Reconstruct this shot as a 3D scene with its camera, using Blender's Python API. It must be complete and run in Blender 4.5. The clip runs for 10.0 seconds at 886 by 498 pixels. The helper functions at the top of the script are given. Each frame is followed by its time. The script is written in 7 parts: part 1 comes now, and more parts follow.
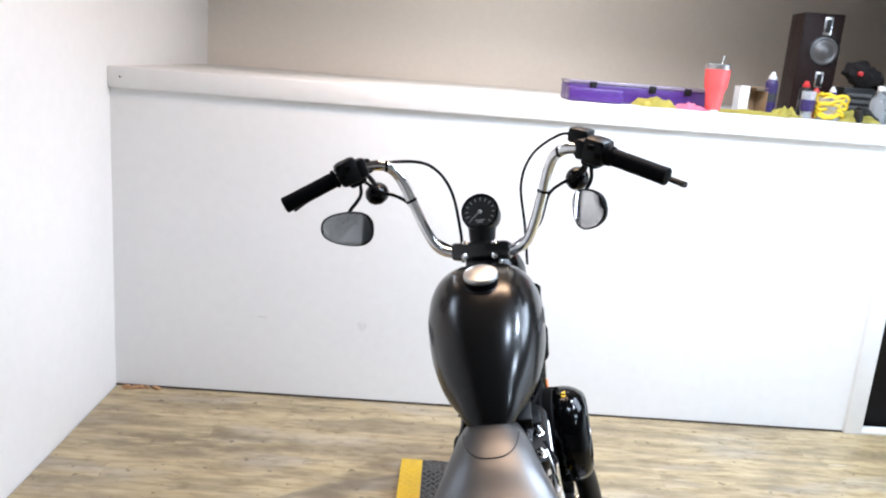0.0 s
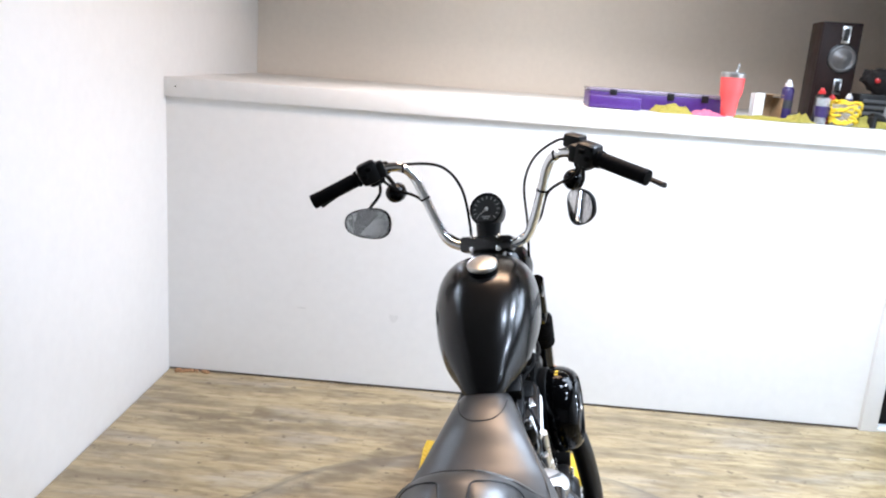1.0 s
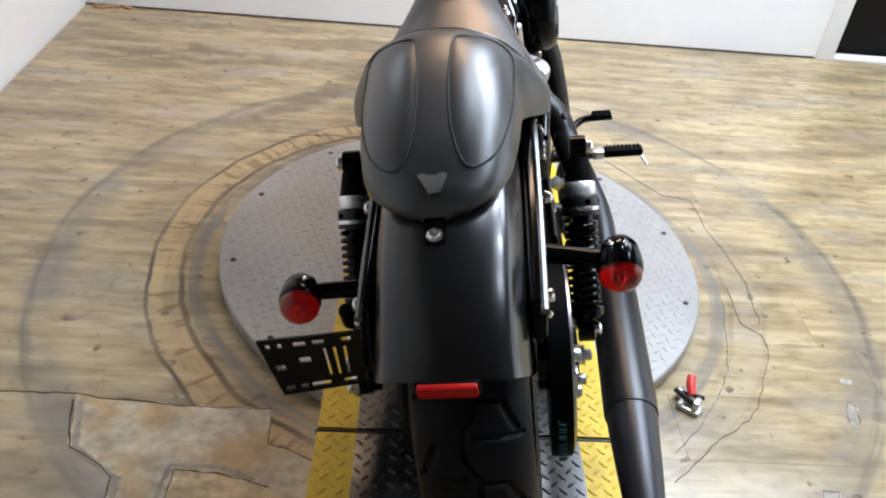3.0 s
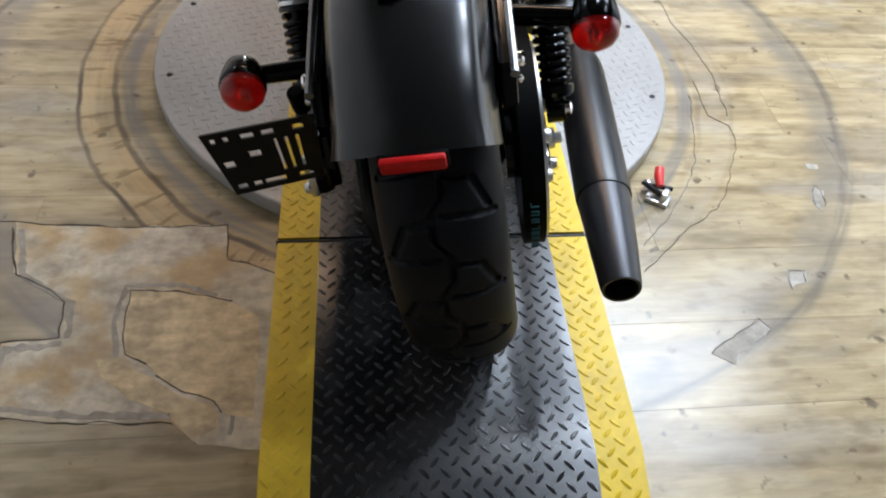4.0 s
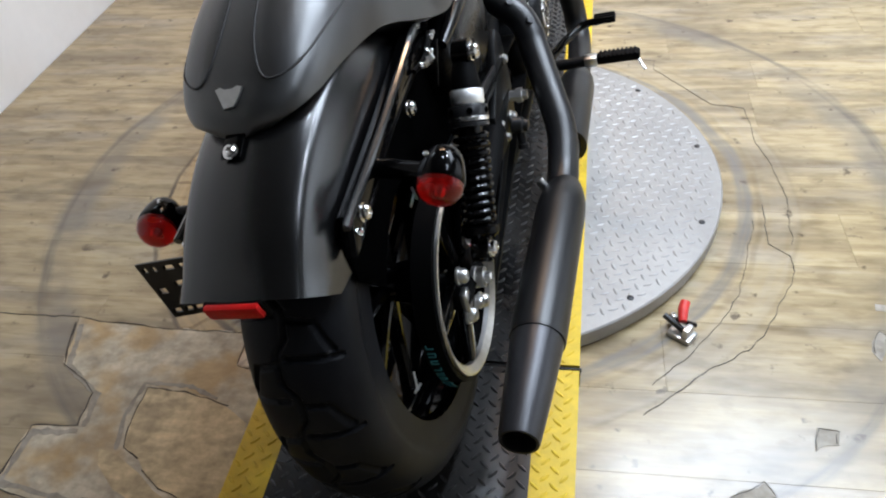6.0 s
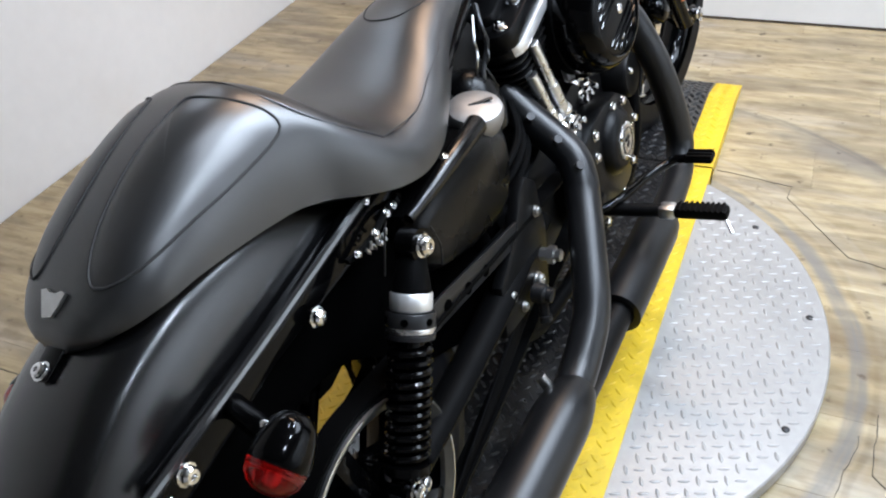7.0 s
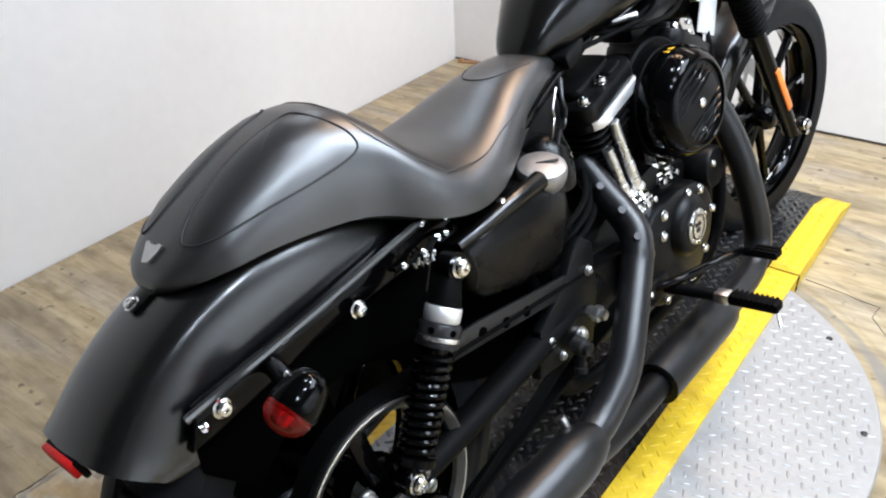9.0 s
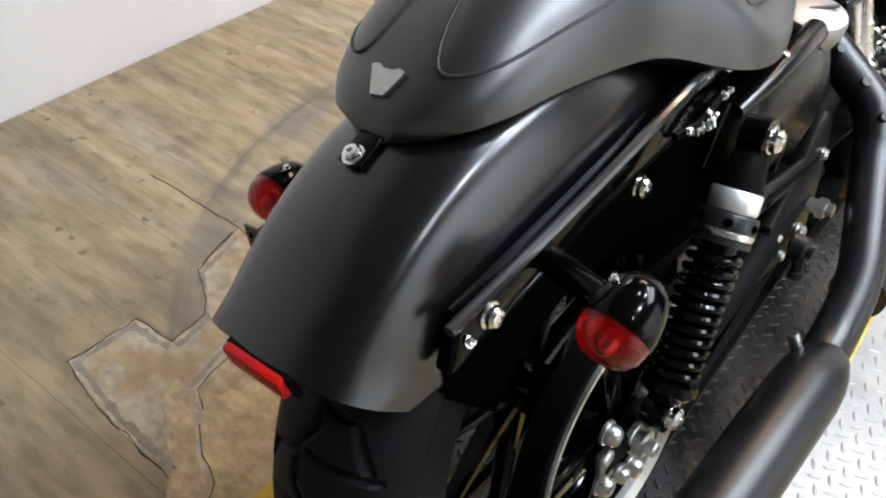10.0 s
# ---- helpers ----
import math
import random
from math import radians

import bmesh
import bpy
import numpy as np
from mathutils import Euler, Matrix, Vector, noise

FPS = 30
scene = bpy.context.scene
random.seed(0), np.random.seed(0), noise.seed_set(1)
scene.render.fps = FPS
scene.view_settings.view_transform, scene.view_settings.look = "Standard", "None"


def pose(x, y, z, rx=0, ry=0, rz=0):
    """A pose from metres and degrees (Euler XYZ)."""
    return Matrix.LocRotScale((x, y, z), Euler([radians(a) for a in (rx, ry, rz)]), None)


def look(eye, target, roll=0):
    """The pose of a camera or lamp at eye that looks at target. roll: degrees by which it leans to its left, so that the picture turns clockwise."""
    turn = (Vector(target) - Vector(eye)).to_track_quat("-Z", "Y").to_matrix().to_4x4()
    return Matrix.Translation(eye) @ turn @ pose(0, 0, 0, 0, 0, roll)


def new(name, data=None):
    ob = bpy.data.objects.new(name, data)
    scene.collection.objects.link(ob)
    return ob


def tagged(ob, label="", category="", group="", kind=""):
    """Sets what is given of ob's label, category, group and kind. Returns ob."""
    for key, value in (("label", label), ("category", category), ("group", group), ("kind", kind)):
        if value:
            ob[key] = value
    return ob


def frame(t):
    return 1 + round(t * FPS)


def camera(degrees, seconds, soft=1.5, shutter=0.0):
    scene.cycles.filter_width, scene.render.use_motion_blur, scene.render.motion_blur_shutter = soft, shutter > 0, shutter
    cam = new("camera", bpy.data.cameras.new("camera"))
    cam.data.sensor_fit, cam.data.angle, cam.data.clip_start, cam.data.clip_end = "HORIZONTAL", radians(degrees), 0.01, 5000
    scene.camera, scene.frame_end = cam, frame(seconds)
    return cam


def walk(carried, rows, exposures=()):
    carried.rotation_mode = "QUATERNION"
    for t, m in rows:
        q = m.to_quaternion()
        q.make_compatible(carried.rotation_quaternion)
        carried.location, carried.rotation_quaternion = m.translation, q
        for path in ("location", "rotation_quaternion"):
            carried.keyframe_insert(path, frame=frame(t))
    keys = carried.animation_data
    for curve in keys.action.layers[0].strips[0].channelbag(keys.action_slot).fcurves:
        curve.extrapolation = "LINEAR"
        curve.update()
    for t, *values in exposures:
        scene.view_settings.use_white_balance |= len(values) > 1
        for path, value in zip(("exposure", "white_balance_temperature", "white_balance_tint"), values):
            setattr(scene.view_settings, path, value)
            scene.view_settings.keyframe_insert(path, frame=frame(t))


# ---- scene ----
cam = camera(59.0, 10.0, 2.1)
PATH = [
    (0, (-0.164, -0.820, 1.452), (-0.104, 1.123, 0.986), 4.5),
    (0.5, (-0.141, -0.977, 1.496), (-0.123, 0.984, 1.101), 3.6),
    (1, (-0.057, -1.036, 1.483), (-0.129, 0.907, 1.017), 4.2),
    (1.5, (-0.061, -1.03, 1.46), (-0.12, 0.891, 0.905), 2.6),
    (2, (-0.093, -0.997, 1.41), (-0.061, 0.856, 0.659), 3.9),
    (2.5, (-0.107, -0.969, 1.334), (-0.022, 0.778, 0.364), 4.9),
    (3, (-0.101, -0.956, 1.251), (0.039, 0.649, 0.065), 6.1),
    (3.2, (-0.101, -0.95, 1.224), (0.047, 0.583, -0.051), 6.1),
    (4.3, (-0.1, -0.947, 1.117), (0.205, 0.319, -0.401), 7.2),
    (4.5, (-0.103, -0.947, 1.106), (0.229, 0.285, -0.434), 7.1),
    (5, (-0.105, -0.949, 1.104), (0.26, 0.249, -0.455), 3.7),
    (5.5, (0.096, -0.943, 1.141), (0.094, 0.424, -0.32), -9.7),
    (5.7, (0.21, -0.943, 1.172), (0.063, 0.51, -0.195), -8.7),
    (6.8, (0.469, -0.574, 1.23), (-0.059, 0.861, -0.06), -3.5),
    (7, (0.521, -0.487, 1.218), (-0.19, 0.893, -0.044), -6.8),
    (7.5, (0.645, -0.277, 1.215), (-0.365, 0.97, 0.022), -6.0),
    (8, (0.698, -0.197, 1.223), (-0.391, 1.043, 0.093), -8.2),
    (8.2, (0.710, -0.215, 1.230), (-0.381, 1.037, 0.114), -7.3),
    (8.5, (0.711, -0.314, 1.242), (-0.335, 1.035, 0.202), -3.9),
    (9, (0.679, -0.562, 1.238), (-0.347, 0.769, 0.155), -2.8),
    (9.2, (0.649, -0.619, 1.232), (-0.357, 0.688, 0.100), -2.0),
    (9.5, (0.551, -0.655, 1.165), (-0.455, 0.568, -0.056), -0.2),
    (10, (0.294, -0.574, 1.083), (-0.53, 0.639, -0.277), 4.1),
]
EXPOSURES = [(0, 0.17, 6000, 10), (1, 0.18, 6000, 10), (2, 0.20, 6100, 10), (3, 0.05, 6250, 10), (4.5, 0.03, 6150, 10), (5.5, -0.18, 6300, 10), (7, -0.06, 6150, 10), (7.5, -0.02, 6200, 10), (8, 0.03, 6250, 10), (9, 0.15, 6300, 10), (10, 0.30, 6550, 10)]
walk(cam, [(t, look(eye, target, roll)) for t, eye, target, roll in PATH], EXPOSURES)

# ---- light ----
scene.view_settings.exposure = 0.0
world = bpy.data.worlds.new("world")
scene.world = world
world.use_nodes = True
world.node_tree.nodes["Background"].inputs[0].default_value = (0.9, 0.95, 1.0, 1)
world.node_tree.nodes["Background"].inputs[1].default_value = 0.02


def panel_light(name, eye, target, sx, sy, power, colour, beam=180):
    data = bpy.data.lights.new(name, "AREA")
    data.shape, data.size, data.size_y, data.energy, data.color = "RECTANGLE", sx, sy, power, colour
    data.spread = radians(beam)
    ob = new(name, data)
    ob.matrix_world = look(eye, target)
    return ob


COOL, WARM = (0.855, 0.95, 1.075), (1.0, 0.66, 0.42)
panel_light("ceiling_panel_light", (1.42, 1.38, 2.40), (1.00, 0.55, 0.0), 1.2, 0.8, 58, COOL)
# five bare bulbs along the ceiling, as the gloss black air cleaner mirrors them
for x, y, power in ((0.72, 1.40, 11.0), (0.92, 0.88, 13.0), (0.34, 0.62, 5.0), (1.20, 0.18, 13.0), (1.24, -0.46, 6.0)):
    panel_light("ceiling_spot_light", (x, y, 2.50), (x - 0.2, y + 0.08, 0.0), 0.13, 0.13, power, COOL, 140)
panel_light("ceiling_panel_light", (0.02, 1.66, 2.40), (0.02, 1.6, 0.0), 0.7, 0.3, 22, WARM)
panel_light("loft_ceiling_light", (0.25, 2.62, 2.10), (0.25, 3.2, 0.0), 0.9, 0.2, 7.6, (1.0, 0.94, 0.87))
# unseen fill lamp, added to brighten the right wall for black paint to mirror
panel_light("right_wall_fill_light", (2.30, 0.85, 2.45), (2.95, 0.85, 0.9), 2.4, 0.25, 46, COOL, 85)
# unseen fill lamp by the left wall, added for sheen on the seat
panel_light("seat_fill_light", (-1.36, 1.45, 2.28), (0.15, 0.1, 0.75), 0.7, 0.25, 3.5, COOL, 130)

# ---- materials ----


def surface(name, base, rough=0.5, metal=0.0, shine=0.5, vary=0.12, scale=6.0, fine=90.0, bump=0.05, bscale=300.0, coat=0.0, rvary=0.1, spread=0.0):
    """Plain paint, rubber or metal: two scales of tone, uneven gloss, fine relief."""
    m = bpy.data.materials.new(name)
    m.use_nodes = True
    nt = m.node_tree
    b = nt.nodes["Principled BSDF"]
    geo = nt.nodes.new("ShaderNodeNewGeometry")
    n1, n2, n3 = (nt.nodes.new("ShaderNodeTexNoise") for _ in range(3))
    for n, s in ((n1, scale), (n2, fine), (n3, bscale)):
        n.inputs["Scale"].default_value = s
        n.inputs["Detail"].default_value = 4
        nt.links.new(geo.outputs["Position"], n.inputs["Vector"])
    add = nt.nodes.new("ShaderNodeMath")
    add.operation = "ADD"
    nt.links.new(n1.outputs["Fac"], add.inputs[0])
    nt.links.new(n2.outputs["Fac"], add.inputs[1])
    rng = nt.nodes.new("ShaderNodeMapRange")
    rng.inputs["From Min"].default_value, rng.inputs["From Max"].default_value = 0.6, 1.4
    rng.inputs["To Min"].default_value, rng.inputs["To Max"].default_value = 1 - vary, 1 + vary
    nt.links.new(add.outputs[0], rng.inputs["Value"])
    mul = nt.nodes.new("ShaderNodeVectorMath")
    mul.operation = "SCALE"
    mul.inputs[0].default_value = base
    nt.links.new(rng.outputs[0], mul.inputs["Scale"])
    last = mul.outputs[0]
    if spread:
        info = nt.nodes.new("ShaderNodeObjectInfo")
        r2 = nt.nodes.new("ShaderNodeMapRange")
        r2.inputs["To Min"].default_value, r2.inputs["To Max"].default_value = 1 - spread, 1 + spread
        nt.links.new(info.outputs["Random"], r2.inputs["Value"])
        m2 = nt.nodes.new("ShaderNodeVectorMath")
        m2.operation = "SCALE"
        nt.links.new(last, m2.inputs[0])
        nt.links.new(r2.outputs[0], m2.inputs["Scale"])
        last = m2.outputs[0]
    nt.links.new(last, b.inputs["Base Color"])
    rr = nt.nodes.new("ShaderNodeMapRange")
    rr.inputs["To Min"].default_value, rr.inputs["To Max"].default_value = max(0.02, rough - rvary), min(1, rough + rvary)
    nt.links.new(n1.outputs["Fac"], rr.inputs["Value"])
    nt.links.new(rr.outputs[0], b.inputs["Roughness"])
    b.inputs["Metallic"].default_value = metal
    b.inputs["Specular IOR Level"].default_value = shine
    b.inputs["Coat Weight"].default_value = coat
    b.inputs["Coat Roughness"].default_value = 0.08
    if bump:
        bp = nt.nodes.new("ShaderNodeBump")
        bp.inputs["Strength"].default_value, bp.inputs["Distance"].default_value = bump, 0.002
        nt.links.new(n3.outputs["Fac"], bp.inputs["Height"])
        nt.links.new(bp.outputs[0], b.inputs["Normal"])
    return m


def glassy(name, colour, rough=0.05, clear=0.85):
    m = surface(name, colour, rough, bump=0, rvary=0.02)
    b = m.node_tree.nodes["Principled BSDF"]
    b.inputs["Transmission Weight"].default_value = clear
    b.inputs["IOR"].default_value = 1.45
    return m


def floor_wood():
    """Grey-beige oak-look vinyl: grain along x, tone by plank, scuff rings round the turntable, worn patches, painted
    shade.
    """
    m = bpy.data.materials.new("floor_wood")
    m.use_nodes = True
    nt = m.node_tree
    N, LK = nt.nodes, nt.links
    b = N["Principled BSDF"]
    geo = N.new("ShaderNodeNewGeometry")
    info = N.new("ShaderNodeObjectInfo")

    def noise_at(sx, sy, scale, detail=5, shift=True):
        mp = N.new("ShaderNodeMapping")
        mp.inputs["Scale"].default_value = (sx, sy, 1)
        LK.new(geo.outputs["Position"], mp.inputs["Vector"])
        if shift:
            cmb = N.new("ShaderNodeCombineXYZ")
            k = N.new("ShaderNodeMath")
            k.operation = "MULTIPLY"
            k.inputs[1].default_value = 37.0
            LK.new(info.outputs["Random"], k.inputs[0])
            LK.new(k.outputs[0], cmb.inputs[0])
            LK.new(k.outputs[0], cmb.inputs[1])
            LK.new(cmb.outputs[0], mp.inputs["Location"])
        n = N.new("ShaderNodeTexNoise")
        n.inputs["Scale"].default_value, n.inputs["Detail"].default_value = scale, detail
        LK.new(mp.outputs[0], n.inputs["Vector"])
        return n.outputs["Fac"]

    def ramp(src, stops):
        r = N.new("ShaderNodeValToRGB")
        e = r.color_ramp.elements
        while len(e) < len(stops):
            e.new(0.5)
        for el, (p, c) in zip(e, stops):
            el.position, el.color = p, (*c, 1) if len(c) == 3 else c
        LK.new(src, r.inputs[0])
        return r.outputs[0]

    def mix(a, c, f, mode="MIX"):
        x = N.new("ShaderNodeMix")
        x.data_type, x.blend_type = "RGBA", mode
        for sock, v in ((x.inputs[6], a), (x.inputs[7], c), (x.inputs[0], f)):
            if isinstance(v, tuple):
                sock.default_value = (*v, 1)
            elif isinstance(v, (int, float)):
                sock.default_value = v
            else:
                LK.new(v, sock)
        return x.outputs[2]

    def math_node(op, a, c):
        x = N.new("ShaderNodeMath")
        x.operation = op
        for sock, v in zip(x.inputs, (a, c)):
            if isinstance(v, (int, float)):
                sock.default_value = v
            else:
                LK.new(v, sock)
        return x.outputs[0]

    grain = noise_at(1.1, 8, 2.0, 5)
    streak = noise_at(2.6, 26, 2.0, 4)
    fine = noise_at(8, 120, 1.5, 3)
    col = ramp(grain, [(0.30, (0.285, 0.222, 0.130)), (0.44, (0.37, 0.296, 0.172)), (0.56, (0.44, 0.354, 0.205)), (0.72, (0.50, 0.415, 0.258))])
    col = mix(col, ramp(streak, [(0.34, (0.70, 0.66, 0.60)), (0.58, (1, 1, 1))]), 0.5, "MULTIPLY")
    col = mix(col, ramp(fine, [(0.3, (0.80, 0.78, 0.75)), (0.62, (1, 1, 1))]), 0.5, "MULTIPLY")
    tone = N.new("ShaderNodeMapRange")
    tone.inputs["To Min"].default_value, tone.inputs["To Max"].default_value = 0.94, 1.05
    LK.new(info.outputs["Random"], tone.inputs["Value"])
    sc = N.new("ShaderNodeVectorMath")
    sc.operation = "SCALE"
    LK.new(col, sc.inputs[0])
    LK.new(tone.outputs[0], sc.inputs["Scale"])
    col = sc.outputs[0]
    # distance from the turntable's middle and the angle round it, a little uneven
    sub = N.new("ShaderNodeVectorMath")
    sub.operation = "SUBTRACT"
    sub.inputs[1].default_value = (DISC[0], DISC[1], 0)
    LK.new(geo.outputs["Position"], sub.inputs[0])
    ln = N.new("ShaderNodeVectorMath")
    ln.operation = "LENGTH"
    LK.new(sub.outputs[0], ln.inputs[0])
    wob = noise_at(1, 1, 6, 4, False)
    dist = math_node("ADD", ln.outputs["Value"], math_node("MULTIPLY", math_node("SUBTRACT", wob, 0.5), 0.035))
    xyz = N.new("ShaderNodeSeparateXYZ")
    LK.new(sub.outputs[0], xyz.inputs[0])
    turn = math_node("ARCTAN2", xyz.outputs[1], xyz.outputs[0])
    polar = N.new("ShaderNodeCombineXYZ")
    LK.new(math_node("MULTIPLY", turn, 3.0), polar.inputs[0])
    LK.new(math_node("MULTIPLY", ln.outputs["Value"], 42.0), polar.inputs[1])
    arc = N.new("ShaderNodeTexNoise")
    arc.inputs["Scale"].default_value, arc.inputs["Detail"].default_value = 1.0, 4
    LK.new(polar.outputs[0], arc.inputs["Vector"])
    arcs = ramp(arc.outputs["Fac"], [(0.36, (0, 0, 0)), (0.60, (1, 1, 1))])
    patchy = ramp(noise_at(1, 1, 3.0, 5, False), [(0.36, (0.15, 0.15, 0.15)), (0.62, (1, 1, 1))])

    def ring(r0, r1, soft):
        a = N.new("ShaderNodeMapRange")
        a.interpolation_type = "SMOOTHSTEP"
        a.inputs["From Min"].default_value, a.inputs["From Max"].default_value = r0 - soft, r0 + soft
        LK.new(dist, a.inputs["Value"])
        c = N.new("ShaderNodeMapRange")
        c.interpolation_type = "SMOOTHSTEP"
        c.inputs["From Min"].default_value, c.inputs["From Max"].default_value = r1 - soft, r1 + soft
        LK.new(dist, c.inputs["Value"])
        return math_node("SUBTRACT", a.outputs[0], c.outputs[0])

    # long soft shades along the boards
    cloud = ramp(noise_at(0.8, 3.6, 2.6, 6, False), [(0.38, (1, 1, 1)), (0.52, (0, 0, 0))])
    col = mix(col, (0.185, 0.145, 0.092), math_node("MULTIPLY", cloud, 0.62))
    blot = ramp(noise_at(0.9, 3.0, 2.3, 6, False), [(0.53, (0, 0, 0)), (0.66, (1, 1, 1))])
    col = mix(col, (0.33, 0.30, 0.255), math_node("MULTIPLY", blot, 0.45))
    mottle = ramp(noise_at(1, 2.2, 15, 7, False), [(0.36, (0.64, 0.60, 0.54)), (0.52, (1, 1, 1))])
    col = mix(col, mottle, 0.45, "MULTIPLY")
    # pale and dark flecks of printed grain, a hand long
    flake = noise_at(5, 21, 1.6, 6)
    col = mix(col, ramp(flake, [(0.40, (0.66, 0.61, 0.53)), (0.50, (1, 1, 1)), (0.58, (1, 1, 1)), (0.68, (1.22, 1.19, 1.12))]), 0.32, "MULTIPLY")
    # brown knots and ground-in smears
    smear = ramp(noise_at(2.4, 5.0, 3.4, 8, False), [(0.60, (0, 0, 0)), (0.70, (1, 1, 1))])
    col = mix(col, (0.16, 0.115, 0.062), math_node("MULTIPLY", smear, 0.5))
    # left of the ramp: trodden-in dirt plus shade painted into the boards
    masks = []
    for sock, lo_, hi_ in ((xyz.outputs[1], -0.35, -0.85), (xyz.outputs[0], 0.0, -0.35)):
        mk = N.new("ShaderNodeMapRange")
        mk.interpolation_type = "SMOOTHSTEP"
        mk.inputs["From Min"].default_value, mk.inputs["From Max"].default_value = lo_, hi_
        LK.new(sock, mk.inputs["Value"])
        masks.append(mk.outputs[0])
    dirt_shade = ramp(noise_at(0.9, 2.2, 3.3, 6, False), [(0.36, (1, 1, 1)), (0.64, (0.35, 0.35, 0.35))])
    col = mix(col, (0.105, 0.085, 0.058), math_node("MULTIPLY", math_node("MULTIPLY", masks[0], masks[1]), math_node("MULTIPLY", dirt_shade, 0.28)))
    # rubbed tan ring with dark rims, dull grey tracks inside and outside it
    side = N.new("ShaderNodeMapRange")
    side.interpolation_type = "SMOOTHSTEP"
    side.inputs["From Min"].default_value, side.inputs["From Max"].default_value = 0.35, -0.10
    LK.new(xyz.outputs[0], side.inputs["Value"])
    col = mix(col, (0.15, 0.145, 0.138), math_node("MULTIPLY", ring(0.655, 0.690, 0.008), math_node("ADD", math_node("MULTIPLY", arcs, 0.45), 0.30)))
    tan_grey = mix((0.33, 0.305, 0.265), (0.50, 0.355, 0.175), side.outputs[0])
    col = mix(col, tan_grey, math_node("MULTIPLY", ring(0.712, 0.785, 0.006), math_node("MULTIPLY", math_node("ADD", math_node("MULTIPLY", arcs, 0.55), 0.20), math_node("ADD", math_node("MULTIPLY", side.outputs[0], 0.75), 0.25))))
    cross = N.new("ShaderNodeCombineXYZ")
    LK.new(math_node("MULTIPLY", turn, 34.0), cross.inputs[0])
    LK.new(math_node("MULTIPLY", ln.outputs["Value"], 9.0), cross.inputs[1])
    bars = N.new("ShaderNodeTexNoise")
    bars.inputs["Scale"].default_value, bars.inputs["Detail"].default_value = 1.0, 3
    LK.new(cross.outputs[0], bars.inputs["Vector"])
    col = mix(col, (0.15, 0.095, 0.045), math_node("MULTIPLY", ring(0.712, 0.785, 0.006), math_node("MULTIPLY", ramp(bars.outputs["Fac"], [(0.40, (1, 1, 1)), (0.46, (0, 0, 0))]), math_node("MULTIPLY", side.outputs[0], 0.6))))
    col = mix(col, (0.065, 0.05, 0.036), math_node("MULTIPLY", ring(0.701, 0.714, 0.004), math_node("MULTIPLY", patchy, math_node("ADD", math_node("MULTIPLY", side.outputs[0], 0.75), 0.2))))
    col = mix(col, (0.065, 0.05, 0.036), math_node("MULTIPLY", ring(0.783, 0.793, 0.004), math_node("MULTIPLY", patchy, math_node("ADD", math_node("MULTIPLY", side.outputs[0], 0.75), 0.2))))
    col = mix(col, (0.16, 0.145, 0.125), math_node("MULTIPLY", ring(0.975, 1.055, 0.030), math_node("MULTIPLY", patchy, 0.75)))
    col = mix(col, (0.10, 0.09, 0.075), math_node("MULTIPLY", ring(1.035, 1.060, 0.010), math_node("MULTIPLY", arcs, 0.65)))
    # soiled smears beside the track's far end; shade painted along the low wall's foot
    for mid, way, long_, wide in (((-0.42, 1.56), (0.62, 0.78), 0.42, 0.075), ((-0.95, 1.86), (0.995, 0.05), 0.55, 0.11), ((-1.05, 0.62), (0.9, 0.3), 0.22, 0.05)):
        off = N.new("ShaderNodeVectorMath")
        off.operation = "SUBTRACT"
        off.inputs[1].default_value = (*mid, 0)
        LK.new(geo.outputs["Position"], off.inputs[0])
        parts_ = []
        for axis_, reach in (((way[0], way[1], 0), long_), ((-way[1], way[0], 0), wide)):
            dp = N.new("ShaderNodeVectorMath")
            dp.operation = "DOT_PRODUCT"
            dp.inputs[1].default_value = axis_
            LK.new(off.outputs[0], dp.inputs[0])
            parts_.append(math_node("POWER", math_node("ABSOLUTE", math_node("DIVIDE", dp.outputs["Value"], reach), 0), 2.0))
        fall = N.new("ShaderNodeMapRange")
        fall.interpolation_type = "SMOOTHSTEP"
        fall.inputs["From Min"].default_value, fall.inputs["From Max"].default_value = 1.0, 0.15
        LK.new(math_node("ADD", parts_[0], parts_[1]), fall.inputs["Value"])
        soil_shade = ramp(noise_at(4, 11, 2.0, 7, False), [(0.36, (0.15, 0.15, 0.15)), (0.58, (1, 1, 1))])
        col = mix(col, (0.105, 0.080, 0.050), math_node("MULTIPLY", math_node("MULTIPLY", fall.outputs[0], soil_shade), 0.62))
    # small dark scuffs
    spots = ramp(noise_at(1, 1, 24, 4, False), [(0.645, (0, 0, 0)), (0.72, (1, 1, 1))])
    col = mix(col, (0.075, 0.055, 0.036), math_node("MULTIPLY", spots, 0.75))
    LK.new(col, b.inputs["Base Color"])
    rr = N.new("ShaderNodeMapRange")
    rr.inputs["To Min"].default_value, rr.inputs["To Max"].default_value = 0.17, 0.31
    LK.new(grain, rr.inputs["Value"])
    LK.new(rr.outputs[0], b.inputs["Roughness"])
    b.inputs["Specular IOR Level"].default_value = 0.54
    bp = N.new("ShaderNodeBump")
    bp.inputs["Strength"].default_value, bp.inputs["Distance"].default_value = 0.08, 0.001
    LK.new(fine, bp.inputs["Height"])
    LK.new(bp.outputs[0], b.inputs["Normal"])
    return m


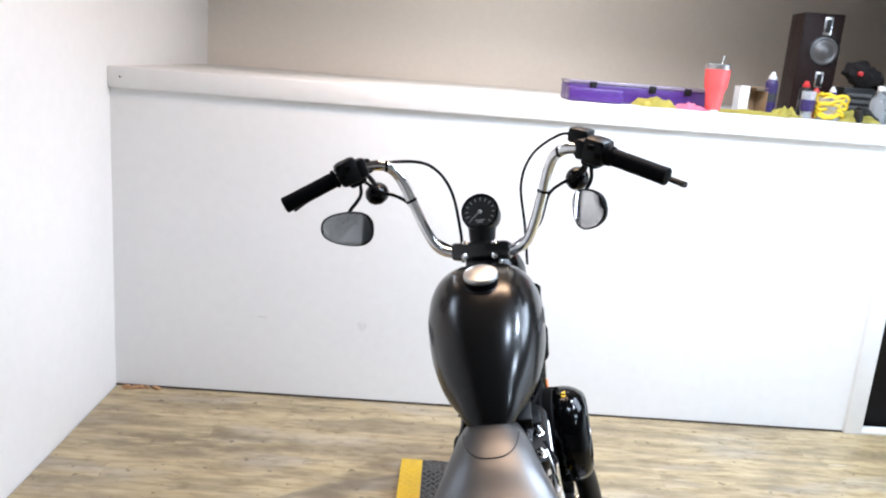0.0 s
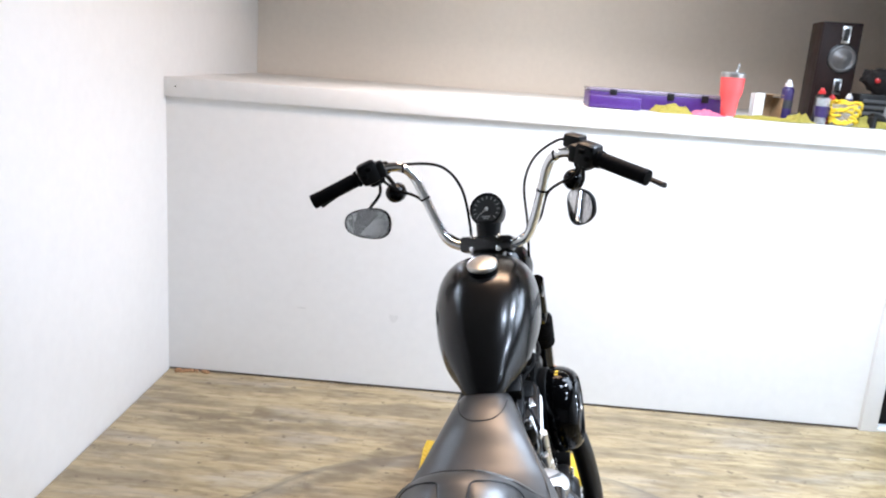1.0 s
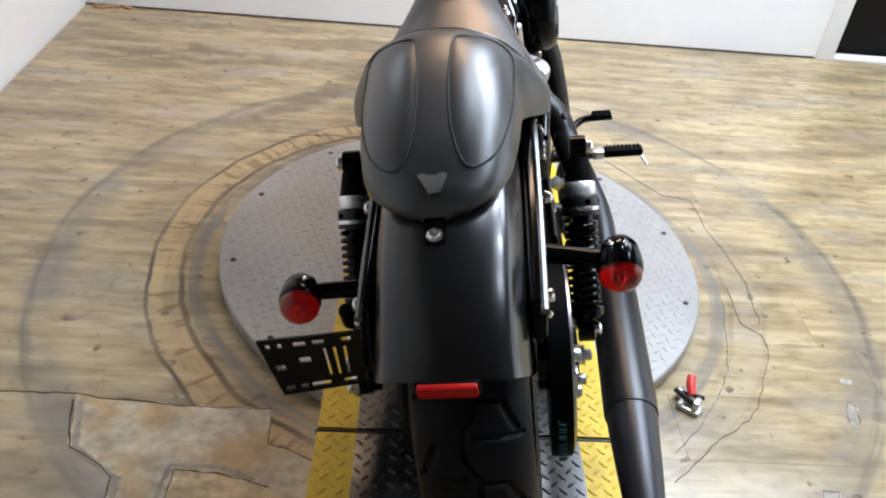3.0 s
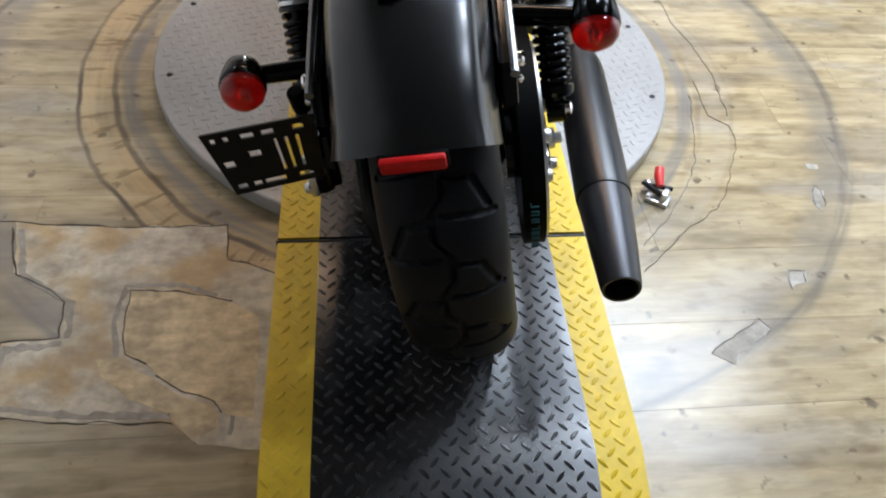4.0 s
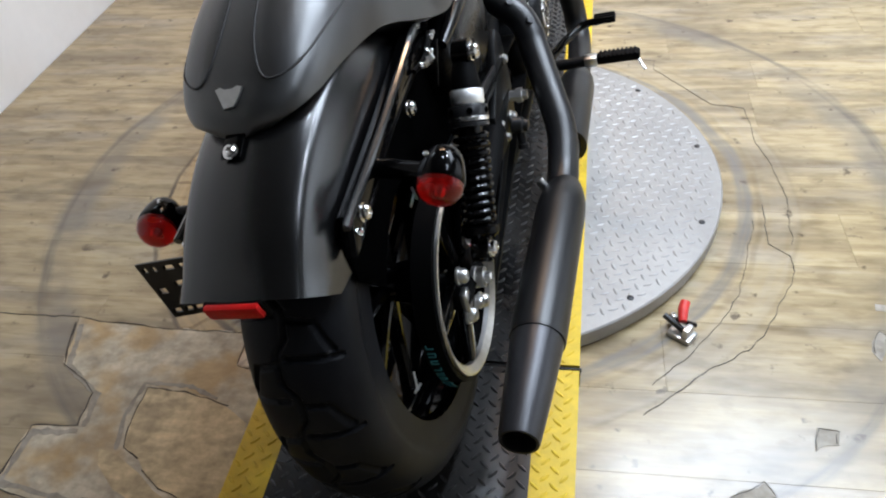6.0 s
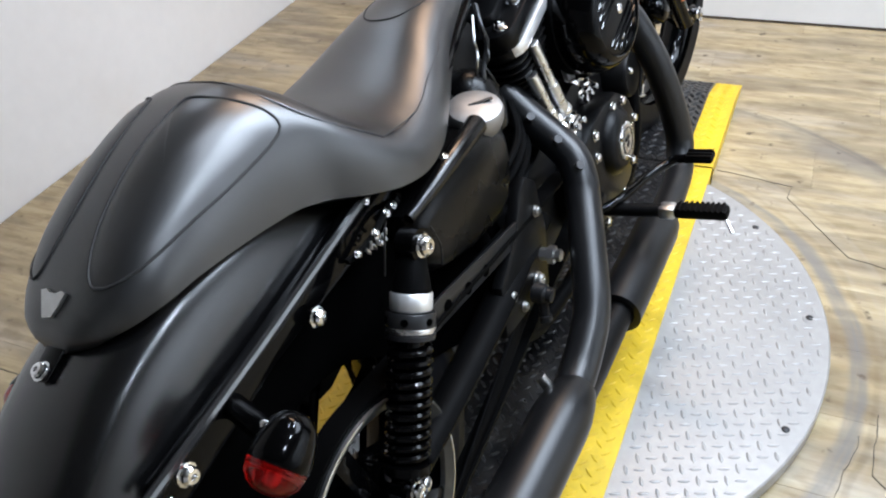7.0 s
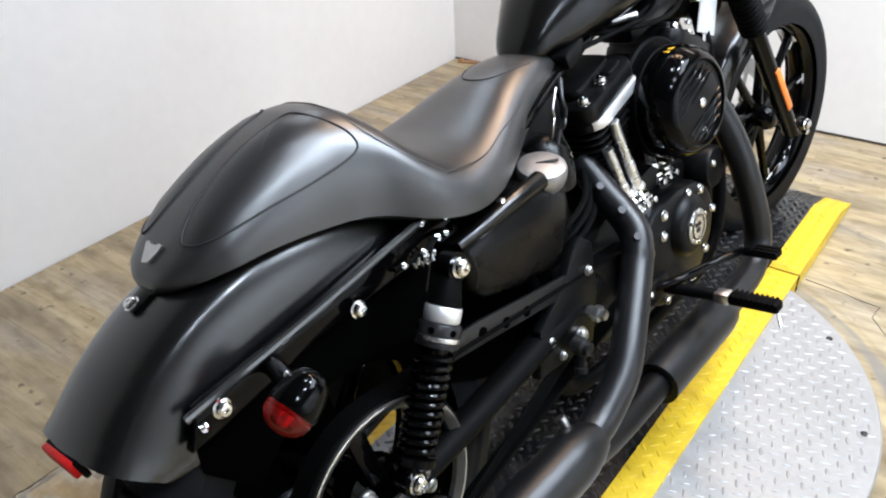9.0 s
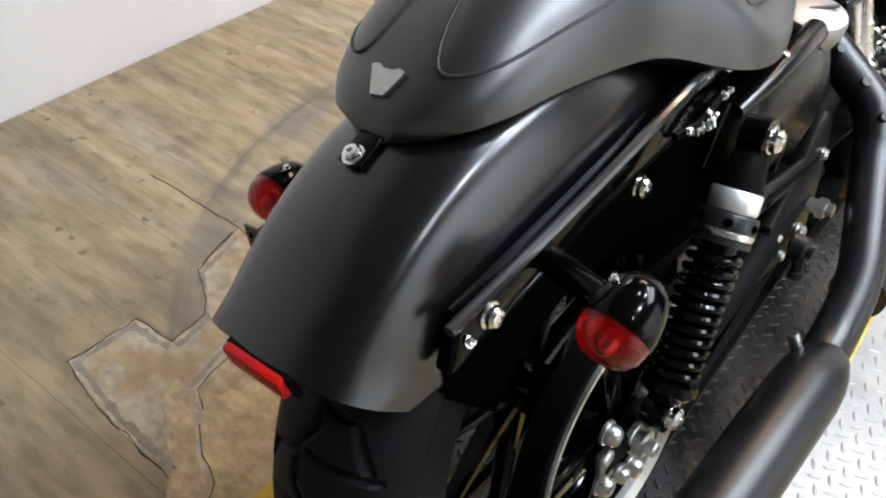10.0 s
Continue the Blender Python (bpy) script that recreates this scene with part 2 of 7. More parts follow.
DISC = (0.092, 0.698)
FLOOR_WOOD = floor_wood()
WALL_WHITE = surface("wall_white_paint", (0.78, 0.78, 0.77), 0.55, vary=0.03, scale=1.4, fine=25, bump=0.12, bscale=260)
WALL_BEIGE = surface("wall_beige_paint", (0.73, 0.68, 0.61), 0.6, vary=0.04, scale=1.2, fine=30, bump=0.1, bscale=240)
CEIL = surface("ceiling_paint", (0.55, 0.50, 0.45), 0.7, vary=0.05, scale=2, bump=0.15, bscale=200)
WALL_BOUNCE_CUT = surface("wall_bounce_cut_grey", (0.09, 0.09, 0.09), 0.6, vary=0.05, scale=2)
WALL_REAR = surface("wall_pale_grey_paint", (0.55, 0.55, 0.55), 0.6, vary=0.05, scale=2)
DARK_CEIL = surface("ceiling_bounce_cut_grey", (0.12, 0.12, 0.12), 0.8, vary=0.05, scale=2)
DARK_DOOR = surface("dark_stained_door", (0.006, 0.005, 0.0045), 0.6, shine=0.15, vary=0.3, scale=4, fine=60)
JOINT = surface("dirty_joint", (0.06, 0.045, 0.03), 0.9)
CRACK = surface("dark_crack", (0.045, 0.037, 0.028), 0.9)
CLAY = surface("brown_crumb", (0.36, 0.20, 0.10), 0.9, vary=0.3, scale=60)
MATTE = surface("matte_black_denim_paint", (0.0024, 0.0024, 0.0026), 0.25, shine=0.76, vary=0.12, scale=5, fine=160, bump=0.012, bscale=900, rvary=0.05)
TANK_PAINT = surface("matte_black_tank_paint", (0.0030, 0.0028, 0.0027), 0.21, shine=0.36, vary=0.12, scale=5, fine=160, bump=0.010, bscale=900, rvary=0.04)
OIL_PAINT = surface("satin_black_oil_tank_paint", (0.0014, 0.0014, 0.0015), 0.27, shine=0.2, vary=0.2, scale=8, bump=0.02, rvary=0.05)
GLOSS = surface("gloss_black_paint", (0.0010, 0.0010, 0.0011), 0.10, shine=0.12, vary=0.2, scale=8, bump=0.02, rvary=0.05, coat=0.03)
WRINKLE = surface("wrinkle_black_paint", (0.0022, 0.0022, 0.0024), 0.38, shine=0.17, vary=0.2, scale=9, fine=200, bump=0.08, bscale=700)
SATIN = surface("satin_black_exhaust", (0.0050, 0.0052, 0.0058), 0.34, metal=0.1, shine=0.45, vary=0.15, scale=7, bump=0.03, bscale=500)
VINYL = surface("black_seat_vinyl", (0.0055, 0.0055, 0.0059), 0.37, shine=1.0, vary=0.12, scale=6, fine=220, bump=0.05, bscale=1100, rvary=0.06)
VINYL.node_tree.nodes["Principled BSDF"].inputs["IOR"].default_value = 1.53
MATTE.node_tree.nodes["Principled BSDF"].inputs["IOR"].default_value = 1.5
STITCH = surface("dull_black_stitching", (0.012, 0.012, 0.012), 0.7, bump=0.3)
RUBBER = surface("black_rubber", (0.0014, 0.0014, 0.0015), 0.55, shine=0.05, vary=0.2, scale=14, fine=240, bump=0.08, bscale=500)
TYRE = surface("tyre_rubber", (0.0042, 0.0046, 0.0060), 0.50, shine=0.12, vary=0.25, scale=18, fine=200, bump=0.08, bscale=400)
CHROME = surface("chrome", (0.80, 0.80, 0.80), 0.10, metal=1.0, vary=0.04, bump=0, rvary=0.05)
ALU = surface("machined_aluminium", (0.72, 0.72, 0.72), 0.28, metal=1.0, vary=0.08, scale=30, bump=0.05)
BRIGHT_ALU = surface("bright_machined_edge", (0.86, 0.86, 0.86), 0.42, metal=0.85, vary=0.05, scale=30, bump=0.02)
CAP_ALU = surface("satin_cap_aluminium", (0.34, 0.335, 0.33), 0.46, metal=0.9, vary=0.08, scale=40, bump=0.03)
STEEL = surface("zinc_steel", (0.55, 0.55, 0.54), 0.32, metal=1.0, vary=0.15, scale=30, bump=0.08)
DULL_STEEL = surface("dull_black_metal", (0.020, 0.020, 0.021), 0.36, metal=0.5, vary=0.2, scale=20)
# brighter metal than the gloss strut, puts the edge highlight into the bead
BEAD = surface("strut_edge_highlight", (0.10, 0.10, 0.10), 0.16, metal=0.8, vary=0.1, bump=0)
MIRROR = surface("mirror_glass", (0.82, 0.82, 0.83), 0.03, metal=1.0, vary=0.02, bump=0, rvary=0.01)
RED_LENS = glassy("red_lens", (0.82, 0.008, 0.007), 0.05, 0.88)
RED_REFLEX = surface("red_reflector", (0.40, 0.004, 0.004), 0.38, shine=0.15, vary=0.2, scale=200, bump=0.3)
ORANGE = surface("orange_reflector", (0.85, 0.20, 0.02), 0.35, vary=0.1, scale=200, bump=0.2)
YELLOW = surface("yellow_safety_paint", (0.66, 0.445, 0.014), 0.5, vary=0.16, scale=9, fine=70, bump=0.12, bscale=260)
PLATE_BLACK = surface("black_tread_plate", (0.0080, 0.0080, 0.0088), 0.27, shine=0.8, metal=0.1, vary=0.35, scale=5, fine=45, bump=0.06, bscale=250)
# lugs a little greyer than the black plate under them
PLATE_LUG = surface("greyer_black_lug", (0.020, 0.020, 0.021), 0.30, shine=0.8, metal=0.35, vary=0.4, scale=9, fine=60, bump=0.05)
PLATE_ALU = surface("aluminium_tread_plate", (0.325, 0.317, 0.305), 0.40, metal=0.3, vary=0.12, scale=4, fine=60, bump=0.15, bscale=250)
DIAL = surface("dial_black", (0.010, 0.010, 0.010), 0.35, bump=0)
WHITE_MARK = surface("white_print", (0.24, 0.235, 0.22), 0.6, bump=0)
GREY_MARK = surface("grey_print", (0.045, 0.045, 0.045), 0.5, bump=0)
TEAL_MARK = surface("teal_print", (0.008, 0.085, 0.09), 0.6, vary=0.4, scale=120, bump=0)
YELLOW_MARK = surface("yellow_label", (0.70, 0.42, 0.02), 0.5, bump=0)
# flat black that stands in for shade inside holes, gaps and recesses
SHADE_BLACK = surface("shade_black", (0.001, 0.001, 0.001), 0.95, shine=0.0, bump=0)
ADHESIVE = surface("bare_adhesive", (0.475, 0.42, 0.32), 0.55, vary=0.45, scale=11, fine=48, bump=0.35, bscale=120)
OLD_BOARD = surface("left_over_board", (0.55, 0.43, 0.245), 0.5, vary=0.5, scale=12, fine=50, bump=0.3, bscale=120)
GLUE = surface("pale_grey_glue", (0.29, 0.265, 0.22), 0.6, vary=0.4, scale=16, fine=60, bump=0.35, bscale=120)
SHIELD_GREY = surface("grey_pipe_behind_slot", (0.055, 0.055, 0.057), 0.45, metal=0.3)
PAPER = surface("white_card", (0.74, 0.74, 0.72), 0.7, vary=0.05)

nt = ADHESIVE.node_tree
rust, ramp_r, mix_r, geo_r = nt.nodes.new("ShaderNodeTexNoise"), nt.nodes.new("ShaderNodeValToRGB"), nt.nodes.new("ShaderNodeMix"), nt.nodes.new("ShaderNodeNewGeometry")
rust.inputs["Scale"].default_value, rust.inputs["Detail"].default_value = 6.5, 5
ramp_r.color_ramp.elements[0].position, ramp_r.color_ramp.elements[1].position = 0.48, 0.60
mix_r.data_type = "RGBA"
mix_r.inputs[7].default_value = (0.45, 0.325, 0.165, 1)
base_r = nt.nodes["Principled BSDF"].inputs["Base Color"]
nt.links.new(geo_r.outputs["Position"], rust.inputs["Vector"])
nt.links.new(rust.outputs["Fac"], ramp_r.inputs[0])
nt.links.new(ramp_r.outputs[0], mix_r.inputs[0])
nt.links.new(base_r.links[0].from_socket, mix_r.inputs[6])
nt.links.new(mix_r.outputs[2], base_r)

def streaked(material, dark, sx, sy):
    """Blotchy wear drawn out along the boards."""
    nt = material.node_tree
    geo, mapping, tex, ramp, mix = [nt.nodes.new("ShaderNode" + n) for n in ("NewGeometry", "Mapping", "TexNoise", "ValToRGB", "Mix")]
    mapping.inputs["Scale"].default_value = (sx, sy, 1)
    mapping.inputs["Rotation"].default_value = (0, 0, 0.22)
    tex.inputs["Scale"].default_value, tex.inputs["Detail"].default_value = 1.0, 7
    tex.inputs["Roughness"].default_value = 0.65
    ramp.color_ramp.elements[0].position, ramp.color_ramp.elements[1].position = 0.38, 0.68
    mix.data_type, mix.blend_type = "RGBA", "MULTIPLY"
    mix.inputs[7].default_value = (*dark, 1)
    base = nt.nodes["Principled BSDF"].inputs["Base Color"]
    nt.links.new(geo.outputs["Position"], mapping.inputs["Vector"])
    nt.links.new(mapping.outputs[0], tex.inputs["Vector"])
    nt.links.new(tex.outputs["Fac"], ramp.inputs[0])
    nt.links.new(ramp.outputs[0], mix.inputs[0])
    nt.links.new(base.links[0].from_socket, mix.inputs[6])
    nt.links.new(mix.outputs[2], base)


def dusted(material, dust, scale, lo, hi, strength):
    """Pale dust and rubbed smears in patches."""
    nt = material.node_tree
    geo, tex, ramp, mix = [nt.nodes.new("ShaderNode" + n) for n in ("NewGeometry", "TexNoise", "ValToRGB", "Mix")]
    tex.inputs["Scale"].default_value, tex.inputs["Detail"].default_value = scale, 7
    tex.inputs["Roughness"].default_value = 0.68
    ramp.color_ramp.elements[0].position, ramp.color_ramp.elements[1].position = lo, hi
    ramp.color_ramp.elements[1].color = (strength, strength, strength, 1)
    mix.data_type = "RGBA"
    mix.inputs[7].default_value = (*dust, 1)
    base = nt.nodes["Principled BSDF"].inputs["Base Color"]
    nt.links.new(geo.outputs["Position"], tex.inputs["Vector"])
    nt.links.new(tex.outputs["Fac"], ramp.inputs[0])
    nt.links.new(ramp.outputs[0], mix.inputs[0])
    nt.links.new(base.links[0].from_socket, mix.inputs[6])
    nt.links.new(mix.outputs[2], base)


dusted(PLATE_BLACK, (0.075, 0.066, 0.056), 7.0, 0.48, 0.72, 0.6)
dusted(YELLOW, (0.30, 0.19, 0.02), 10.0, 0.52, 0.74, 0.5)
dusted(TYRE, (0.014, 0.014, 0.015), 14.0, 0.50, 0.74, 0.5)
streaked(ADHESIVE, (0.62, 0.58, 0.52), 11, 17)
streaked(OLD_BOARD, (0.60, 0.60, 0.62), 7, 26)
streaked(GLUE, (0.7, 0.66, 0.6), 20, 20)

# ---- mesh helpers ----
V = Vector


def part(name, bm, material, parent, label="", sharp=38):
    """One bmesh as one mesh object under a thing or a part."""
    bmesh.ops.recalc_face_normals(bm, faces=bm.faces)
    me = bpy.data.meshes.new(name)
    bm.to_mesh(me)
    bm.free()
    me.materials.append(material)
    me.shade_smooth()
    me.set_sharp_from_angle(angle=radians(sharp))
    ob = new(name, me)
    ob.parent = parent
    return tagged(ob, label)


def thing(name, m, label, category, group="", kind=""):
    ob = new(name)
    ob.empty_display_size = 0.1
    ob.matrix_world = m
    return tagged(ob, label, category, group, kind)


def structure(name, bm, material, label, category, sharp=38):
    return tagged(part(name, bm, material, None, label, sharp), "", category, "", "structure")


def box(bm, c, s, rot=None, bev=0.0, segs=2):
    """A box of size s about c, turned by rot (pose degrees), with rounded edges."""
    m = Matrix.Translation(c) @ (pose(0, 0, 0, *rot) if rot else Matrix()) @ Matrix.Diagonal((*s, 1))
    vs = bmesh.ops.create_cube(bm, size=1, matrix=m)["verts"]
    if bev:
        es = {e for v in vs for e in v.link_edges}
        bmesh.ops.bevel(bm, geom=list(es), offset=bev, segments=segs, affect="EDGES", profile=0.5)
    return bm


def slab(bm, pts, x0, x1, bev=0.0):
    """A flat plate: the outline pts (y, z), from x0 to x1."""
    a = [bm.verts.new((x0, y, z)) for y, z in pts]
    c = [bm.verts.new((x1, y, z)) for y, z in pts]
    n = len(pts)
    fs = [bm.faces.new(a[::-1]), bm.faces.new(c)]
    for i in range(n):
        fs.append(bm.faces.new((a[i], a[(i + 1) % n], c[(i + 1) % n], c[i])))
    if bev:
        bmesh.ops.recalc_face_normals(bm, faces=fs)
        es = list(fs[1].edges) + list(fs[0].edges)
        bmesh.ops.bevel(bm, geom=es, offset=bev, segments=2, affect="EDGES", profile=0.5)
    return bm


def loft(bm, rings, closed=True, caps=True):
    rows = [[bm.verts.new(p) for p in r] for r in rings]
    n = len(rows[0])
    for a, c in zip(rows, rows[1:]):
        for i in range(n if closed else n - 1):
            j = (i + 1) % n
            bm.faces.new((a[i], a[j], c[j], c[i]))
    if caps and closed:
        bm.faces.new(rows[0][::-1])
        bm.faces.new(rows[-1])
    return bm


def smooth_path(pts, steps=6):
    """Points on a rounded line through pts."""
    pts = [V(p) for p in pts]
    if len(pts) < 3:
        return pts
    out = []
    for i in range(len(pts) - 1):
        p0, p1, p2, p3 = pts[max(i - 1, 0)], pts[i], pts[i + 1], pts[min(i + 2, len(pts) - 1)]
        for k in range(steps):
            t = k / steps
            out.append(0.5 * (2 * p1 + (p2 - p0) * t + (2 * p0 - 5 * p1 + 4 * p2 - p3) * t * t + (3 * p1 - p0 - 3 * p2 + p3) * t ** 3))
    return out + [pts[-1]]


def tube(bm, pts, r, segs=12, steps=6, caps=True, flat=1.0):
    """A round bar along a rounded line; r one radius or one for each point of pts."""
    path = smooth_path(pts, steps)
    if isinstance(r, (int, float)):
        rad = [r] * len(path)
    else:
        k = np.linspace(0, len(r) - 1, len(path))
        rad = [float(v) for v in np.interp(k, range(len(r)), r)]
    rings, up = [], None
    for i, p in enumerate(path):
        d = (path[min(i + 1, len(path) - 1)] - path[max(i - 1, 0)]).normalized()
        if up is None:
            up = d.orthogonal().normalized() if abs(d.z) > 0.95 else d.cross(V((0, 0, 1))).normalized()
        up = (up - d * up.dot(d)).normalized()
        side = d.cross(up)
        rings.append([p + rad[i] * (math.cos(a) * up + flat * math.sin(a) * side) for a in (2 * math.pi * k / segs for k in range(segs))])
    return loft(bm, rings, True, caps)


def turned(bm, prof, at, axis, segs=24, caps=True):
    """A turned part: prof (radius, height) along axis from at."""
    axis = V(axis).normalized()
    u = axis.orthogonal().normalized()
    w = axis.cross(u)
    at = V(at)
    rings = [[at + axis * h + max(r, 1e-4) * (math.cos(a) * u + math.sin(a) * w) for a in (2 * math.pi * k / segs for k in range(segs))] for r, h in prof]
    return loft(bm, rings, True, caps)


def ring_part(bm, prof, at, axis, segs=48):
    """A ring: closed profile (radius, height) turned about axis."""
    axis = V(axis).normalized()
    u = axis.orthogonal().normalized()
    w = axis.cross(u)
    at = V(at)
    rows = []
    for k in range(segs):
        a = 2 * math.pi * k / segs
        d = math.cos(a) * u + math.sin(a) * w
        rows.append([bm.verts.new(at + axis * h + r * d) for r, h in prof])
    n = len(prof)
    for k in range(segs):
        a, c = rows[k], rows[(k + 1) % segs]
        for i in range(n):
            j = (i + 1) % n
            bm.faces.new((a[i], a[j], c[j], c[i]))
    return bm


def hermite(xs, ys):
    """A smooth function through the points."""
    xs, ys = np.array(xs, float), np.array(ys, float)
    g = np.gradient(ys, xs)

    def f(x):
        x = min(max(x, xs[0]), xs[-1])
        i = min(int(np.searchsorted(xs, x, side="right")) - 1, len(xs) - 2)
        h = xs[i + 1] - xs[i]
        t = (x - xs[i]) / h
        return float((2 * t ** 3 - 3 * t * t + 1) * ys[i] + (t ** 3 - 2 * t * t + t) * h * g[i] + (-2 * t ** 3 + 3 * t * t) * ys[i + 1] + (t ** 3 - t * t) * h * g[i + 1])
    return f


def new_bm():
    return bmesh.new()


def bolt(parent, at, axis, r=0.008, h=0.006, material=None, label=""):
    """A domed bolt head on a thin washer."""
    bm = new_bm()
    turned(bm, [(r * 1.25, 0), (r * 1.25, h * 0.2), (r, h * 0.25), (r, h * 0.7), (r * 0.75, h * 0.95), (r * 0.35, h * 1.0), (r * 0.3, h * 0.7), (1e-4, h * 0.7)], at, axis, 12)
    return part("bolt", bm, material or CHROME, parent, label)


# ---- the place ----
LEFT, BACK, RIGHT, REAR, TOP = -1.42, 2.327, 2.95, -3.4, 2.62
LOFT_BACK, LOFT_TOP, CAP_TOP = 3.70, 2.12, 1.335


def wall(name, lo, hi, material, label, bev=0.0):
    bm = new_bm()
    c = [(a + b) / 2 for a, b in zip(lo, hi)]
    box(bm, c, [b - a for a, b in zip(lo, hi)], None, bev)
    return structure(name, bm, material, label, "wall")


floor = structure("floor", box(new_bm(), (0.765, 0.15, -0.06), (4.61, 7.34, 0.1), None), JOINT, "grey-beige oak-look plank floor, scuffed round the turntable", "floor")
wall("wall_left", (LEFT - 0.12, -2.2, -0.1), (LEFT, LOFT_BACK, TOP + 0.1), WALL_WHITE, "smooth white painted side wall")
# out of view; dark only to keep bounce light off the motorcycle
wall("wall_left_rear", (LEFT - 0.12, REAR, -0.1), (LEFT, -2.2, TOP + 0.1), WALL_BOUNCE_CUT, "unseen stretch of side wall, dark grey to cut bounce")
wall("wall_low", (LEFT, BACK, -0.1), (1.752, BACK + 0.12, 1.254), WALL_WHITE, "white painted half-height wall below the shelf")
wall("wall_back", (LEFT - 0.12, LOFT_BACK, -0.1), (RIGHT, LOFT_BACK + 0.12, TOP + 0.1), WALL_BEIGE, "warm beige painted wall behind the loft shelf")
wall("wall_right", (RIGHT, REAR, -0.1), (RIGHT + 0.12, LOFT_BACK, TOP + 0.1), WALL_WHITE, "plain white side wall past the door")
wall("wall_rear", (LEFT - 0.12, REAR - 0.12, -0.1), (RIGHT + 0.12, REAR, TOP + 0.1), WALL_REAR, "plain grey rear wall")
# main ceiling is never in view; its dark tone holds down bounce light
structure("ceiling", box(new_bm(), (0.765, -0.54, TOP + 0.06), (4.61, 5.73, 0.12)), DARK_CEIL, "unseen room ceiling, dark grey to cut bounce", "ceiling")
structure("ceiling_loft", box(new_bm(), (0.765, 3.01, LOFT_TOP + 0.06), (4.61, 1.37, 0.12)), CEIL, "low pale ceiling above the loft shelf", "ceiling")
wall("bulkhead", (LEFT, BACK, LOFT_TOP + 0.12), (RIGHT, BACK + 0.1, TOP), WALL_WHITE, "white bulkhead above the loft opening")
bm = new_bm()
box(bm, (0.166, (BACK - 0.022 + LOFT_BACK) / 2, 1.2945), (3.172, LOFT_BACK - BACK + 0.022, 0.081), None, 0.004)
structure("loft_shelf", bm, WALL_WHITE, "white painted deep ledge on top of the half wall", "shelf")
bm = new_bm()
box(bm, (1.790, BACK + 0.045, 0.668), (0.076, 0.13, 1.336), None, 0.003)
structure("trim", bm, WALL_WHITE, "white corner post trim beside the dark door", "trim")
bm = new_bm()
box(bm, (2.32, BACK + 0.09, 1.03), (0.97, 0.045, 2.06), None, 0.003)
door = structure("door_1", bm, DARK_DOOR, "very dark brown flush door, closed", "door")
wall("wall_east", (2.81, BACK, -0.1), (RIGHT, BACK + 0.12, LOFT_TOP), WALL_WHITE, "white wall past the door")
bm = new_bm()
box(bm, (2.32, BACK + 0.02, 0.006), (0.97, 0.06, 0.012), None, 0.002)
structure("threshold", bm, WALL_WHITE, "thin white door threshold", "trim")

# ---- turntable, tread-plate track, clamp ----
DECK, PLATE_Z = 0.05, 0.043


def lug(bm, x, y, level, turn, length=0.026, width=0.0070, high=0.0026):
    """One raised lens-shaped lug of tread plate."""
    c, s = math.cos(turn), math.sin(turn)
    foot = [(-1, 0), (-0.45, -1), (0.45, -1), (1, 0), (0.45, 1), (-0.45, 1)]
    spots = [(x + c * u * length / 2 - s * w * width / 2, y + s * u * length / 2 + c * w * width / 2) for u, w in foot]
    caps = [(x + c * u * 0.7 * length / 2 - s * w * 0.35 * width / 2, y + s * u * 0.7 * length / 2 + c * w * 0.35 * width / 2) for u, w in foot]
    a = [bm.verts.new((px, py, level(py))) for px, py in spots]
    t = [bm.verts.new((px, py, level(py) + high)) for px, py in caps]
    for i in range(6):
        j = (i + 1) % 6
        bm.faces.new((a[i], a[j], t[j], t[i]))
    bm.faces.new(t)


def track_x(y):
    return 0.075 + 0.026 * y


def deck_z(y):
    return 0.002 + (DECK - 0.002) * max(0.0, min(1.0, (y + 0.558) / 0.158, (1.838 - y) / 0.158))


HALF, BAND = 0.295, 0.076
bm = new_bm()
turned(bm, [(0.605, 0.0), (0.613, 0.004), (0.615, 0.010), (0.615, PLATE_Z - 0.003), (0.612, PLATE_Z)], (*DISC, 0), (0, 0, 1), 96)
turntable = tagged(part("turntable", bm, PLATE_ALU, None, "round aluminium tread-plate turntable lying on the floor", 30), "", "turntable")
bm = new_bm()
P_ = 0.0235
for i in range(-27, 28):
    for j in range(-27, 28):
        x, y = DISC[0] + P_ * (0.94 * i - 0.34 * j), DISC[1] + P_ * (0.34 * i + 0.94 * j)
        if math.hypot(x - DISC[0], y - DISC[1]) < 0.598 and abs(x - track_x(y)) > HALF + 0.012:
            lug(bm, x, y, lambda _: PLATE_Z, radians(20 if (i + j) % 2 else 110), 0.0230, 0.0064, 0.0019)
tagged(part("tread_pattern", bm, PLATE_ALU, turntable, "", 50), kind="stuff")
for k in range(12):
    a = radians(11 + 30 * k)
    x, y = DISC[0] + 0.582 * math.cos(a), DISC[1] + 0.582 * math.sin(a)
    if abs(x - track_x(y)) > HALF + 0.01:
        bolt(turntable, (x, y, PLATE_Z), (0, 0, 1), 0.006, 0.003, DULL_STEEL)


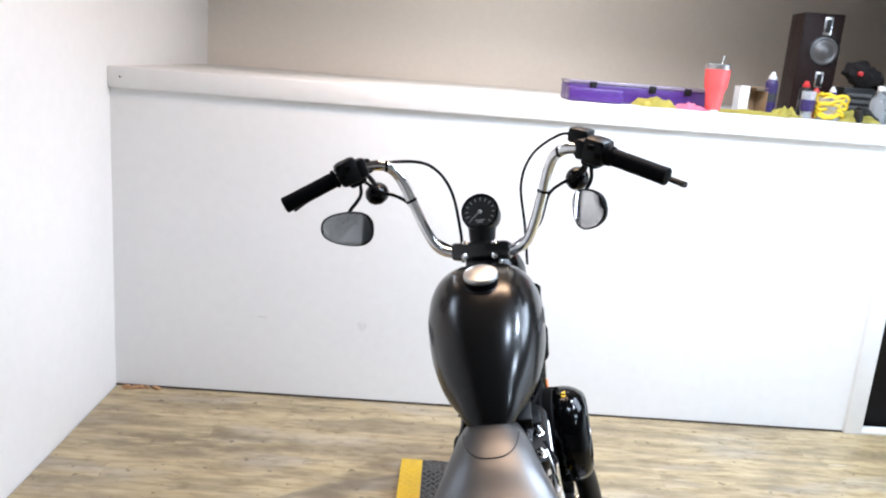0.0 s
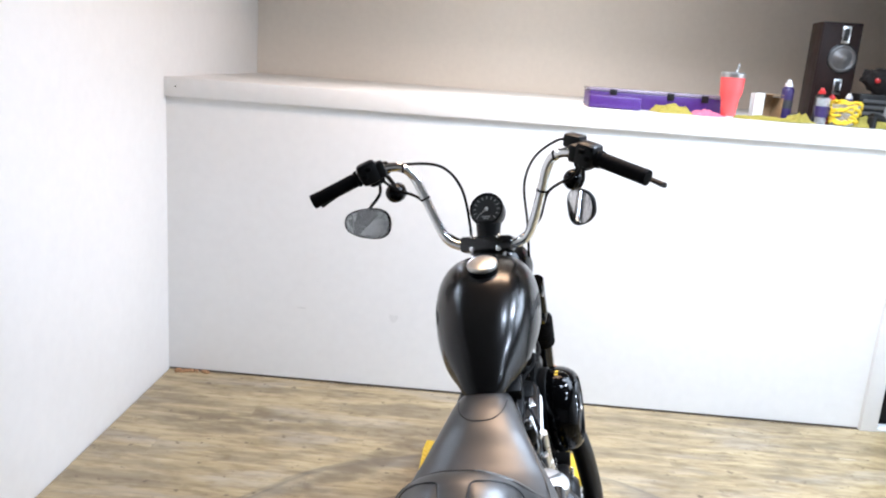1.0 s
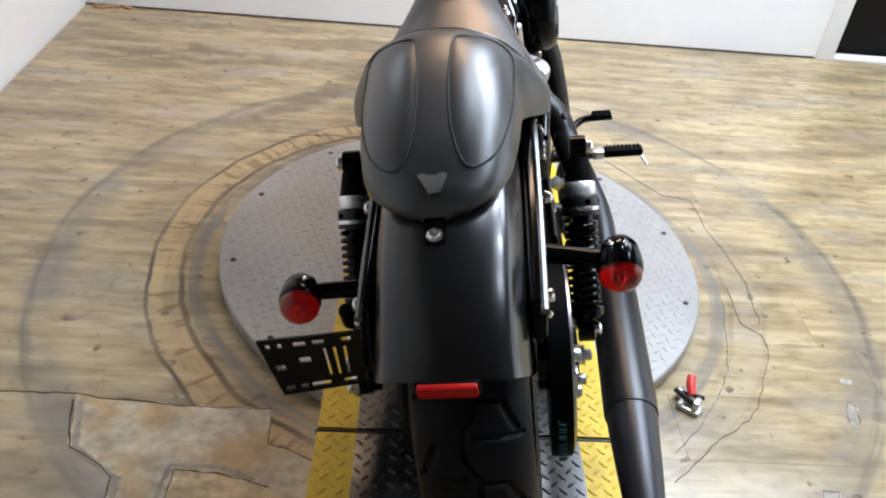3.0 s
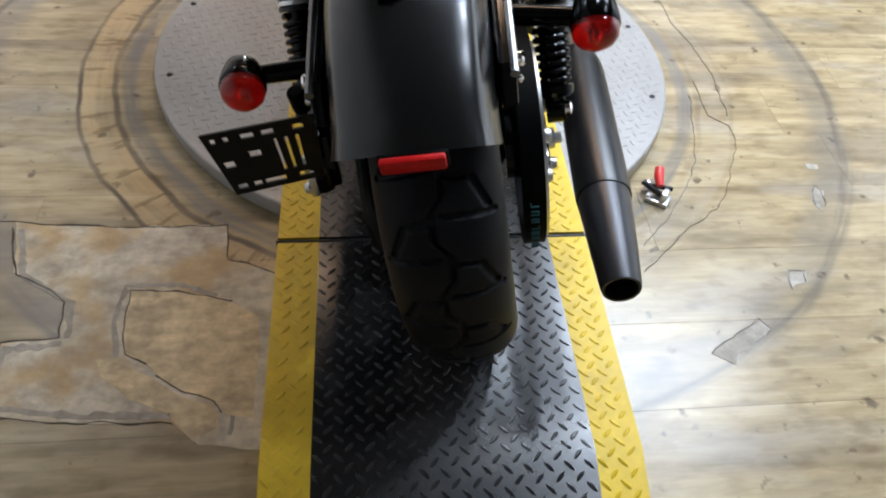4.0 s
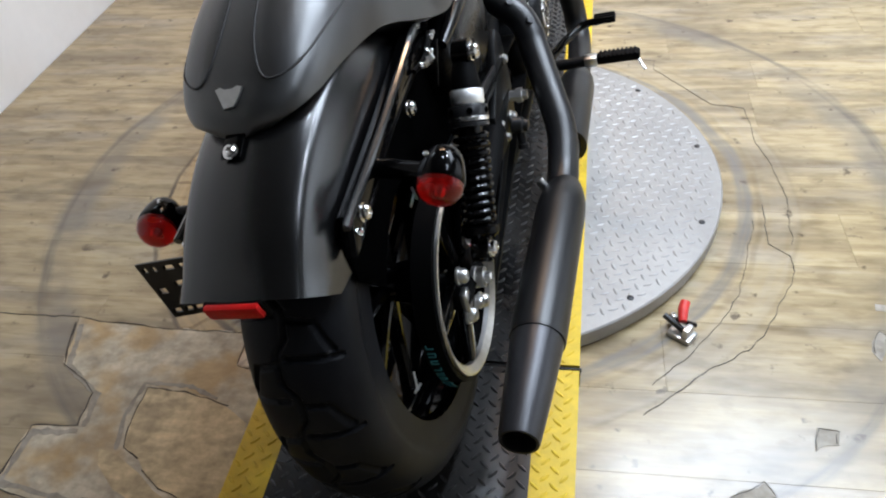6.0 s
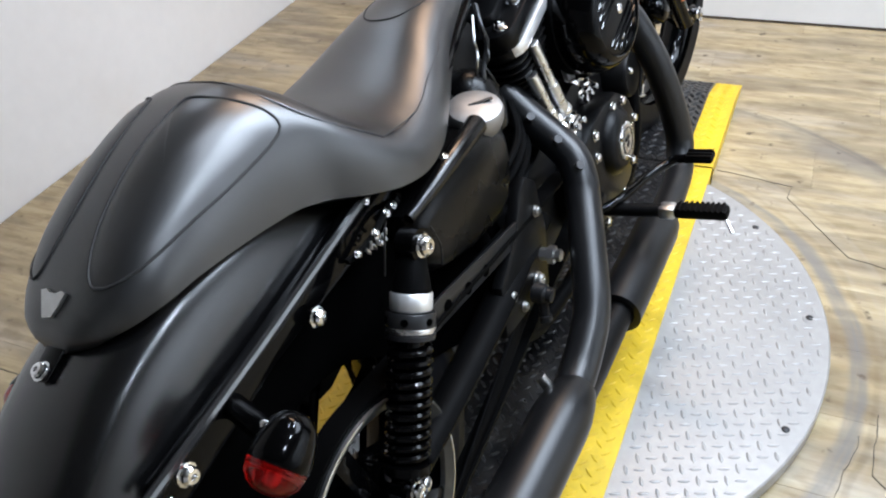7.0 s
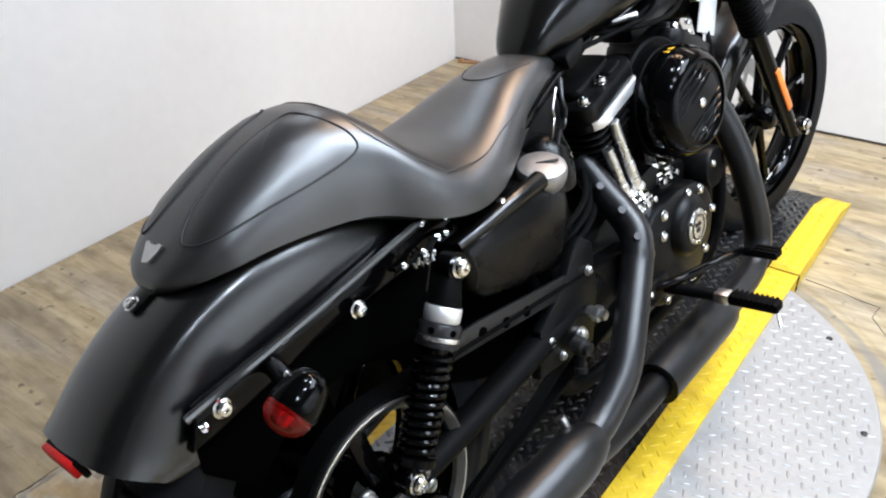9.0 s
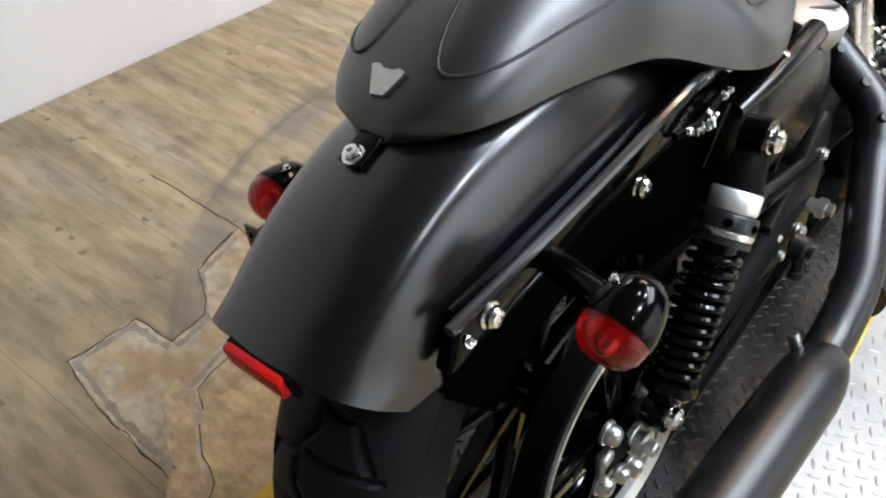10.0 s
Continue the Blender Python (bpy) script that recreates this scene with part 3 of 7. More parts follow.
def track_section(name, ys, label):
    """A length of black tread plate with folded yellow edges."""
    root = thing(name, Matrix(), label, "track", "tread-plate track")
    for nm, u0, u1, material in (("centre_plate", -HALF + BAND, HALF - BAND, PLATE_BLACK), ("yellow_edge", -HALF, -HALF + BAND, YELLOW), ("yellow_edge", HALF - BAND, HALF, YELLOW)):
        bm = new_bm()
        rings = []
        for y in ys:
            z = deck_z(y)
            rings.append([(track_x(y) + u0, y, z), (track_x(y) + u1, y, z), (track_x(y) + u1, y, 0.001), (track_x(y) + u0, y, 0.001)])
        loft(bm, rings)
        p = part(nm, bm, material, root, "", 20)
        bm = new_bm()
        high = 0.0022 if material is YELLOW else 0.0028
        step = 0.0160
        for row in range(int((ys[-1] - ys[0] - 0.02) / step) + 1):
            y = ys[0] + 0.012 + row * step
            u = u0 + 0.009 + (step if row % 2 else 0.0)
            while u < u1 - 0.007:
                lug(bm, track_x(y) + u, y, deck_z, radians(45 if row % 2 else -45), 0.0225, 0.0062, high)
                u += 2 * step
        tagged(part("tread_pattern", bm, YELLOW if material is YELLOW else PLATE_LUG, p, "", 50), kind="stuff")
    return root


track_section("entry_ramp", [-0.558, -0.40, 0.054], "black tread-plate entry ramp with yellow edges")
track_section("track_plate", [0.067, 0.70, 1.286], "black tread-plate wheel track with yellow edges across the turntable")
track_section("track_plate", [1.294, 1.68, 1.838], "short black tread-plate exit ramp with yellow edges")

for y in (0.0605, 1.290):
    hinge = thing("hinge_bar", Matrix(), "black steel hinge bar in the gap between two track plates", "hinge bar", "hinge bars")
    # black box laid in the gap to paint its shade
    bm = new_bm()
    box(bm, (track_x(y), y, 0.022), (2 * HALF + 0.004, 0.0126 if y < 1 else 0.0076, 0.040), None, 0.0)
    part("gap_shade_strip", bm, SHADE_BLACK, hinge)
    bm = new_bm()
    tube(bm, [(track_x(y) - HALF - 0.004, y, 0.0445), (track_x(y) + HALF + 0.004, y, 0.0445)], 0.0042 if y < 1 else 0.003, 10, 1)
    part("hinge_rod", bm, DULL_STEEL, hinge)

clamp = thing("toggle_clamp", pose(0.575, 0.20, 0, 0, 0, -35), "steel toggle clamp with red grip beside the turntable", "clamp")
bm = new_bm()
box(bm, (0, 0, 0.006), (0.05, 0.035, 0.012), None, 0.002)
box(bm, (0.012, 0, 0.02), (0.012, 0.03, 0.03), None, 0.002)
part("base", bm, STEEL, clamp)
bm = new_bm()
box(bm, (-0.018, -0.004, 0.03), (0.05, 0.008, 0.012), (0, 20, 0), 0.002)
box(bm, (0.0, 0.012, 0.03), (0.045, 0.006, 0.010), (0, -15, 0), 0.002)
part("link_arm", bm, DULL_STEEL, clamp)
bm = new_bm()
tube(bm, [(-0.004, 0.004, 0.036), (-0.016, 0.024, 0.044), (-0.022, 0.042, 0.050)], [0.008, 0.0105, 0.010], 12)
part("red_grip", bm, surface("red_vinyl_grip", (0.62, 0.03, 0.025), 0.4), clamp, "red vinyl grip")
bolt(clamp, (-0.03, 0.015, 0.012), (0, 0, 1), 0.008, 0.02, STEEL)

# ---- the motorcycle ----
BIKE = Matrix.Translation((0.092, -0.056, DECK + 0.002)) @ pose(0, 0, 0, 0, -10.9, -4.3)
bike = thing("motorcycle", BIKE, "matte black cruiser motorcycle on its side stand, chrome handlebar", "motorcycle")
STEER = Matrix.Translation((0, 1.04, 0.975)) @ Matrix.Rotation(radians(-9.0), 4, V((0, -0.575, 0.818))) @ Matrix.Translation((0, -1.04, -0.975))
BARS = Matrix.Translation((0, 1.04, 0.975)) @ pose(0, 0, 0, 0, 0, -10.2)


def moved(bm, m):
    bm.transform(m)
    return bm


def tyre_mesh(R, half, rim, groove, nu=640, nv=56):
    """A tyre about the x axis at the origin, with cut grooves."""
    bm = new_bm()
    side = R - rim
    prof = []
    for k in range(nv + 1):
        a = math.pi * (k / nv) * 1.16 - 0.08 * math.pi
        x = -half * math.cos(a) * (1.0 if math.sin(a) > 0 else 0.97)
        s = math.sin(a)
        prof.append((x, R - side * 0.62 + side * 0.62 * (abs(s) ** 0.8) if s > 0 else R - side * 0.62 + side * 1.9 * s * 0.8))
    rows = []
    for i in range(nu):
        th = 2 * math.pi * i / nu
        row = []
        for x, r in prof:
            d = groove(th * R, x / half) if r > R - side * 0.45 else 0.0
            rr = max(rim - 0.004, r) - d
            row.append(bm.verts.new((x, rr * math.cos(th), rr * math.sin(th))))
        rows.append(row)
    for i in range(nu):
        a, c = rows[i], rows[(i + 1) % nu]
        for k in range(nv):
            bm.faces.new((a[k], a[k + 1], c[k + 1], c[k]))
    return bm


def near_seg(px, py, ax, ay, bx, by):
    dx, dy = bx - ax, by - ay
    t = max(0.0, min(1.0, ((px - ax) * dx + (py - ay) * dy) / (dx * dx + dy * dy)))
    return math.hypot(px - ax - t * dx, py - ay - t * dy)


def rear_groove(u, v):
    """Hooked strokes on both shoulders and a wandering middle line."""
    w = 0.078
    per = 2 * math.pi * 0.318 / 18
    best = 1.0
    for sgn, off in ((1, 0.0), (-1, 0.5)):
        q = (u / per + off) % 1.0 * per
        x = sgn * v * w
        for sh in (-per, 0, per):
            best = min(best, near_seg(x, q + sh, 0.010, 0.022, 0.042, 0.028), near_seg(x, q + sh, 0.042, 0.028, 0.058, 0.066), near_seg(x, q + sh, 0.005, 0.070, 0.064, 0.076))
    q = (u / per) % 1.0
    mid = 0.008 * max(-1.0, min(1.0, 1.8 * math.sin(2 * math.pi * q)))
    best = min(best, abs(v * w - mid) * 0.8 + 0.0014)
    k = max(0.0, min(1.0, (0.0050 - best) / 0.0022))
    return 0.0062 * k * k * (3 - 2 * k)


def front_groove(u, v):
    w = 0.05
    per = 2 * math.pi * 0.331 / 30
    best = 1.0
    for sgn, off in ((1, 0.0), (-1, 0.5)):
        q = (u / per + off) % 1.0 * per
        for sh in (-per, 0, per):
            best = min(best, near_seg(sgn * v * w, q + sh, 0.008, 0.015, 0.036, 0.045))
    k = max(0.0, min(1.0, (0.0040 - best) / 0.0026))
    return 0.004 * k * k * (3 - 2 * k)


def wheel(name, centre, R, half, rim, groove, turn, disc_side, parent, nspokes, label):
    """Rim with tyre, hub and cast spokes; the axle is the x axis of turn."""
    m = turn @ Matrix.Translation(centre)
    bm = new_bm()
    w = half * 0.72
    ring_part(bm, [(rim + 0.012, -w), (rim - 0.004, -w), (rim - 0.016, -w * 0.7), (rim - 0.022, 0), (rim - 0.016, w * 0.7), (rim - 0.004, w), (rim + 0.012, w), (rim - 0.002, w * 0.8), (rim - 0.010, 0), (rim - 0.002, -w * 0.8)], (0, 0, 0), (1, 0, 0), 72)
    root = part(name, moved(bm, m), GLOSS, parent, label)
    part("tyre", moved(tyre_mesh(R, half, rim, groove, *((1000, 104) if half > 0.06 else (480, 44))), m), TYRE, root, "black rubber tyre with hooked tread grooves", 60)
    bm = new_bm()
    turned(bm, [(0.022, -half * 1.1), (0.030, -half * 1.0), (0.036, -half * 0.7), (0.030, -0.02), (0.030, 0.02), (0.036, half * 0.7), (0.030, half * 1.0), (0.022, half * 1.1)], (0, 0, 0), (1, 0, 0), 28)
    part("hub", moved(bm, m), GLOSS, root)
    for k in range(nspokes):
        a = 2 * math.pi * (k + 0.25) / nspokes
        bm = new_bm()
        d = V((0, math.cos(a), math.sin(a)))
        e = V((0, -math.sin(a), math.cos(a)))
        rings = []
        for r, wd, th in ((0.026, 0.014, 0.016), (0.07, 0.0095, 0.013), (rim * 0.75, 0.008, 0.011), (rim - 0.018, 0.012, 0.013)):
            rings.append([d * r + e * wd * sx + V((th * sy, 0, 0)) for sx, sy in ((-1, -0.6), (-0.4, -1), (0.4, -1), (1, -0.6), (1, 0.6), (0.4, 1), (-0.4, 1), (-1, 0.6))])
        loft(bm, rings)
        part("spoke", moved(bm, m), GLOSS, root)
        # bright machined tip on each spoke
        bm = new_bm()
        box(bm, d * (rim - 0.034) + V((0.0145 * disc_side, 0, 0)), (0.003, 0.0055, 0.034), (math.degrees(a) - 90, 0, 0), 0.001)
        box(bm, d * (rim - 0.02) + V((0.0155 * disc_side, 0, 0)), (0.004, 0.030, 0.006), (math.degrees(a) - 90, 0, 0), 0.001)
        part("machined_spoke_tip", moved(bm, m), BRIGHT_ALU, root, "bright machined highlight")
    return root, m


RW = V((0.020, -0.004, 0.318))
FC = V((0.010, 0, 0.318))
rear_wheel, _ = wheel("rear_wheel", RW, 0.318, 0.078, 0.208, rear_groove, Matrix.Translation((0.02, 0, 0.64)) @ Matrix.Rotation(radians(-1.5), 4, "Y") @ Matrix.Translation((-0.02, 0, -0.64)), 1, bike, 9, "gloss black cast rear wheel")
FW = V((0, 1.592, 0.304))
front_wheel, FM = wheel("front_wheel", FW, 0.331, 0.050, 0.245, front_groove, STEER, 1, bike, 9, "gloss black cast front wheel")
# brake disc of the front wheel, on its left
bm = new_bm()
ring_part(bm, [(0.145, -0.058), (0.145, -0.053), (0.105, -0.053), (0.105, -0.058)], (0, 0, 0), (1, 0, 0), 60)
for k in range(5):
    a = 2 * math.pi * k / 5
    box(bm, (-0.055, 0.07 * math.cos(a), 0.07 * math.sin(a)), (0.005, 0.085, 0.016), (math.degrees(a), 0, 0), 0.001)
part("brake_disc", moved(bm, FM), STEEL, front_wheel, "drilled steel brake disc")

# brake disc of the rear wheel, on its left
bm = new_bm()
ring_part(bm, [(0.145, -0.003), (0.145, 0.003), (0.098, 0.003), (0.098, -0.003)], (-0.085, 0, 0.318), (1, 0, 0), 60)
rear_disc = part("rear_brake_disc", bm, DULL_STEEL, rear_wheel, "dark steel rear brake disc")
bm = new_bm()
turned(bm, [(0.102, 0), (0.102, 0.006), (0.06, 0.010), (0.03, 0.012)], (-0.082, 0, 0.318), (1, 0, 0), 40)
part("disc_carrier", bm, RUBBER, rear_disc)

# belt pulley, belt, guards
pulley_x = 0.146
bm = new_bm()
ring_part(bm, [(0.151, -0.016), (0.151, 0.016), (0.140, 0.016), (0.138, -0.016)], (pulley_x, 0, 0.318), (1, 0, 0), 72)
pulley = part("pulley", bm, RUBBER, bike, "toothed rear belt pulley")
bm = new_bm()
ring_part(bm, [(0.1465, 0.010), (0.1455, 0.020), (0.1425, 0.0205), (0.131, 0.0135), (0.130, 0.006)], (pulley_x, 0, 0.318), (1, 0, 0), 72)
part("pulley_ring", bm, STEEL, pulley, "bright machined pulley ring")
for k in range(5):
    a = 2 * math.pi * k / 5 + 0.5
    bm = new_bm()
    box(bm, (pulley_x + 0.004, 0.085 * math.cos(a), 0.318 + 0.085 * math.sin(a)), (0.016, 0.105, 0.03), (math.degrees(a), 0, 0), 0.005)
    part("pulley_spoke", bm, GLOSS, pulley)
    bolt(pulley, (pulley_x + 0.02, 0.058 * math.cos(a + 0.6), 0.318 + 0.058 * math.sin(a + 0.6)), (1, 0, 0), 0.011, 0.016, STEEL)
bm = new_bm()
turned(bm, [(0.055, 0), (0.055, 0.02), (0.040, 0.024), (0.026, 0.03), (0.026, 0.042)], (0.115, 0, 0.318), (1, 0, 0), 32)
part("pulley_hub", bm, GLOSS, pulley)
bm = new_bm()
path = []
for k in range(25):
    a = radians(84 + 192 * k / 24)
    path.append((0.154 * math.cos(a), 0.318 + 0.154 * math.sin(a)))
for k in range(13):
    a = radians(-84 + 168 * k / 12)
    path.append((0.63 + 0.058 * math.cos(a), 0.335 + 0.058 * math.sin(a)))
inner = []
n = len(path)
for i, (y, z) in enumerate(path):
    (y0, z0), (y1, z1) = path[i - 1], path[(i + 1) % n]
    l = math.hypot(y1 - y0, z1 - z0)
    inner.append((y - 0.006 * (z1 - z0) / l, z + 0.006 * (y1 - y0) / l))
rings = [[(pulley_x - 0.015, *p), (pulley_x + 0.015, *p), (pulley_x + 0.015, *q), (pulley_x - 0.015, *q)] for p, q in zip(path, inner)]
rings.append(rings[0])
loft(bm, rings, True, False)
bmesh.ops.remove_doubles(bm, verts=bm.verts, dist=1e-5)
belt = part("drive_belt", bm, RUBBER, bike, "black toothed drive belt")
for k in range(9):
    a = radians(172 + 5.2 * k)
    bm = new_bm()
    d_ = V((0, math.cos(a), math.sin(a)))
    e_ = V((0, -math.sin(a), math.cos(a)))
    c_ = V((pulley_x - 0.001, 0, 0.318)) + d_ * 0.1610
    box(bm, c_ + e_ * 0.003, (0.011, 0.002, 0.0016), (math.degrees(a), 0, 0))
    box(bm, c_ + V((0.005 if k % 2 else -0.005, 0, 0)), (0.0016, 0.002, 0.006), (math.degrees(a), 0, 0))
    if k % 3:
        box(bm, c_ - e_ * 0.003, (0.011, 0.002, 0.0016), (math.degrees(a), 0, 0))
    part("printed_mark", bm, TEAL_MARK, belt, "faded teal printed mark")

# swingarm, axle ends
for sx in (1, -1):
    bm = new_bm()
    tube(bm, [(sx * 0.158, -0.055, 0.318), (sx * 0.158, 0.05, 0.322), (sx * 0.150, 0.30, 0.338), (sx * 0.125, 0.56, 0.352)], [0.020, 0.024, 0.026, 0.030], 10, 5, True, 0.75)
    arm = part("swingarm_leg", bm, RUBBER, bike)
    bm = new_bm()
    turned(bm, [(0.017, 0), (0.017, 0.006), (0.0155, 0.007), (0.0155, 0.018), (0.009, 0.019), (0.009, 0.028), (0.006, 0.030), (0.006, 0.024), (1e-4, 0.024)], (sx * 0.172, 0, 0.318), (sx, 0, 0), 6 if sx < 0 else 24)
    part("axle_nut", bm, STEEL, arm, "plain steel axle nut")
    bm = new_bm()
    box(bm, (sx * 0.17, -0.048, 0.318), (0.012, 0.020, 0.036), None, 0.003)
    part("axle_adjuster", bm, STEEL, arm)
    for dy in (-0.035, 0.045):
        bolt(arm, (sx * 0.178, dy, 0.343 if dy > 0 else 0.30), (sx, 0, 0), 0.009, 0.012, STEEL)
bm = new_bm()
tube(bm, [(-0.13, 0.56, 0.352), (0.13, 0.56, 0.352)], 0.03, 14)
part("swingarm_pivot", bm, WRINKLE, bike)
bm = new_bm()
slab(bm, [(0.10, 0.448), (0.23, 0.428), (0.42, 0.398), (0.47, 0.392), (0.47, 0.425), (0.42, 0.434), (0.23, 0.468), (0.10, 0.480)], 0.152, 0.158, 0.002)
guard = part("belt_guard", bm, SATIN, bike, "dull black upper belt guard with three holes")
for y, z in ((0.232, 0.447), (0.285, 0.4335), (0.336, 0.424)):
    bm = new_bm()
    turned(bm, [(0.009, 0), (0.009, 0.0015), (0.006, 0.002)], (0.1576, y, z), (1, 0, 0), 14)
    part("guard_hole", bm, SHADE_BLACK, guard)
bm = new_bm()
slab(bm, [(-0.02, 0.150), (0.10, 0.160), (0.40, 0.262), (0.52, 0.292), (0.52, 0.312), (0.38, 0.286), (0.10, 0.192), (-0.02, 0.168)], 0.150, 0.156, 0.002)
part("lower_belt_guard", bm, RUBBER, bike)

# rear fender over the tyre
FR, FWH = 0.386, 0.095


def fender_ring(a, R, half, drop, top=1.0):
    """A U-shaped slice of a fender at the angle a about the axle."""
    d = V((0, math.cos(a), math.sin(a)))
    pts = []
    prof = [(-half, -drop), (-half * 1.012, -drop + 0.006), (-half, -drop + 0.014), (-half * 0.998, -0.090), (-half * 0.992, -0.076), (-half * 0.975, -0.064), (-half * 0.950, -0.0525), (-half * 0.915, -0.0410), (-half * 0.875, -0.0310), (-half * 0.835, -0.0233), (-half * 0.805, -0.0190), (-half * 0.765, -0.0156), (-half * 0.70, -0.0120), (-half * 0.55, -0.0065), (-half * 0.30, -0.0019), (0, 0)]
    prof = prof[:3] + [(x, h * min(1.0, (drop - 0.014) / 0.1)) for x, h in prof[3:]]
    prof = prof + [(-x, h) for x, h in prof[-2::-1]]
    inn = [(x * (1 - 0.004 / half), h - (0.004 if abs(x) < half * 0.9 else 0)) for x, h in prof]
    for x, h in prof + inn[::-1]:
        pts.append(d * (R + h) + V((x, 0, 0)))
    return pts


bm = new_bm()
rings = []
for k in range(41):
    t = k / 40
    a = radians(42 + 97.5 * t)
    drop = 0.115 + 0.02 * math.sin(math.pi * t) - 0.035 * max(0, (t - 0.92) / 0.08) ** 2
    rings.append([p + FC for p in fender_ring(a, FR, FWH, drop)])
loft(bm, rings)
fender = part("rear_fender", bm, MATTE, bike, "matte black rear fender", 50)
bm = new_bm()
a = radians(139.0)
d, e = V((0, math.cos(a), math.sin(a))), V((0, -math.sin(a), math.cos(a)))
box(bm, FC + d * (FR - 0.006) + V((0, -0.010, -0.010)), (0.070, 0.009, 0.021), (12, 0, 0), 0.003)
reflector = part("rear_reflector", bm, RED_REFLEX, fender, "red rectangular reflector")
bm = new_bm()
box(bm, FC + d * (FR - 0.006) + V((0, -0.003, -0.012)), (0.076, 0.008, 0.027), (14, 0, 0), 0.003)
part("reflector_base", bm, RUBBER, fender)
# black panels added between strut and wheel in place of the deep shade
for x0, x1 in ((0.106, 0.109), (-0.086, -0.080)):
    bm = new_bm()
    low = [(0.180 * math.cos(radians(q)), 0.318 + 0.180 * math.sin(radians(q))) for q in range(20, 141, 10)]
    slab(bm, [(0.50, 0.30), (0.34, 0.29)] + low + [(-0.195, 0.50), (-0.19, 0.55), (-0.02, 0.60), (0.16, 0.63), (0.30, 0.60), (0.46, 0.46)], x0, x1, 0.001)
    part("shade_panel", bm, SHADE_BLACK, fender)
# folded ridge; black slab as pocket shade where strut passes under the fender side
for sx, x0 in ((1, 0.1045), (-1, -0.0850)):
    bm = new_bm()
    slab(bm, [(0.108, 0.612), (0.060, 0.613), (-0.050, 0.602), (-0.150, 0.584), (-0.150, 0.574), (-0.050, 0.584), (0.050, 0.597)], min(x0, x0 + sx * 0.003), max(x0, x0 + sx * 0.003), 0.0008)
    part("pocket_shade", bm, SHADE_BLACK, fender)
    bm = new_bm()
    tube(bm, [(x0 + sx * 0.002, 0.085, 0.607), (x0 + sx * 0.004, 0.020, 0.603), (x0 + sx * 0.005, -0.050, 0.594), (x0 + sx * 0.004, -0.135, 0.584)], [0.0012, 0.0032, 0.0038, 0.0030], 8, 5)
    part("folded_ridge", bm, SATIN, fender)
# seat tab and its bolt
a = radians(114)
d, e = V((0, math.cos(a), math.sin(a))), V((0, -math.sin(a), math.cos(a)))
bm = new_bm()
box(bm, V((0, 0, 0.318)) + d * (FR + 0.004) - e * 0.02, (0.026, 0.055, 0.003), (114 - 90, 0, 0), 0.001)
part("seat_tab", bm, GLOSS, fender)
bolt(fender, V((0, 0, 0.318)) + d * (FR + 0.005), d, 0.0080, 0.008, CHROME, "chrome seat bolt")

# added panel on the left, hides the bright turntable behind the wheel
bm = new_bm()
slab(bm, [(0.08, 0.262), (0.10, 0.335), (0.16, 0.372), (0.30, 0.385), (0.36, 0.36), (0.35, 0.285), (0.22, 0.245)], -0.118, -0.112, 0.003)
part("belt_guard", bm, RUBBER, bike, "black panel added to block the view through the wheel")

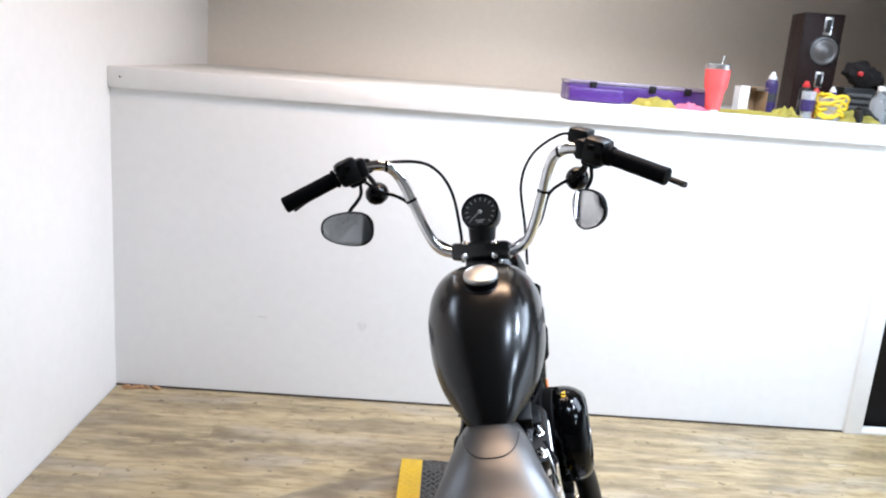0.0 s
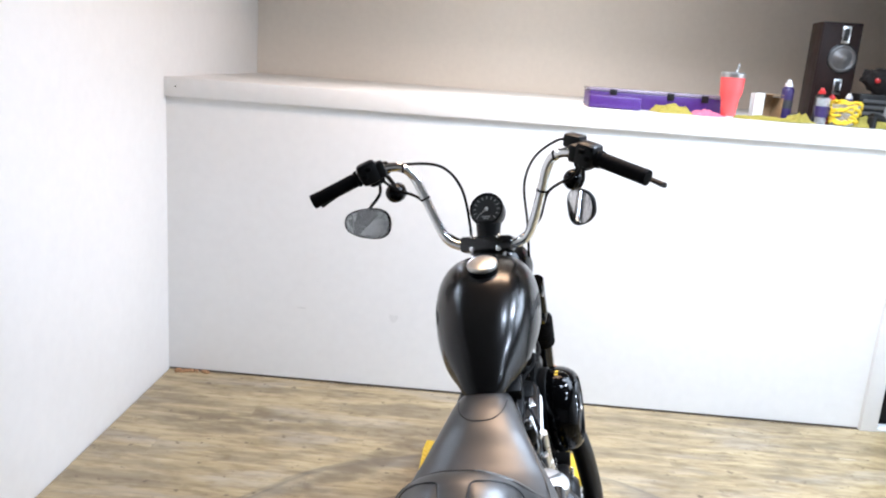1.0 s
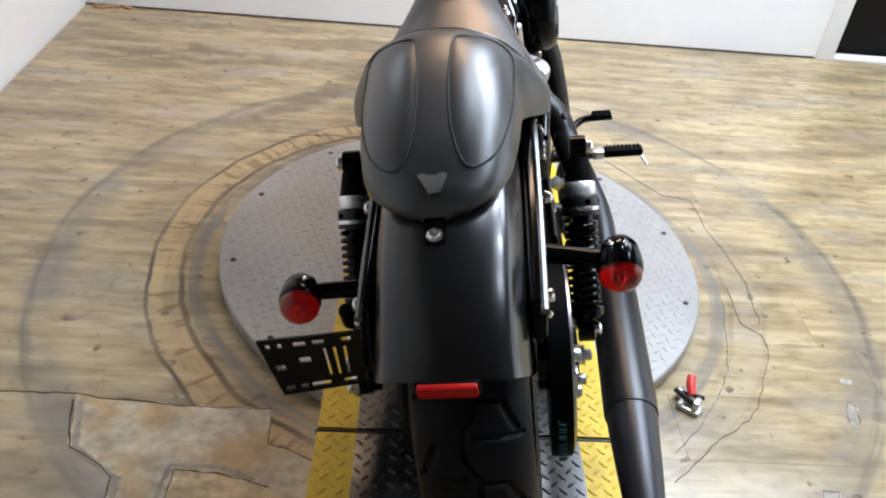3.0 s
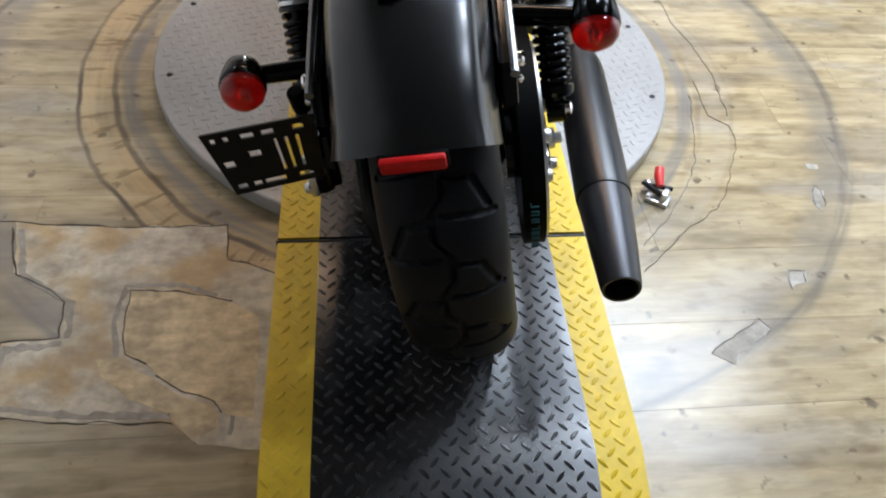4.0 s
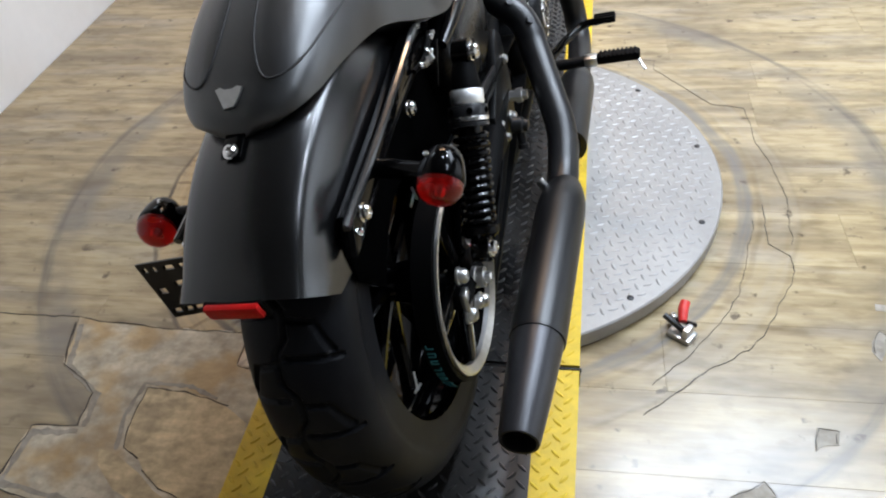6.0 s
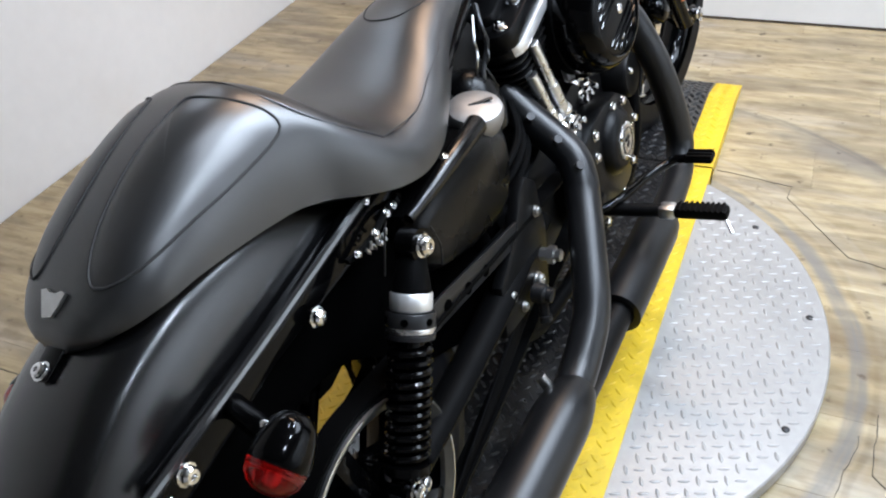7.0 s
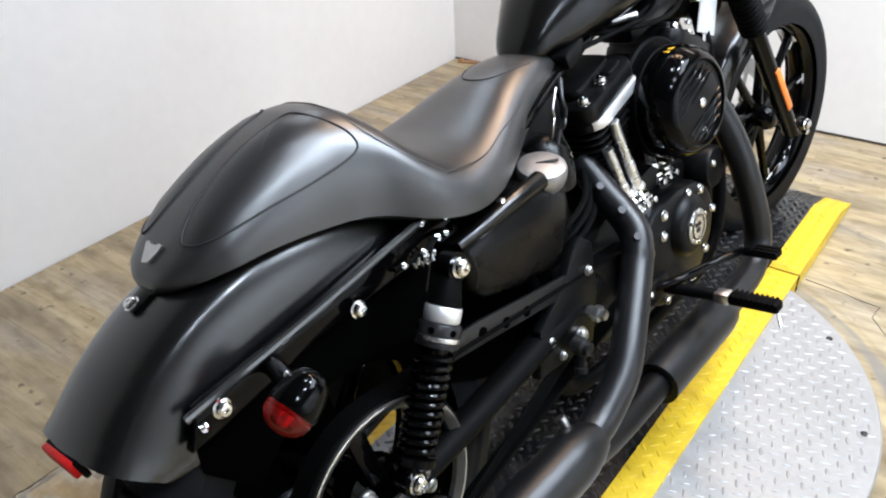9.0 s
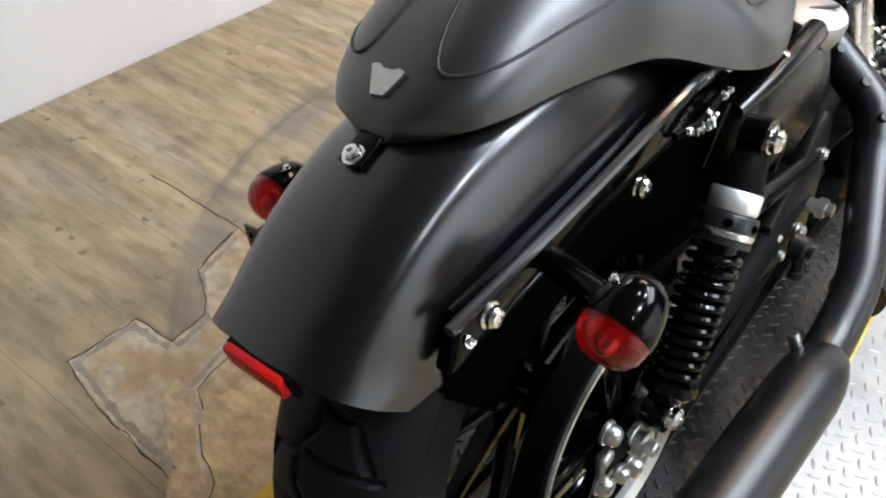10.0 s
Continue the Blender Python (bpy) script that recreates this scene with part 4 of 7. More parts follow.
# struts, turn signals, shocks
for sx in (1, -1):
    xi, xo = (0.108, 0.128) if sx > 0 else (-0.088, -0.104)
    bm = new_bm()
    slab(bm, [(-0.205, 0.545), (-0.185, 0.590), (-0.02, 0.612), (0.16, 0.640), (0.24, 0.642), (0.25, 0.595), (0.12, 0.588), (-0.02, 0.578), (-0.17, 0.548)], xi, xo, 0.004)
    strut = part("fender_strut", bm, GLOSS, bike, "gloss black fender strut")
    bm = new_bm()
    tube(bm, [(xo - sx * 0.003, -0.20, 0.585), (xo, -0.02, 0.611), (xo, 0.17, 0.640), (xo - sx * 0.01, 0.25, 0.640)], 0.0055, 8)
    part("strut_bead", bm, BEAD, strut)
    for y, z, out_ in ((-0.159, 0.575, 0.0), (0.043, 0.589, 0.010)):
        bolt(strut, (xo + sx * out_, y, z), (sx, 0, 0), 0.0095, 0.011, CHROME)
    for y, z in ((-0.185, 0.567), (0.185, 0.640), (0.215, 0.643), (0.23, 0.63)):
        bolt(strut, (xo + sx * 0.002, y, z), (sx, 0, 0.6), 0.004, 0.005, CHROME)
    # turn signal: stalk, housing, lens
    cx, cy, cz = (0.222, -0.128, 0.588) if sx > 0 else (-0.200, -0.112, 0.546)
    bm = new_bm()
    tube(bm, [(xo, -0.085, cz - 0.002), (cx - sx * 0.02, cy + 0.02, cz)], [0.013, 0.012], 12)
    signal = part("turn_signal", bm, GLOSS, bike, "bullet turn signal with red lens")
    bm = new_bm()
    turned(bm, [(0.005, -0.044), (0.014, -0.041), (0.022, -0.032), (0.0262, -0.018), (0.0285, -0.006), (0.0288, 0.002), (0.0275, 0.004)], (cx, cy, cz), (-0.08, -0.88, -0.47) if sx > 0 else (0.1, -1, -0.15), 28)
    part("housing", bm, GLOSS, signal)
    bm = new_bm()
    turned(bm, [(0.0276, 0.003), (0.0274, 0.008), (0.0258, 0.016), (0.020, 0.0235), (0.0120, 0.028), (0.003, 0.0295)], (cx, cy, cz), (-0.08, -0.88, -0.47) if sx > 0 else (0.1, -1, -0.15), 28)
    part("lens", bm, RED_LENS, signal, "glossy red lens")
    bm = new_bm()
    aim_ = V((-0.08, -0.88, -0.47) if sx > 0 else (0.1, -1, -0.15)).normalized()
    turned(bm, [(0.0255, 0.0085), (0.018, 0.0065), (0.010, 0.0055), (0.006, 0.006), (0.0055, 0.014), (0.003, 0.017), (1e-4, 0.0175)], V((cx, cy, cz)), aim_, 24)
    part("bulb_dish", bm, ALU, signal, "bright dish and bulb behind the lens")
    bolt(signal, (cx - sx * 0.012, cy + 0.012, cz + 0.030), (0, 0, 1), 0.003, 0.004, CHROME)
    # shock absorber
    sh_x = 0.194 if sx > 0 else -0.160
    up, lo = V((sh_x, 0.163, 0.600)), V((sh_x, 0.012, 0.362))
    ax = (lo - up).normalized()
    Ls = (lo - up).length
    bm = new_bm()
    turned(bm, [(0.012, 0.012), (0.016, 0.02), (0.016, 0.05), (0.0178, 0.06), (0.0178, Ls - 0.03), (0.012, Ls - 0.02), (0.015, Ls - 0.018), (0.015, Ls - 0.002)], up, ax, 18)
    shock = part("shock_absorber", bm, GLOSS, bike, "black coil-over rear shock absorber")
    bm = new_bm()
    turned(bm, [(0.013, 0.010), (0.0165, 0.016), (0.0215, 0.044), (0.023, 0.054)], up, ax, 24)
    part("shock_boot", bm, RUBBER, shock)
    for c in (up, lo):
        bm = new_bm()
        ring_part(bm, [(0.0195, -0.012), (0.0195, 0.012), (0.009, 0.012), (0.009, -0.012)], c, (1, 0, 0), 20)
        part("shock_eye", bm, GLOSS, shock)
        bolt(shock, c + V((sx * 0.012, 0, 0)), (sx, 0, 0), 0.0115, 0.012, CHROME, "large chrome shock bolt")
    bm = new_bm()
    turned(bm, [(0.023, 0.052), (0.0245, 0.054), (0.0245, 0.071), (0.023, 0.073)], up, ax, 32)
    part("silver_collar", bm, BRIGHT_ALU, shock, "bright aluminium adjuster collar")
    bm = new_bm()
    turned(bm, [(0.027, 0.074), (0.0285, 0.076), (0.0285, 0.090), (0.026, 0.092), (0.026, 0.097), (0.0285, 0.099), (0.0285, 0.104)], up, ax, 32)
    part("lock_ring", bm, DULL_STEEL, shock)
    bm = new_bm()
    turned(bm, [(0.0284, 0.0905), (0.0290, 0.0925), (0.0284, 0.0965)], up, ax, 32, False)
    part("bright_ring", bm, ALU, shock)
    for k in range(6):
        aa = k * math.pi / 3
        u = ax.orthogonal().normalized()
        w = ax.cross(u)
        q = u * math.cos(aa) + w * math.sin(aa)
        bm = new_bm()
        turned(bm, [(0.0045, 0.0), (0.0045, 0.0012)], up + ax * 0.083 + q * 0.0281, q, 10)
        part("adjuster_hole", bm, SHADE_BLACK, shock)
    u = ax.orthogonal().normalized()
    w = ax.cross(u)
    bm = new_bm()
    turns, n = 11.5, 184
    tube(bm, [up + ax * (0.110 + (Ls - 0.145) * k / n) + 0.0225 * (u * math.cos(2 * math.pi * turns * k / n) + w * math.sin(2 * math.pi * turns * k / n)) for k in range(n + 1)], 0.0046, 8, 1)
    part("spring", bm, GLOSS, shock, "black coil spring")
    bm = new_bm()
    turned(bm, [(0.024, Ls - 0.036), (0.0285, Ls - 0.034), (0.0285, Ls - 0.024), (0.022, Ls - 0.018)], up, ax, 28)
    part("spring_seat", bm, GLOSS, shock)

# wire clip, ties and small bright fasteners where the right strut meets the frame
bm = new_bm()
tube(bm, [(0.132, 0.120, 0.602), (0.138, 0.150, 0.602), (0.140, 0.170, 0.607), (0.138, 0.200, 0.613), (0.132, 0.222, 0.611), (0.120, 0.240, 0.600)], 0.0042, 8)
harness = part("wire_harness", bm, RUBBER, bike, "black wire harness clipped along the strut")
for at, way, r in (((0.141, 0.131, 0.605), (1, 0, 0.4), 0.0042), ((0.142, 0.168, 0.607), (1, 0, 0.4), 0.0048), ((0.141, 0.200, 0.614), (1, 0, 0.5), 0.0040), ((0.139, 0.218, 0.612), (1, 0, 0.5), 0.0032), ((0.140, 0.174, 0.590), (1, 0, 0.2), 0.0030)):
    bolt(harness, at, way, r, 0.004, CHROME)
bm = new_bm()
for k in range(7):
    y = 0.148 + 0.0065 * k
    box(bm, (0.141 + 0.0015 * (k % 2), y, 0.597 + 0.004 * math.sin(2.1 * k)), (0.004, 0.0035, 0.010), (25 * (-1) ** k, 0, 12 * k), 0.0008)
part("crimped_clip", bm, STEEL, harness, "crimped bright metal clip")
for pts in ([(0.150, 0.150, 0.560), (0.158, 0.166, 0.610), (0.160, 0.172, 0.622)], [(0.206, 0.188, 0.608), (0.209, 0.192, 0.580), (0.207, 0.186, 0.556)]):
    bm = new_bm()
    tube(bm, pts, 0.0012, 6)
    part("tie_wire", bm, DULL_STEEL, harness)
# licence plate bracket, empty, on the left
TL, BL, BR, TR = V((-0.278, -0.117, 0.481)), V((-0.255, -0.128, 0.384)), V((-0.132, -0.122, 0.398)), V((-0.118, -0.140, 0.514))
xs = [0, 0.05, 0.11, 0.17, 0.23, 0.33, 0.36, 0.46, 0.52, 0.60, 0.64, 0.70, 0.74, 0.80, 0.84, 0.90, 0.95, 1]
ys = [0, 0.08, 0.16, 0.24, 0.34, 0.44, 0.54, 0.64, 0.76, 0.84, 0.92, 1]
holes = {(1, 9), (3, 9), (5, 9), (6, 9), (1, 5), (2, 5), (5, 6), (6, 6), (1, 1), (2, 1), (4, 1), (6, 1), (7, 1), (8, 1), (8, 9), (9, 9), (13, 9), (14, 9), (12, 1), (13, 1), (14, 1)}
holes |= {(c, r) for c in (9, 11, 13) for r in range(3, 8)}
bm = new_bm()


def plate_at(u, v):
    return TL * (1 - u) * v + BL * (1 - u) * (1 - v) + BR * u * (1 - v) + TR * u * v


nrm = (TR - TL).cross(BL - TL).normalized()
gridf = [[bm.verts.new(plate_at(u, v)) for v in ys] for u in xs]
gridb = [[bm.verts.new(plate_at(u, v) + nrm * 0.004) for v in ys] for u in xs]
solid = {(i, j) for i in range(len(xs) - 1) for j in range(len(ys) - 1)} - holes
for i, j in solid:
    bm.faces.new((gridf[i][j], gridf[i + 1][j], gridf[i + 1][j + 1], gridf[i][j + 1]))
    bm.faces.new((gridb[i][j], gridb[i][j + 1], gridb[i + 1][j + 1], gridb[i + 1][j]))
    for (di, dj), (p, q) in {(-1, 0): ((i, j), (i, j + 1)), (1, 0): ((i + 1, j), (i + 1, j + 1)), (0, -1): ((i, j), (i + 1, j)), (0, 1): ((i, j + 1), (i + 1, j + 1))}.items():
        if (i + di, j + dj) not in solid:
            bm.faces.new((gridf[p[0]][p[1]], gridf[q[0]][q[1]], gridb[q[0]][q[1]], gridb[p[0]][p[1]]))
plate = part("plate_bracket", bm, WRINKLE, bike, "empty black slotted licence plate bracket", 20)
bm = new_bm()
box(bm, (-0.128, -0.06, 0.47), (0.03, 0.09, 0.02), (0, 0, 10), 0.004)
box(bm, (-0.13, -0.075, 0.40), (0.02, 0.05, 0.09), (0, 0, 10), 0.004)
part("bracket_arm", bm, GLOSS, plate)
bm = new_bm()
turned(bm, [(0.012, 0), (0.012, 0.03), (0.008, 0.034)], (-0.137, -0.11, 0.505), (0, -0.3, 1), 12)
part("bracket_knob", bm, RUBBER, plate)

# seat
S_Y = [-0.137, -0.128, -0.110, -0.08, -0.03, 0.02, 0.07, 0.11, 0.145, 0.18, 0.215, 0.26, 0.33, 0.40, 0.47, 0.54, 0.60, 0.64, 0.655]
S_TOP = hermite(S_Y, [0.699, 0.711, 0.725, 0.747, 0.775, 0.797, 0.812, 0.818, 0.813, 0.789, 0.747, 0.709, 0.701, 0.716, 0.738, 0.752, 0.752, 0.740, 0.728])
S_HW = hermite(S_Y, [0.026, 0.048, 0.070, 0.088, 0.100, 0.106, 0.109, 0.112, 0.121, 0.138, 0.153, 0.160, 0.151, 0.128, 0.102, 0.081, 0.067, 0.056, 0.049])
S_LOW = hermite(S_Y, [0.692, 0.691, 0.692, 0.695, 0.698, 0.695, 0.688, 0.680, 0.668, 0.652, 0.638, 0.627, 0.625, 0.638, 0.660, 0.682, 0.695, 0.705, 0.710])
S_Q = hermite(S_Y, [0.9, 0.85, 0.8, 0.78, 0.75, 0.72, 0.70, 0.70, 0.68, 0.66, 0.62, 0.60, 0.60, 0.60, 0.62, 0.62, 0.65, 0.7, 0.7])


def seat_ring(y, n=40):
    top, hw, low, q = S_TOP(y), S_HW(y), S_LOW(y), S_Q(y)
    pts = []
    for k in range(n + 1):
        a = math.pi * k / n
        c, s = math.cos(a), math.sin(a)
        pts.append((hw * math.copysign(abs(c) ** 0.82, c), y, low + (top - low) * s ** q))
    for k in range(1, 8):
        t = k / 8
        pts.append((-hw * 0.97 + 2 * hw * 0.97 * t, y, low - 0.014 * math.sin(math.pi * t) ** 0.4))
    return pts


def seat_at(x, y, lift=0.0):
    hw = S_HW(y)
    c = min(1.0, abs(x) / hw) ** (1 / 0.82)
    s = math.sqrt(max(0.0, 1 - c * c))
    return V((x, y, S_LOW(y) + (S_TOP(y) - S_LOW(y)) * s ** S_Q(y) + lift))


bm = new_bm()
loft(bm, [seat_ring(-0.137 + 0.792 * k / 110) for k in range(111)])
seat = part("seat", bm, VINYL, bike, "black vinyl solo seat with raised rear pads", 60)


def piping(name, pts, r=0.0022, material=None, closed=False):
    bm = new_bm()
    p = [seat_at(x, y, 0.0004) for x, y in pts]
    tube(bm, p, r, 6, 3)
    return part(name, bm, material or STITCH, seat)


for sx in (1, -1):
    outline = [(0.024, 0.085), (0.020, 0.02), (0.023, -0.05), (0.036, -0.092), (0.054, -0.096), (0.080, -0.068), (0.096, -0.005), (0.102, 0.06), (0.104, 0.125), (0.096, 0.136), (0.074, 0.124), (0.044, 0.108), (0.028, 0.100), (0.024, 0.085)]
    piping("pad_seam", [(sx * x, y) for x, y in outline], 0.0016)
    # the pad itself, slightly proud inside its seam
    bm = new_bm()
    rows = []
    for t in (0.0, 0.12, 0.3, 0.6, 0.9):
        rows.append([seat_at(sx * (0.062 + (x - 0.062) * (1 - t)), 0.012 + (y - 0.012) * (1 - t), 0.0025 * min(1, t * 4)) for x, y in (tuple(q)[:2] for q in smooth_path([(x, y, 0) for x, y in outline], 4))])
    loft(bm, rows, True, False)
    bm.verts.ensure_lookup_table()
    bm.faces.new(bm.verts[-len(rows[0]):])
    part("seat_pad", bm, VINYL, seat, "", 60)
piping("front_seam", [(-0.052, 0.568), (-0.046, 0.520), (-0.028, 0.488), (0, 0.480), (0.028, 0.488), (0.046, 0.520), (0.052, 0.568)], 0.0013)
piping("hump_seam", [(-0.140, 0.24), (-0.115, 0.175), (-0.085, 0.150), (-0.04, 0.142), (0, 0.140), (0.04, 0.142), (0.085, 0.150), (0.115, 0.175), (0.140, 0.24)], 0.0011, VINYL)
for sx in (1, -1):
    piping("side_seam", [(sx * 0.140, 0.24), (sx * 0.130, 0.33), (sx * 0.112, 0.40), (sx * 0.100, 0.455), (sx * 0.094, 0.475)], 0.0011, VINYL)
# small metal badge on the tail: a plain shield
bm = new_bm()
nb = (seat_at(0.0, -0.10) - seat_at(0.0, -0.125)).normalized()
c0, ub = seat_at(0, -0.116, 0.0005), V((1, 0, 0))
nn = ub.cross(nb).normalized()
sh = [(-0.018, 0.010), (-0.011, 0.012), (-0.005, 0.009), (0.005, 0.009), (0.011, 0.012), (0.018, 0.010), (0.014, -0.002), (0.009, -0.013), (-0.004, -0.015), (-0.010, -0.004)]
loft(bm, [[c0 + ub * x + nb * z + nn * h for x, z in sh] for h in (0.0, 0.0035)])
part("tail_badge", bm, STEEL, seat, "small bright metal badge")

# fuel tank
T_Y = [0.584, 0.602, 0.64, 0.69, 0.75, 0.81, 0.87, 0.93, 0.98, 1.02, 1.045, 1.055]
T_TOP = hermite(T_Y, [0.752, 0.777, 0.822, 0.868, 0.912, 0.946, 0.966, 0.974, 0.968, 0.948, 0.922, 0.895])
T_BOT = hermite(T_Y, [0.735, 0.733, 0.734, 0.735, 0.742, 0.750, 0.757, 0.764, 0.772, 0.784, 0.802, 0.822])
T_HW = hermite(T_Y, [0.022, 0.042, 0.064, 0.090, 0.110, 0.123, 0.129, 0.129, 0.121, 0.103, 0.076, 0.045])


def tank_at(y, a):
    top, bot, hw = T_TOP(y), T_BOT(y), T_HW(y)
    c, s = math.cos(a), math.sin(a)
    mid = bot + (top - bot) * 0.40
    h = (top - mid) if s > 0 else (mid - bot)
    return V((hw * math.copysign(abs(c) ** 0.72, c), y, mid + h * math.copysign(abs(s) ** (0.82 if s > 0 else 0.7), s)))


bm = new_bm()
loft(bm, [[tank_at(0.584 + 0.471 * k / 60, 2 * math.pi * i / 48) for i in range(48)] for k in range(61)])
tank = part("fuel_tank", bm, TANK_PAINT, bike, "matte black peanut fuel tank", 60)
CAP_Y = 0.858
cb = V((0, CAP_Y, T_TOP(CAP_Y)))
cn = V((0, -(T_TOP(CAP_Y + 0.02) - T_TOP(CAP_Y - 0.02)) / 0.04, 1)).normalized()
bm = new_bm()
turned(bm, [(0.036, -0.010), (0.037, 0.004), (0.034, 0.007)], cb, cn, 40)
part("cap_seat", bm, RUBBER, tank)
bm = new_bm()
turned(bm, [(0.032, 0.004), (0.0375, 0.008), (0.0385, 0.013), (0.0375, 0.017), (0.035, 0.019), (0.034, 0.018), (0.030, 0.0185), (0.018, 0.0205), (0.004, 0.021)], cb, cn, 40)
part("fuel_cap", bm, STEEL, tank, "bright aluminium fuel cap")
for sx in (1, -1):
    for k, (y, z, l, h) in enumerate(((0.79, 0.868, 0.030, 0.016), (0.825, 0.874, 0.022, 0.014), (0.86, 0.872, 0.030, 0.018), (0.905, 0.868, 0.03, 0.016))):
        a0 = min(range(-30, 70), key=lambda q: abs(tank_at(y, radians(q)).z - z))
        rows = []
        for j in range(4):
            row = []
            for i in range(5):
                p = tank_at(y + l * (i / 4 - 0.5), radians(a0 + (j / 3 - 0.5) * h * 620))
                row.append(V((sx * (p.x + 0.0005), p.y, p.z)))
            rows.append(row)
        bm = new_bm()
        loft(bm, rows, False, False)
        bmesh.ops.solidify(bm, geom=bm.faces[:], thickness=0.0004)
        part("tank_emblem_bar", bm, GREY_MARK, tank, "dull grey printed emblem bar")

# oil tank side cover with its cap, on the right; battery cover on the left
for sx in (1, -1):
    bm = new_bm()
    out = [(0.228, 0.588), (0.224, 0.560), (0.228, 0.515), (0.255, 0.485), (0.33, 0.462), (0.42, 0.450), (0.465, 0.462), (0.490, 0.515), (0.494, 0.550), (0.486, 0.575), (0.462, 0.588), (0.42, 0.604), (0.36, 0.604), (0.29, 0.597)]
    slab(bm, out, sx * 0.06, sx * 0.158, 0.024)
    cover = part("oil_tank" if sx > 0 else "battery_cover", bm, OIL_PAINT, bike, "satin black oil tank" if sx > 0 else "satin black battery cover", 50)
    bm = new_bm()
    tube(bm, [(sx * 0.146, 0.228, 0.586), (sx * 0.149, 0.29, 0.594), (sx * 0.149, 0.36, 0.601), (sx * 0.144, 0.43, 0.602)], [0.007, 0.011, 0.014, 0.016], 16)
    part("edge_bead", bm, TANK_PAINT, cover)
    if sx > 0:
        bm = new_bm()
        ax = V((0.26, -0.10, 0.96)).normalized()
        turned(bm, [(0.036, -0.022), (0.0395, -0.012), (0.0405, -0.004), (0.0405, 0.005), (0.038, 0.0105), (0.030, 0.0135), (0.012, 0.0152), (1e-4, 0.0155)], (0.130, 0.458, 0.606), ax, 36)
        cap = part("oil_cap", bm, CAP_ALU, cover, "satin domed oil filler cap")
        bm = new_bm()
        box(bm, V((0.130, 0.458, 0.606)) + ax * 0.0150, (0.005, 0.052, 0.003), (0, 15, -49), 0.001)
        part("cap_slot", bm, DULL_STEEL, cap)
        bolt(cover, (0.148, 0.331, 0.610), (0.6, 0, 1), 0.006, 0.005, CHROME)

# frame
for sx in (1, -1):
    bm = new_bm()
    tube(bm, [(sx * 0.105, 0.22, 0.61), (sx * 0.10, 0.40, 0.655), (sx * 0.05, 0.66, 0.715), (sx * 0.03, 0.95, 0.79), (0.0, 1.10, 0.83)], 0.015, 10)
    part("top_rail", bm, GLOSS, bike)
    bm = new_bm()
    tube(bm, [(sx * 0.02, 1.13, 0.80), (sx * 0.075, 1.16, 0.62), (sx * 0.11, 1.13, 0.30), (sx * 0.11, 1.05, 0.155), (sx * 0.11, 0.85, 0.135), (sx * 0.11, 0.55, 0.145), (sx * 0.11, 0.44, 0.22), (sx * 0.11, 0.40, 0.45), (sx * 0.105, 0.24, 0.60)], 0.0155, 10)
    part("cradle_tube", bm, RUBBER, bike)
bm = new_bm()
turned(bm, [(0.033, 0.0), (0.033, 0.17)], (0, 1.155, 0.775), (0, -0.5, 0.866), 20)
part("steering_head", bm, GLOSS, bike)
bm = new_bm()
box(bm, (0, 0.36, 0.53), (0.19, 0.26, 0.20), None, 0.02)
box(bm, (0, 0.52, 0.36), (0.17, 0.16, 0.24), None, 0.02)
part("centre_box", bm, WRINKLE, bike)

# engine
bm = new_bm()
slab(bm, [(0.56, 0.22), (0.60, 0.19), (0.92, 0.17), (1.01, 0.20), (1.04, 0.27), (1.02, 0.36), (0.96, 0.43), (0.82, 0.47), (0.70, 0.45), (0.58, 0.42), (0.54, 0.32)], -0.13, 0.118, 0.014)
engine = part("engine", bm, WRINKLE, bike, "black air-cooled V-twin engine")


def cover_plate(name, out, x0, x1, bev, material=WRINKLE, label=""):
    bm = new_bm()
    slab(bm, out, x0, x1, bev)
    return part(name, bm, material, engine, label, 45)


cover_plate("gear_cover", [(0.660, 0.345), (0.690, 0.385), (0.75, 0.414), (0.83, 0.420), (0.905, 0.410), (0.955, 0.378), (0.984, 0.325), (0.965, 0.265), (0.915, 0.215), (0.83, 0.200), (0.74, 0.205), (0.685, 0.240), (0.658, 0.290)], 0.11, 0.166, 0.012)
for y, z in ((0.702, 0.343), (0.690, 0.262), (0.761, 0.396), (0.86, 0.400), (0.912, 0.388), (0.962, 0.325), (0.922, 0.250), (0.86, 0.215), (0.75, 0.218), (0.755, 0.355)):
    bolt(engine, (0.167, y, z), (1, 0, 0), 0.0085, 0.008, CHROME)
bm = new_bm()
turned(bm, [(0.066, 0), (0.064, 0.008), (0.052, 0.020), (0.045, 0.022)], (0.166, 0.852, 0.335), (1, 0, 0), 40)
part("timer_dome", bm, WRINKLE, engine)
bm = new_bm()
turned(bm, [(0.036, 0), (0.036, 0.004), (0.033, 0.006), (0.030, 0.0055), (0.004, 0.0058)], (0.186, 0.852, 0.335), (1, 0, 0), 40)
part("timer_cover", bm, ALU, engine, "round bright timer cover with raised marks")
bm = new_bm()
ring_part(bm, [(0.026, 0.004), (0.026, 0.0068), (0.0235, 0.0068), (0.0235, 0.004)], (0.186, 0.852, 0.335), (1, 0, 0), 36)
for dy, dz, l in ((-0.006, 0.006, 0.010), (0.006, 0.006, 0.010), (0, -0.006, 0.016)):
    box(bm, (0.192, 0.852 + dy, 0.335 + dz), (0.003, l * 0.7, 0.008), None, 0.0005)
part("timer_marks", bm, DULL_STEEL, engine)
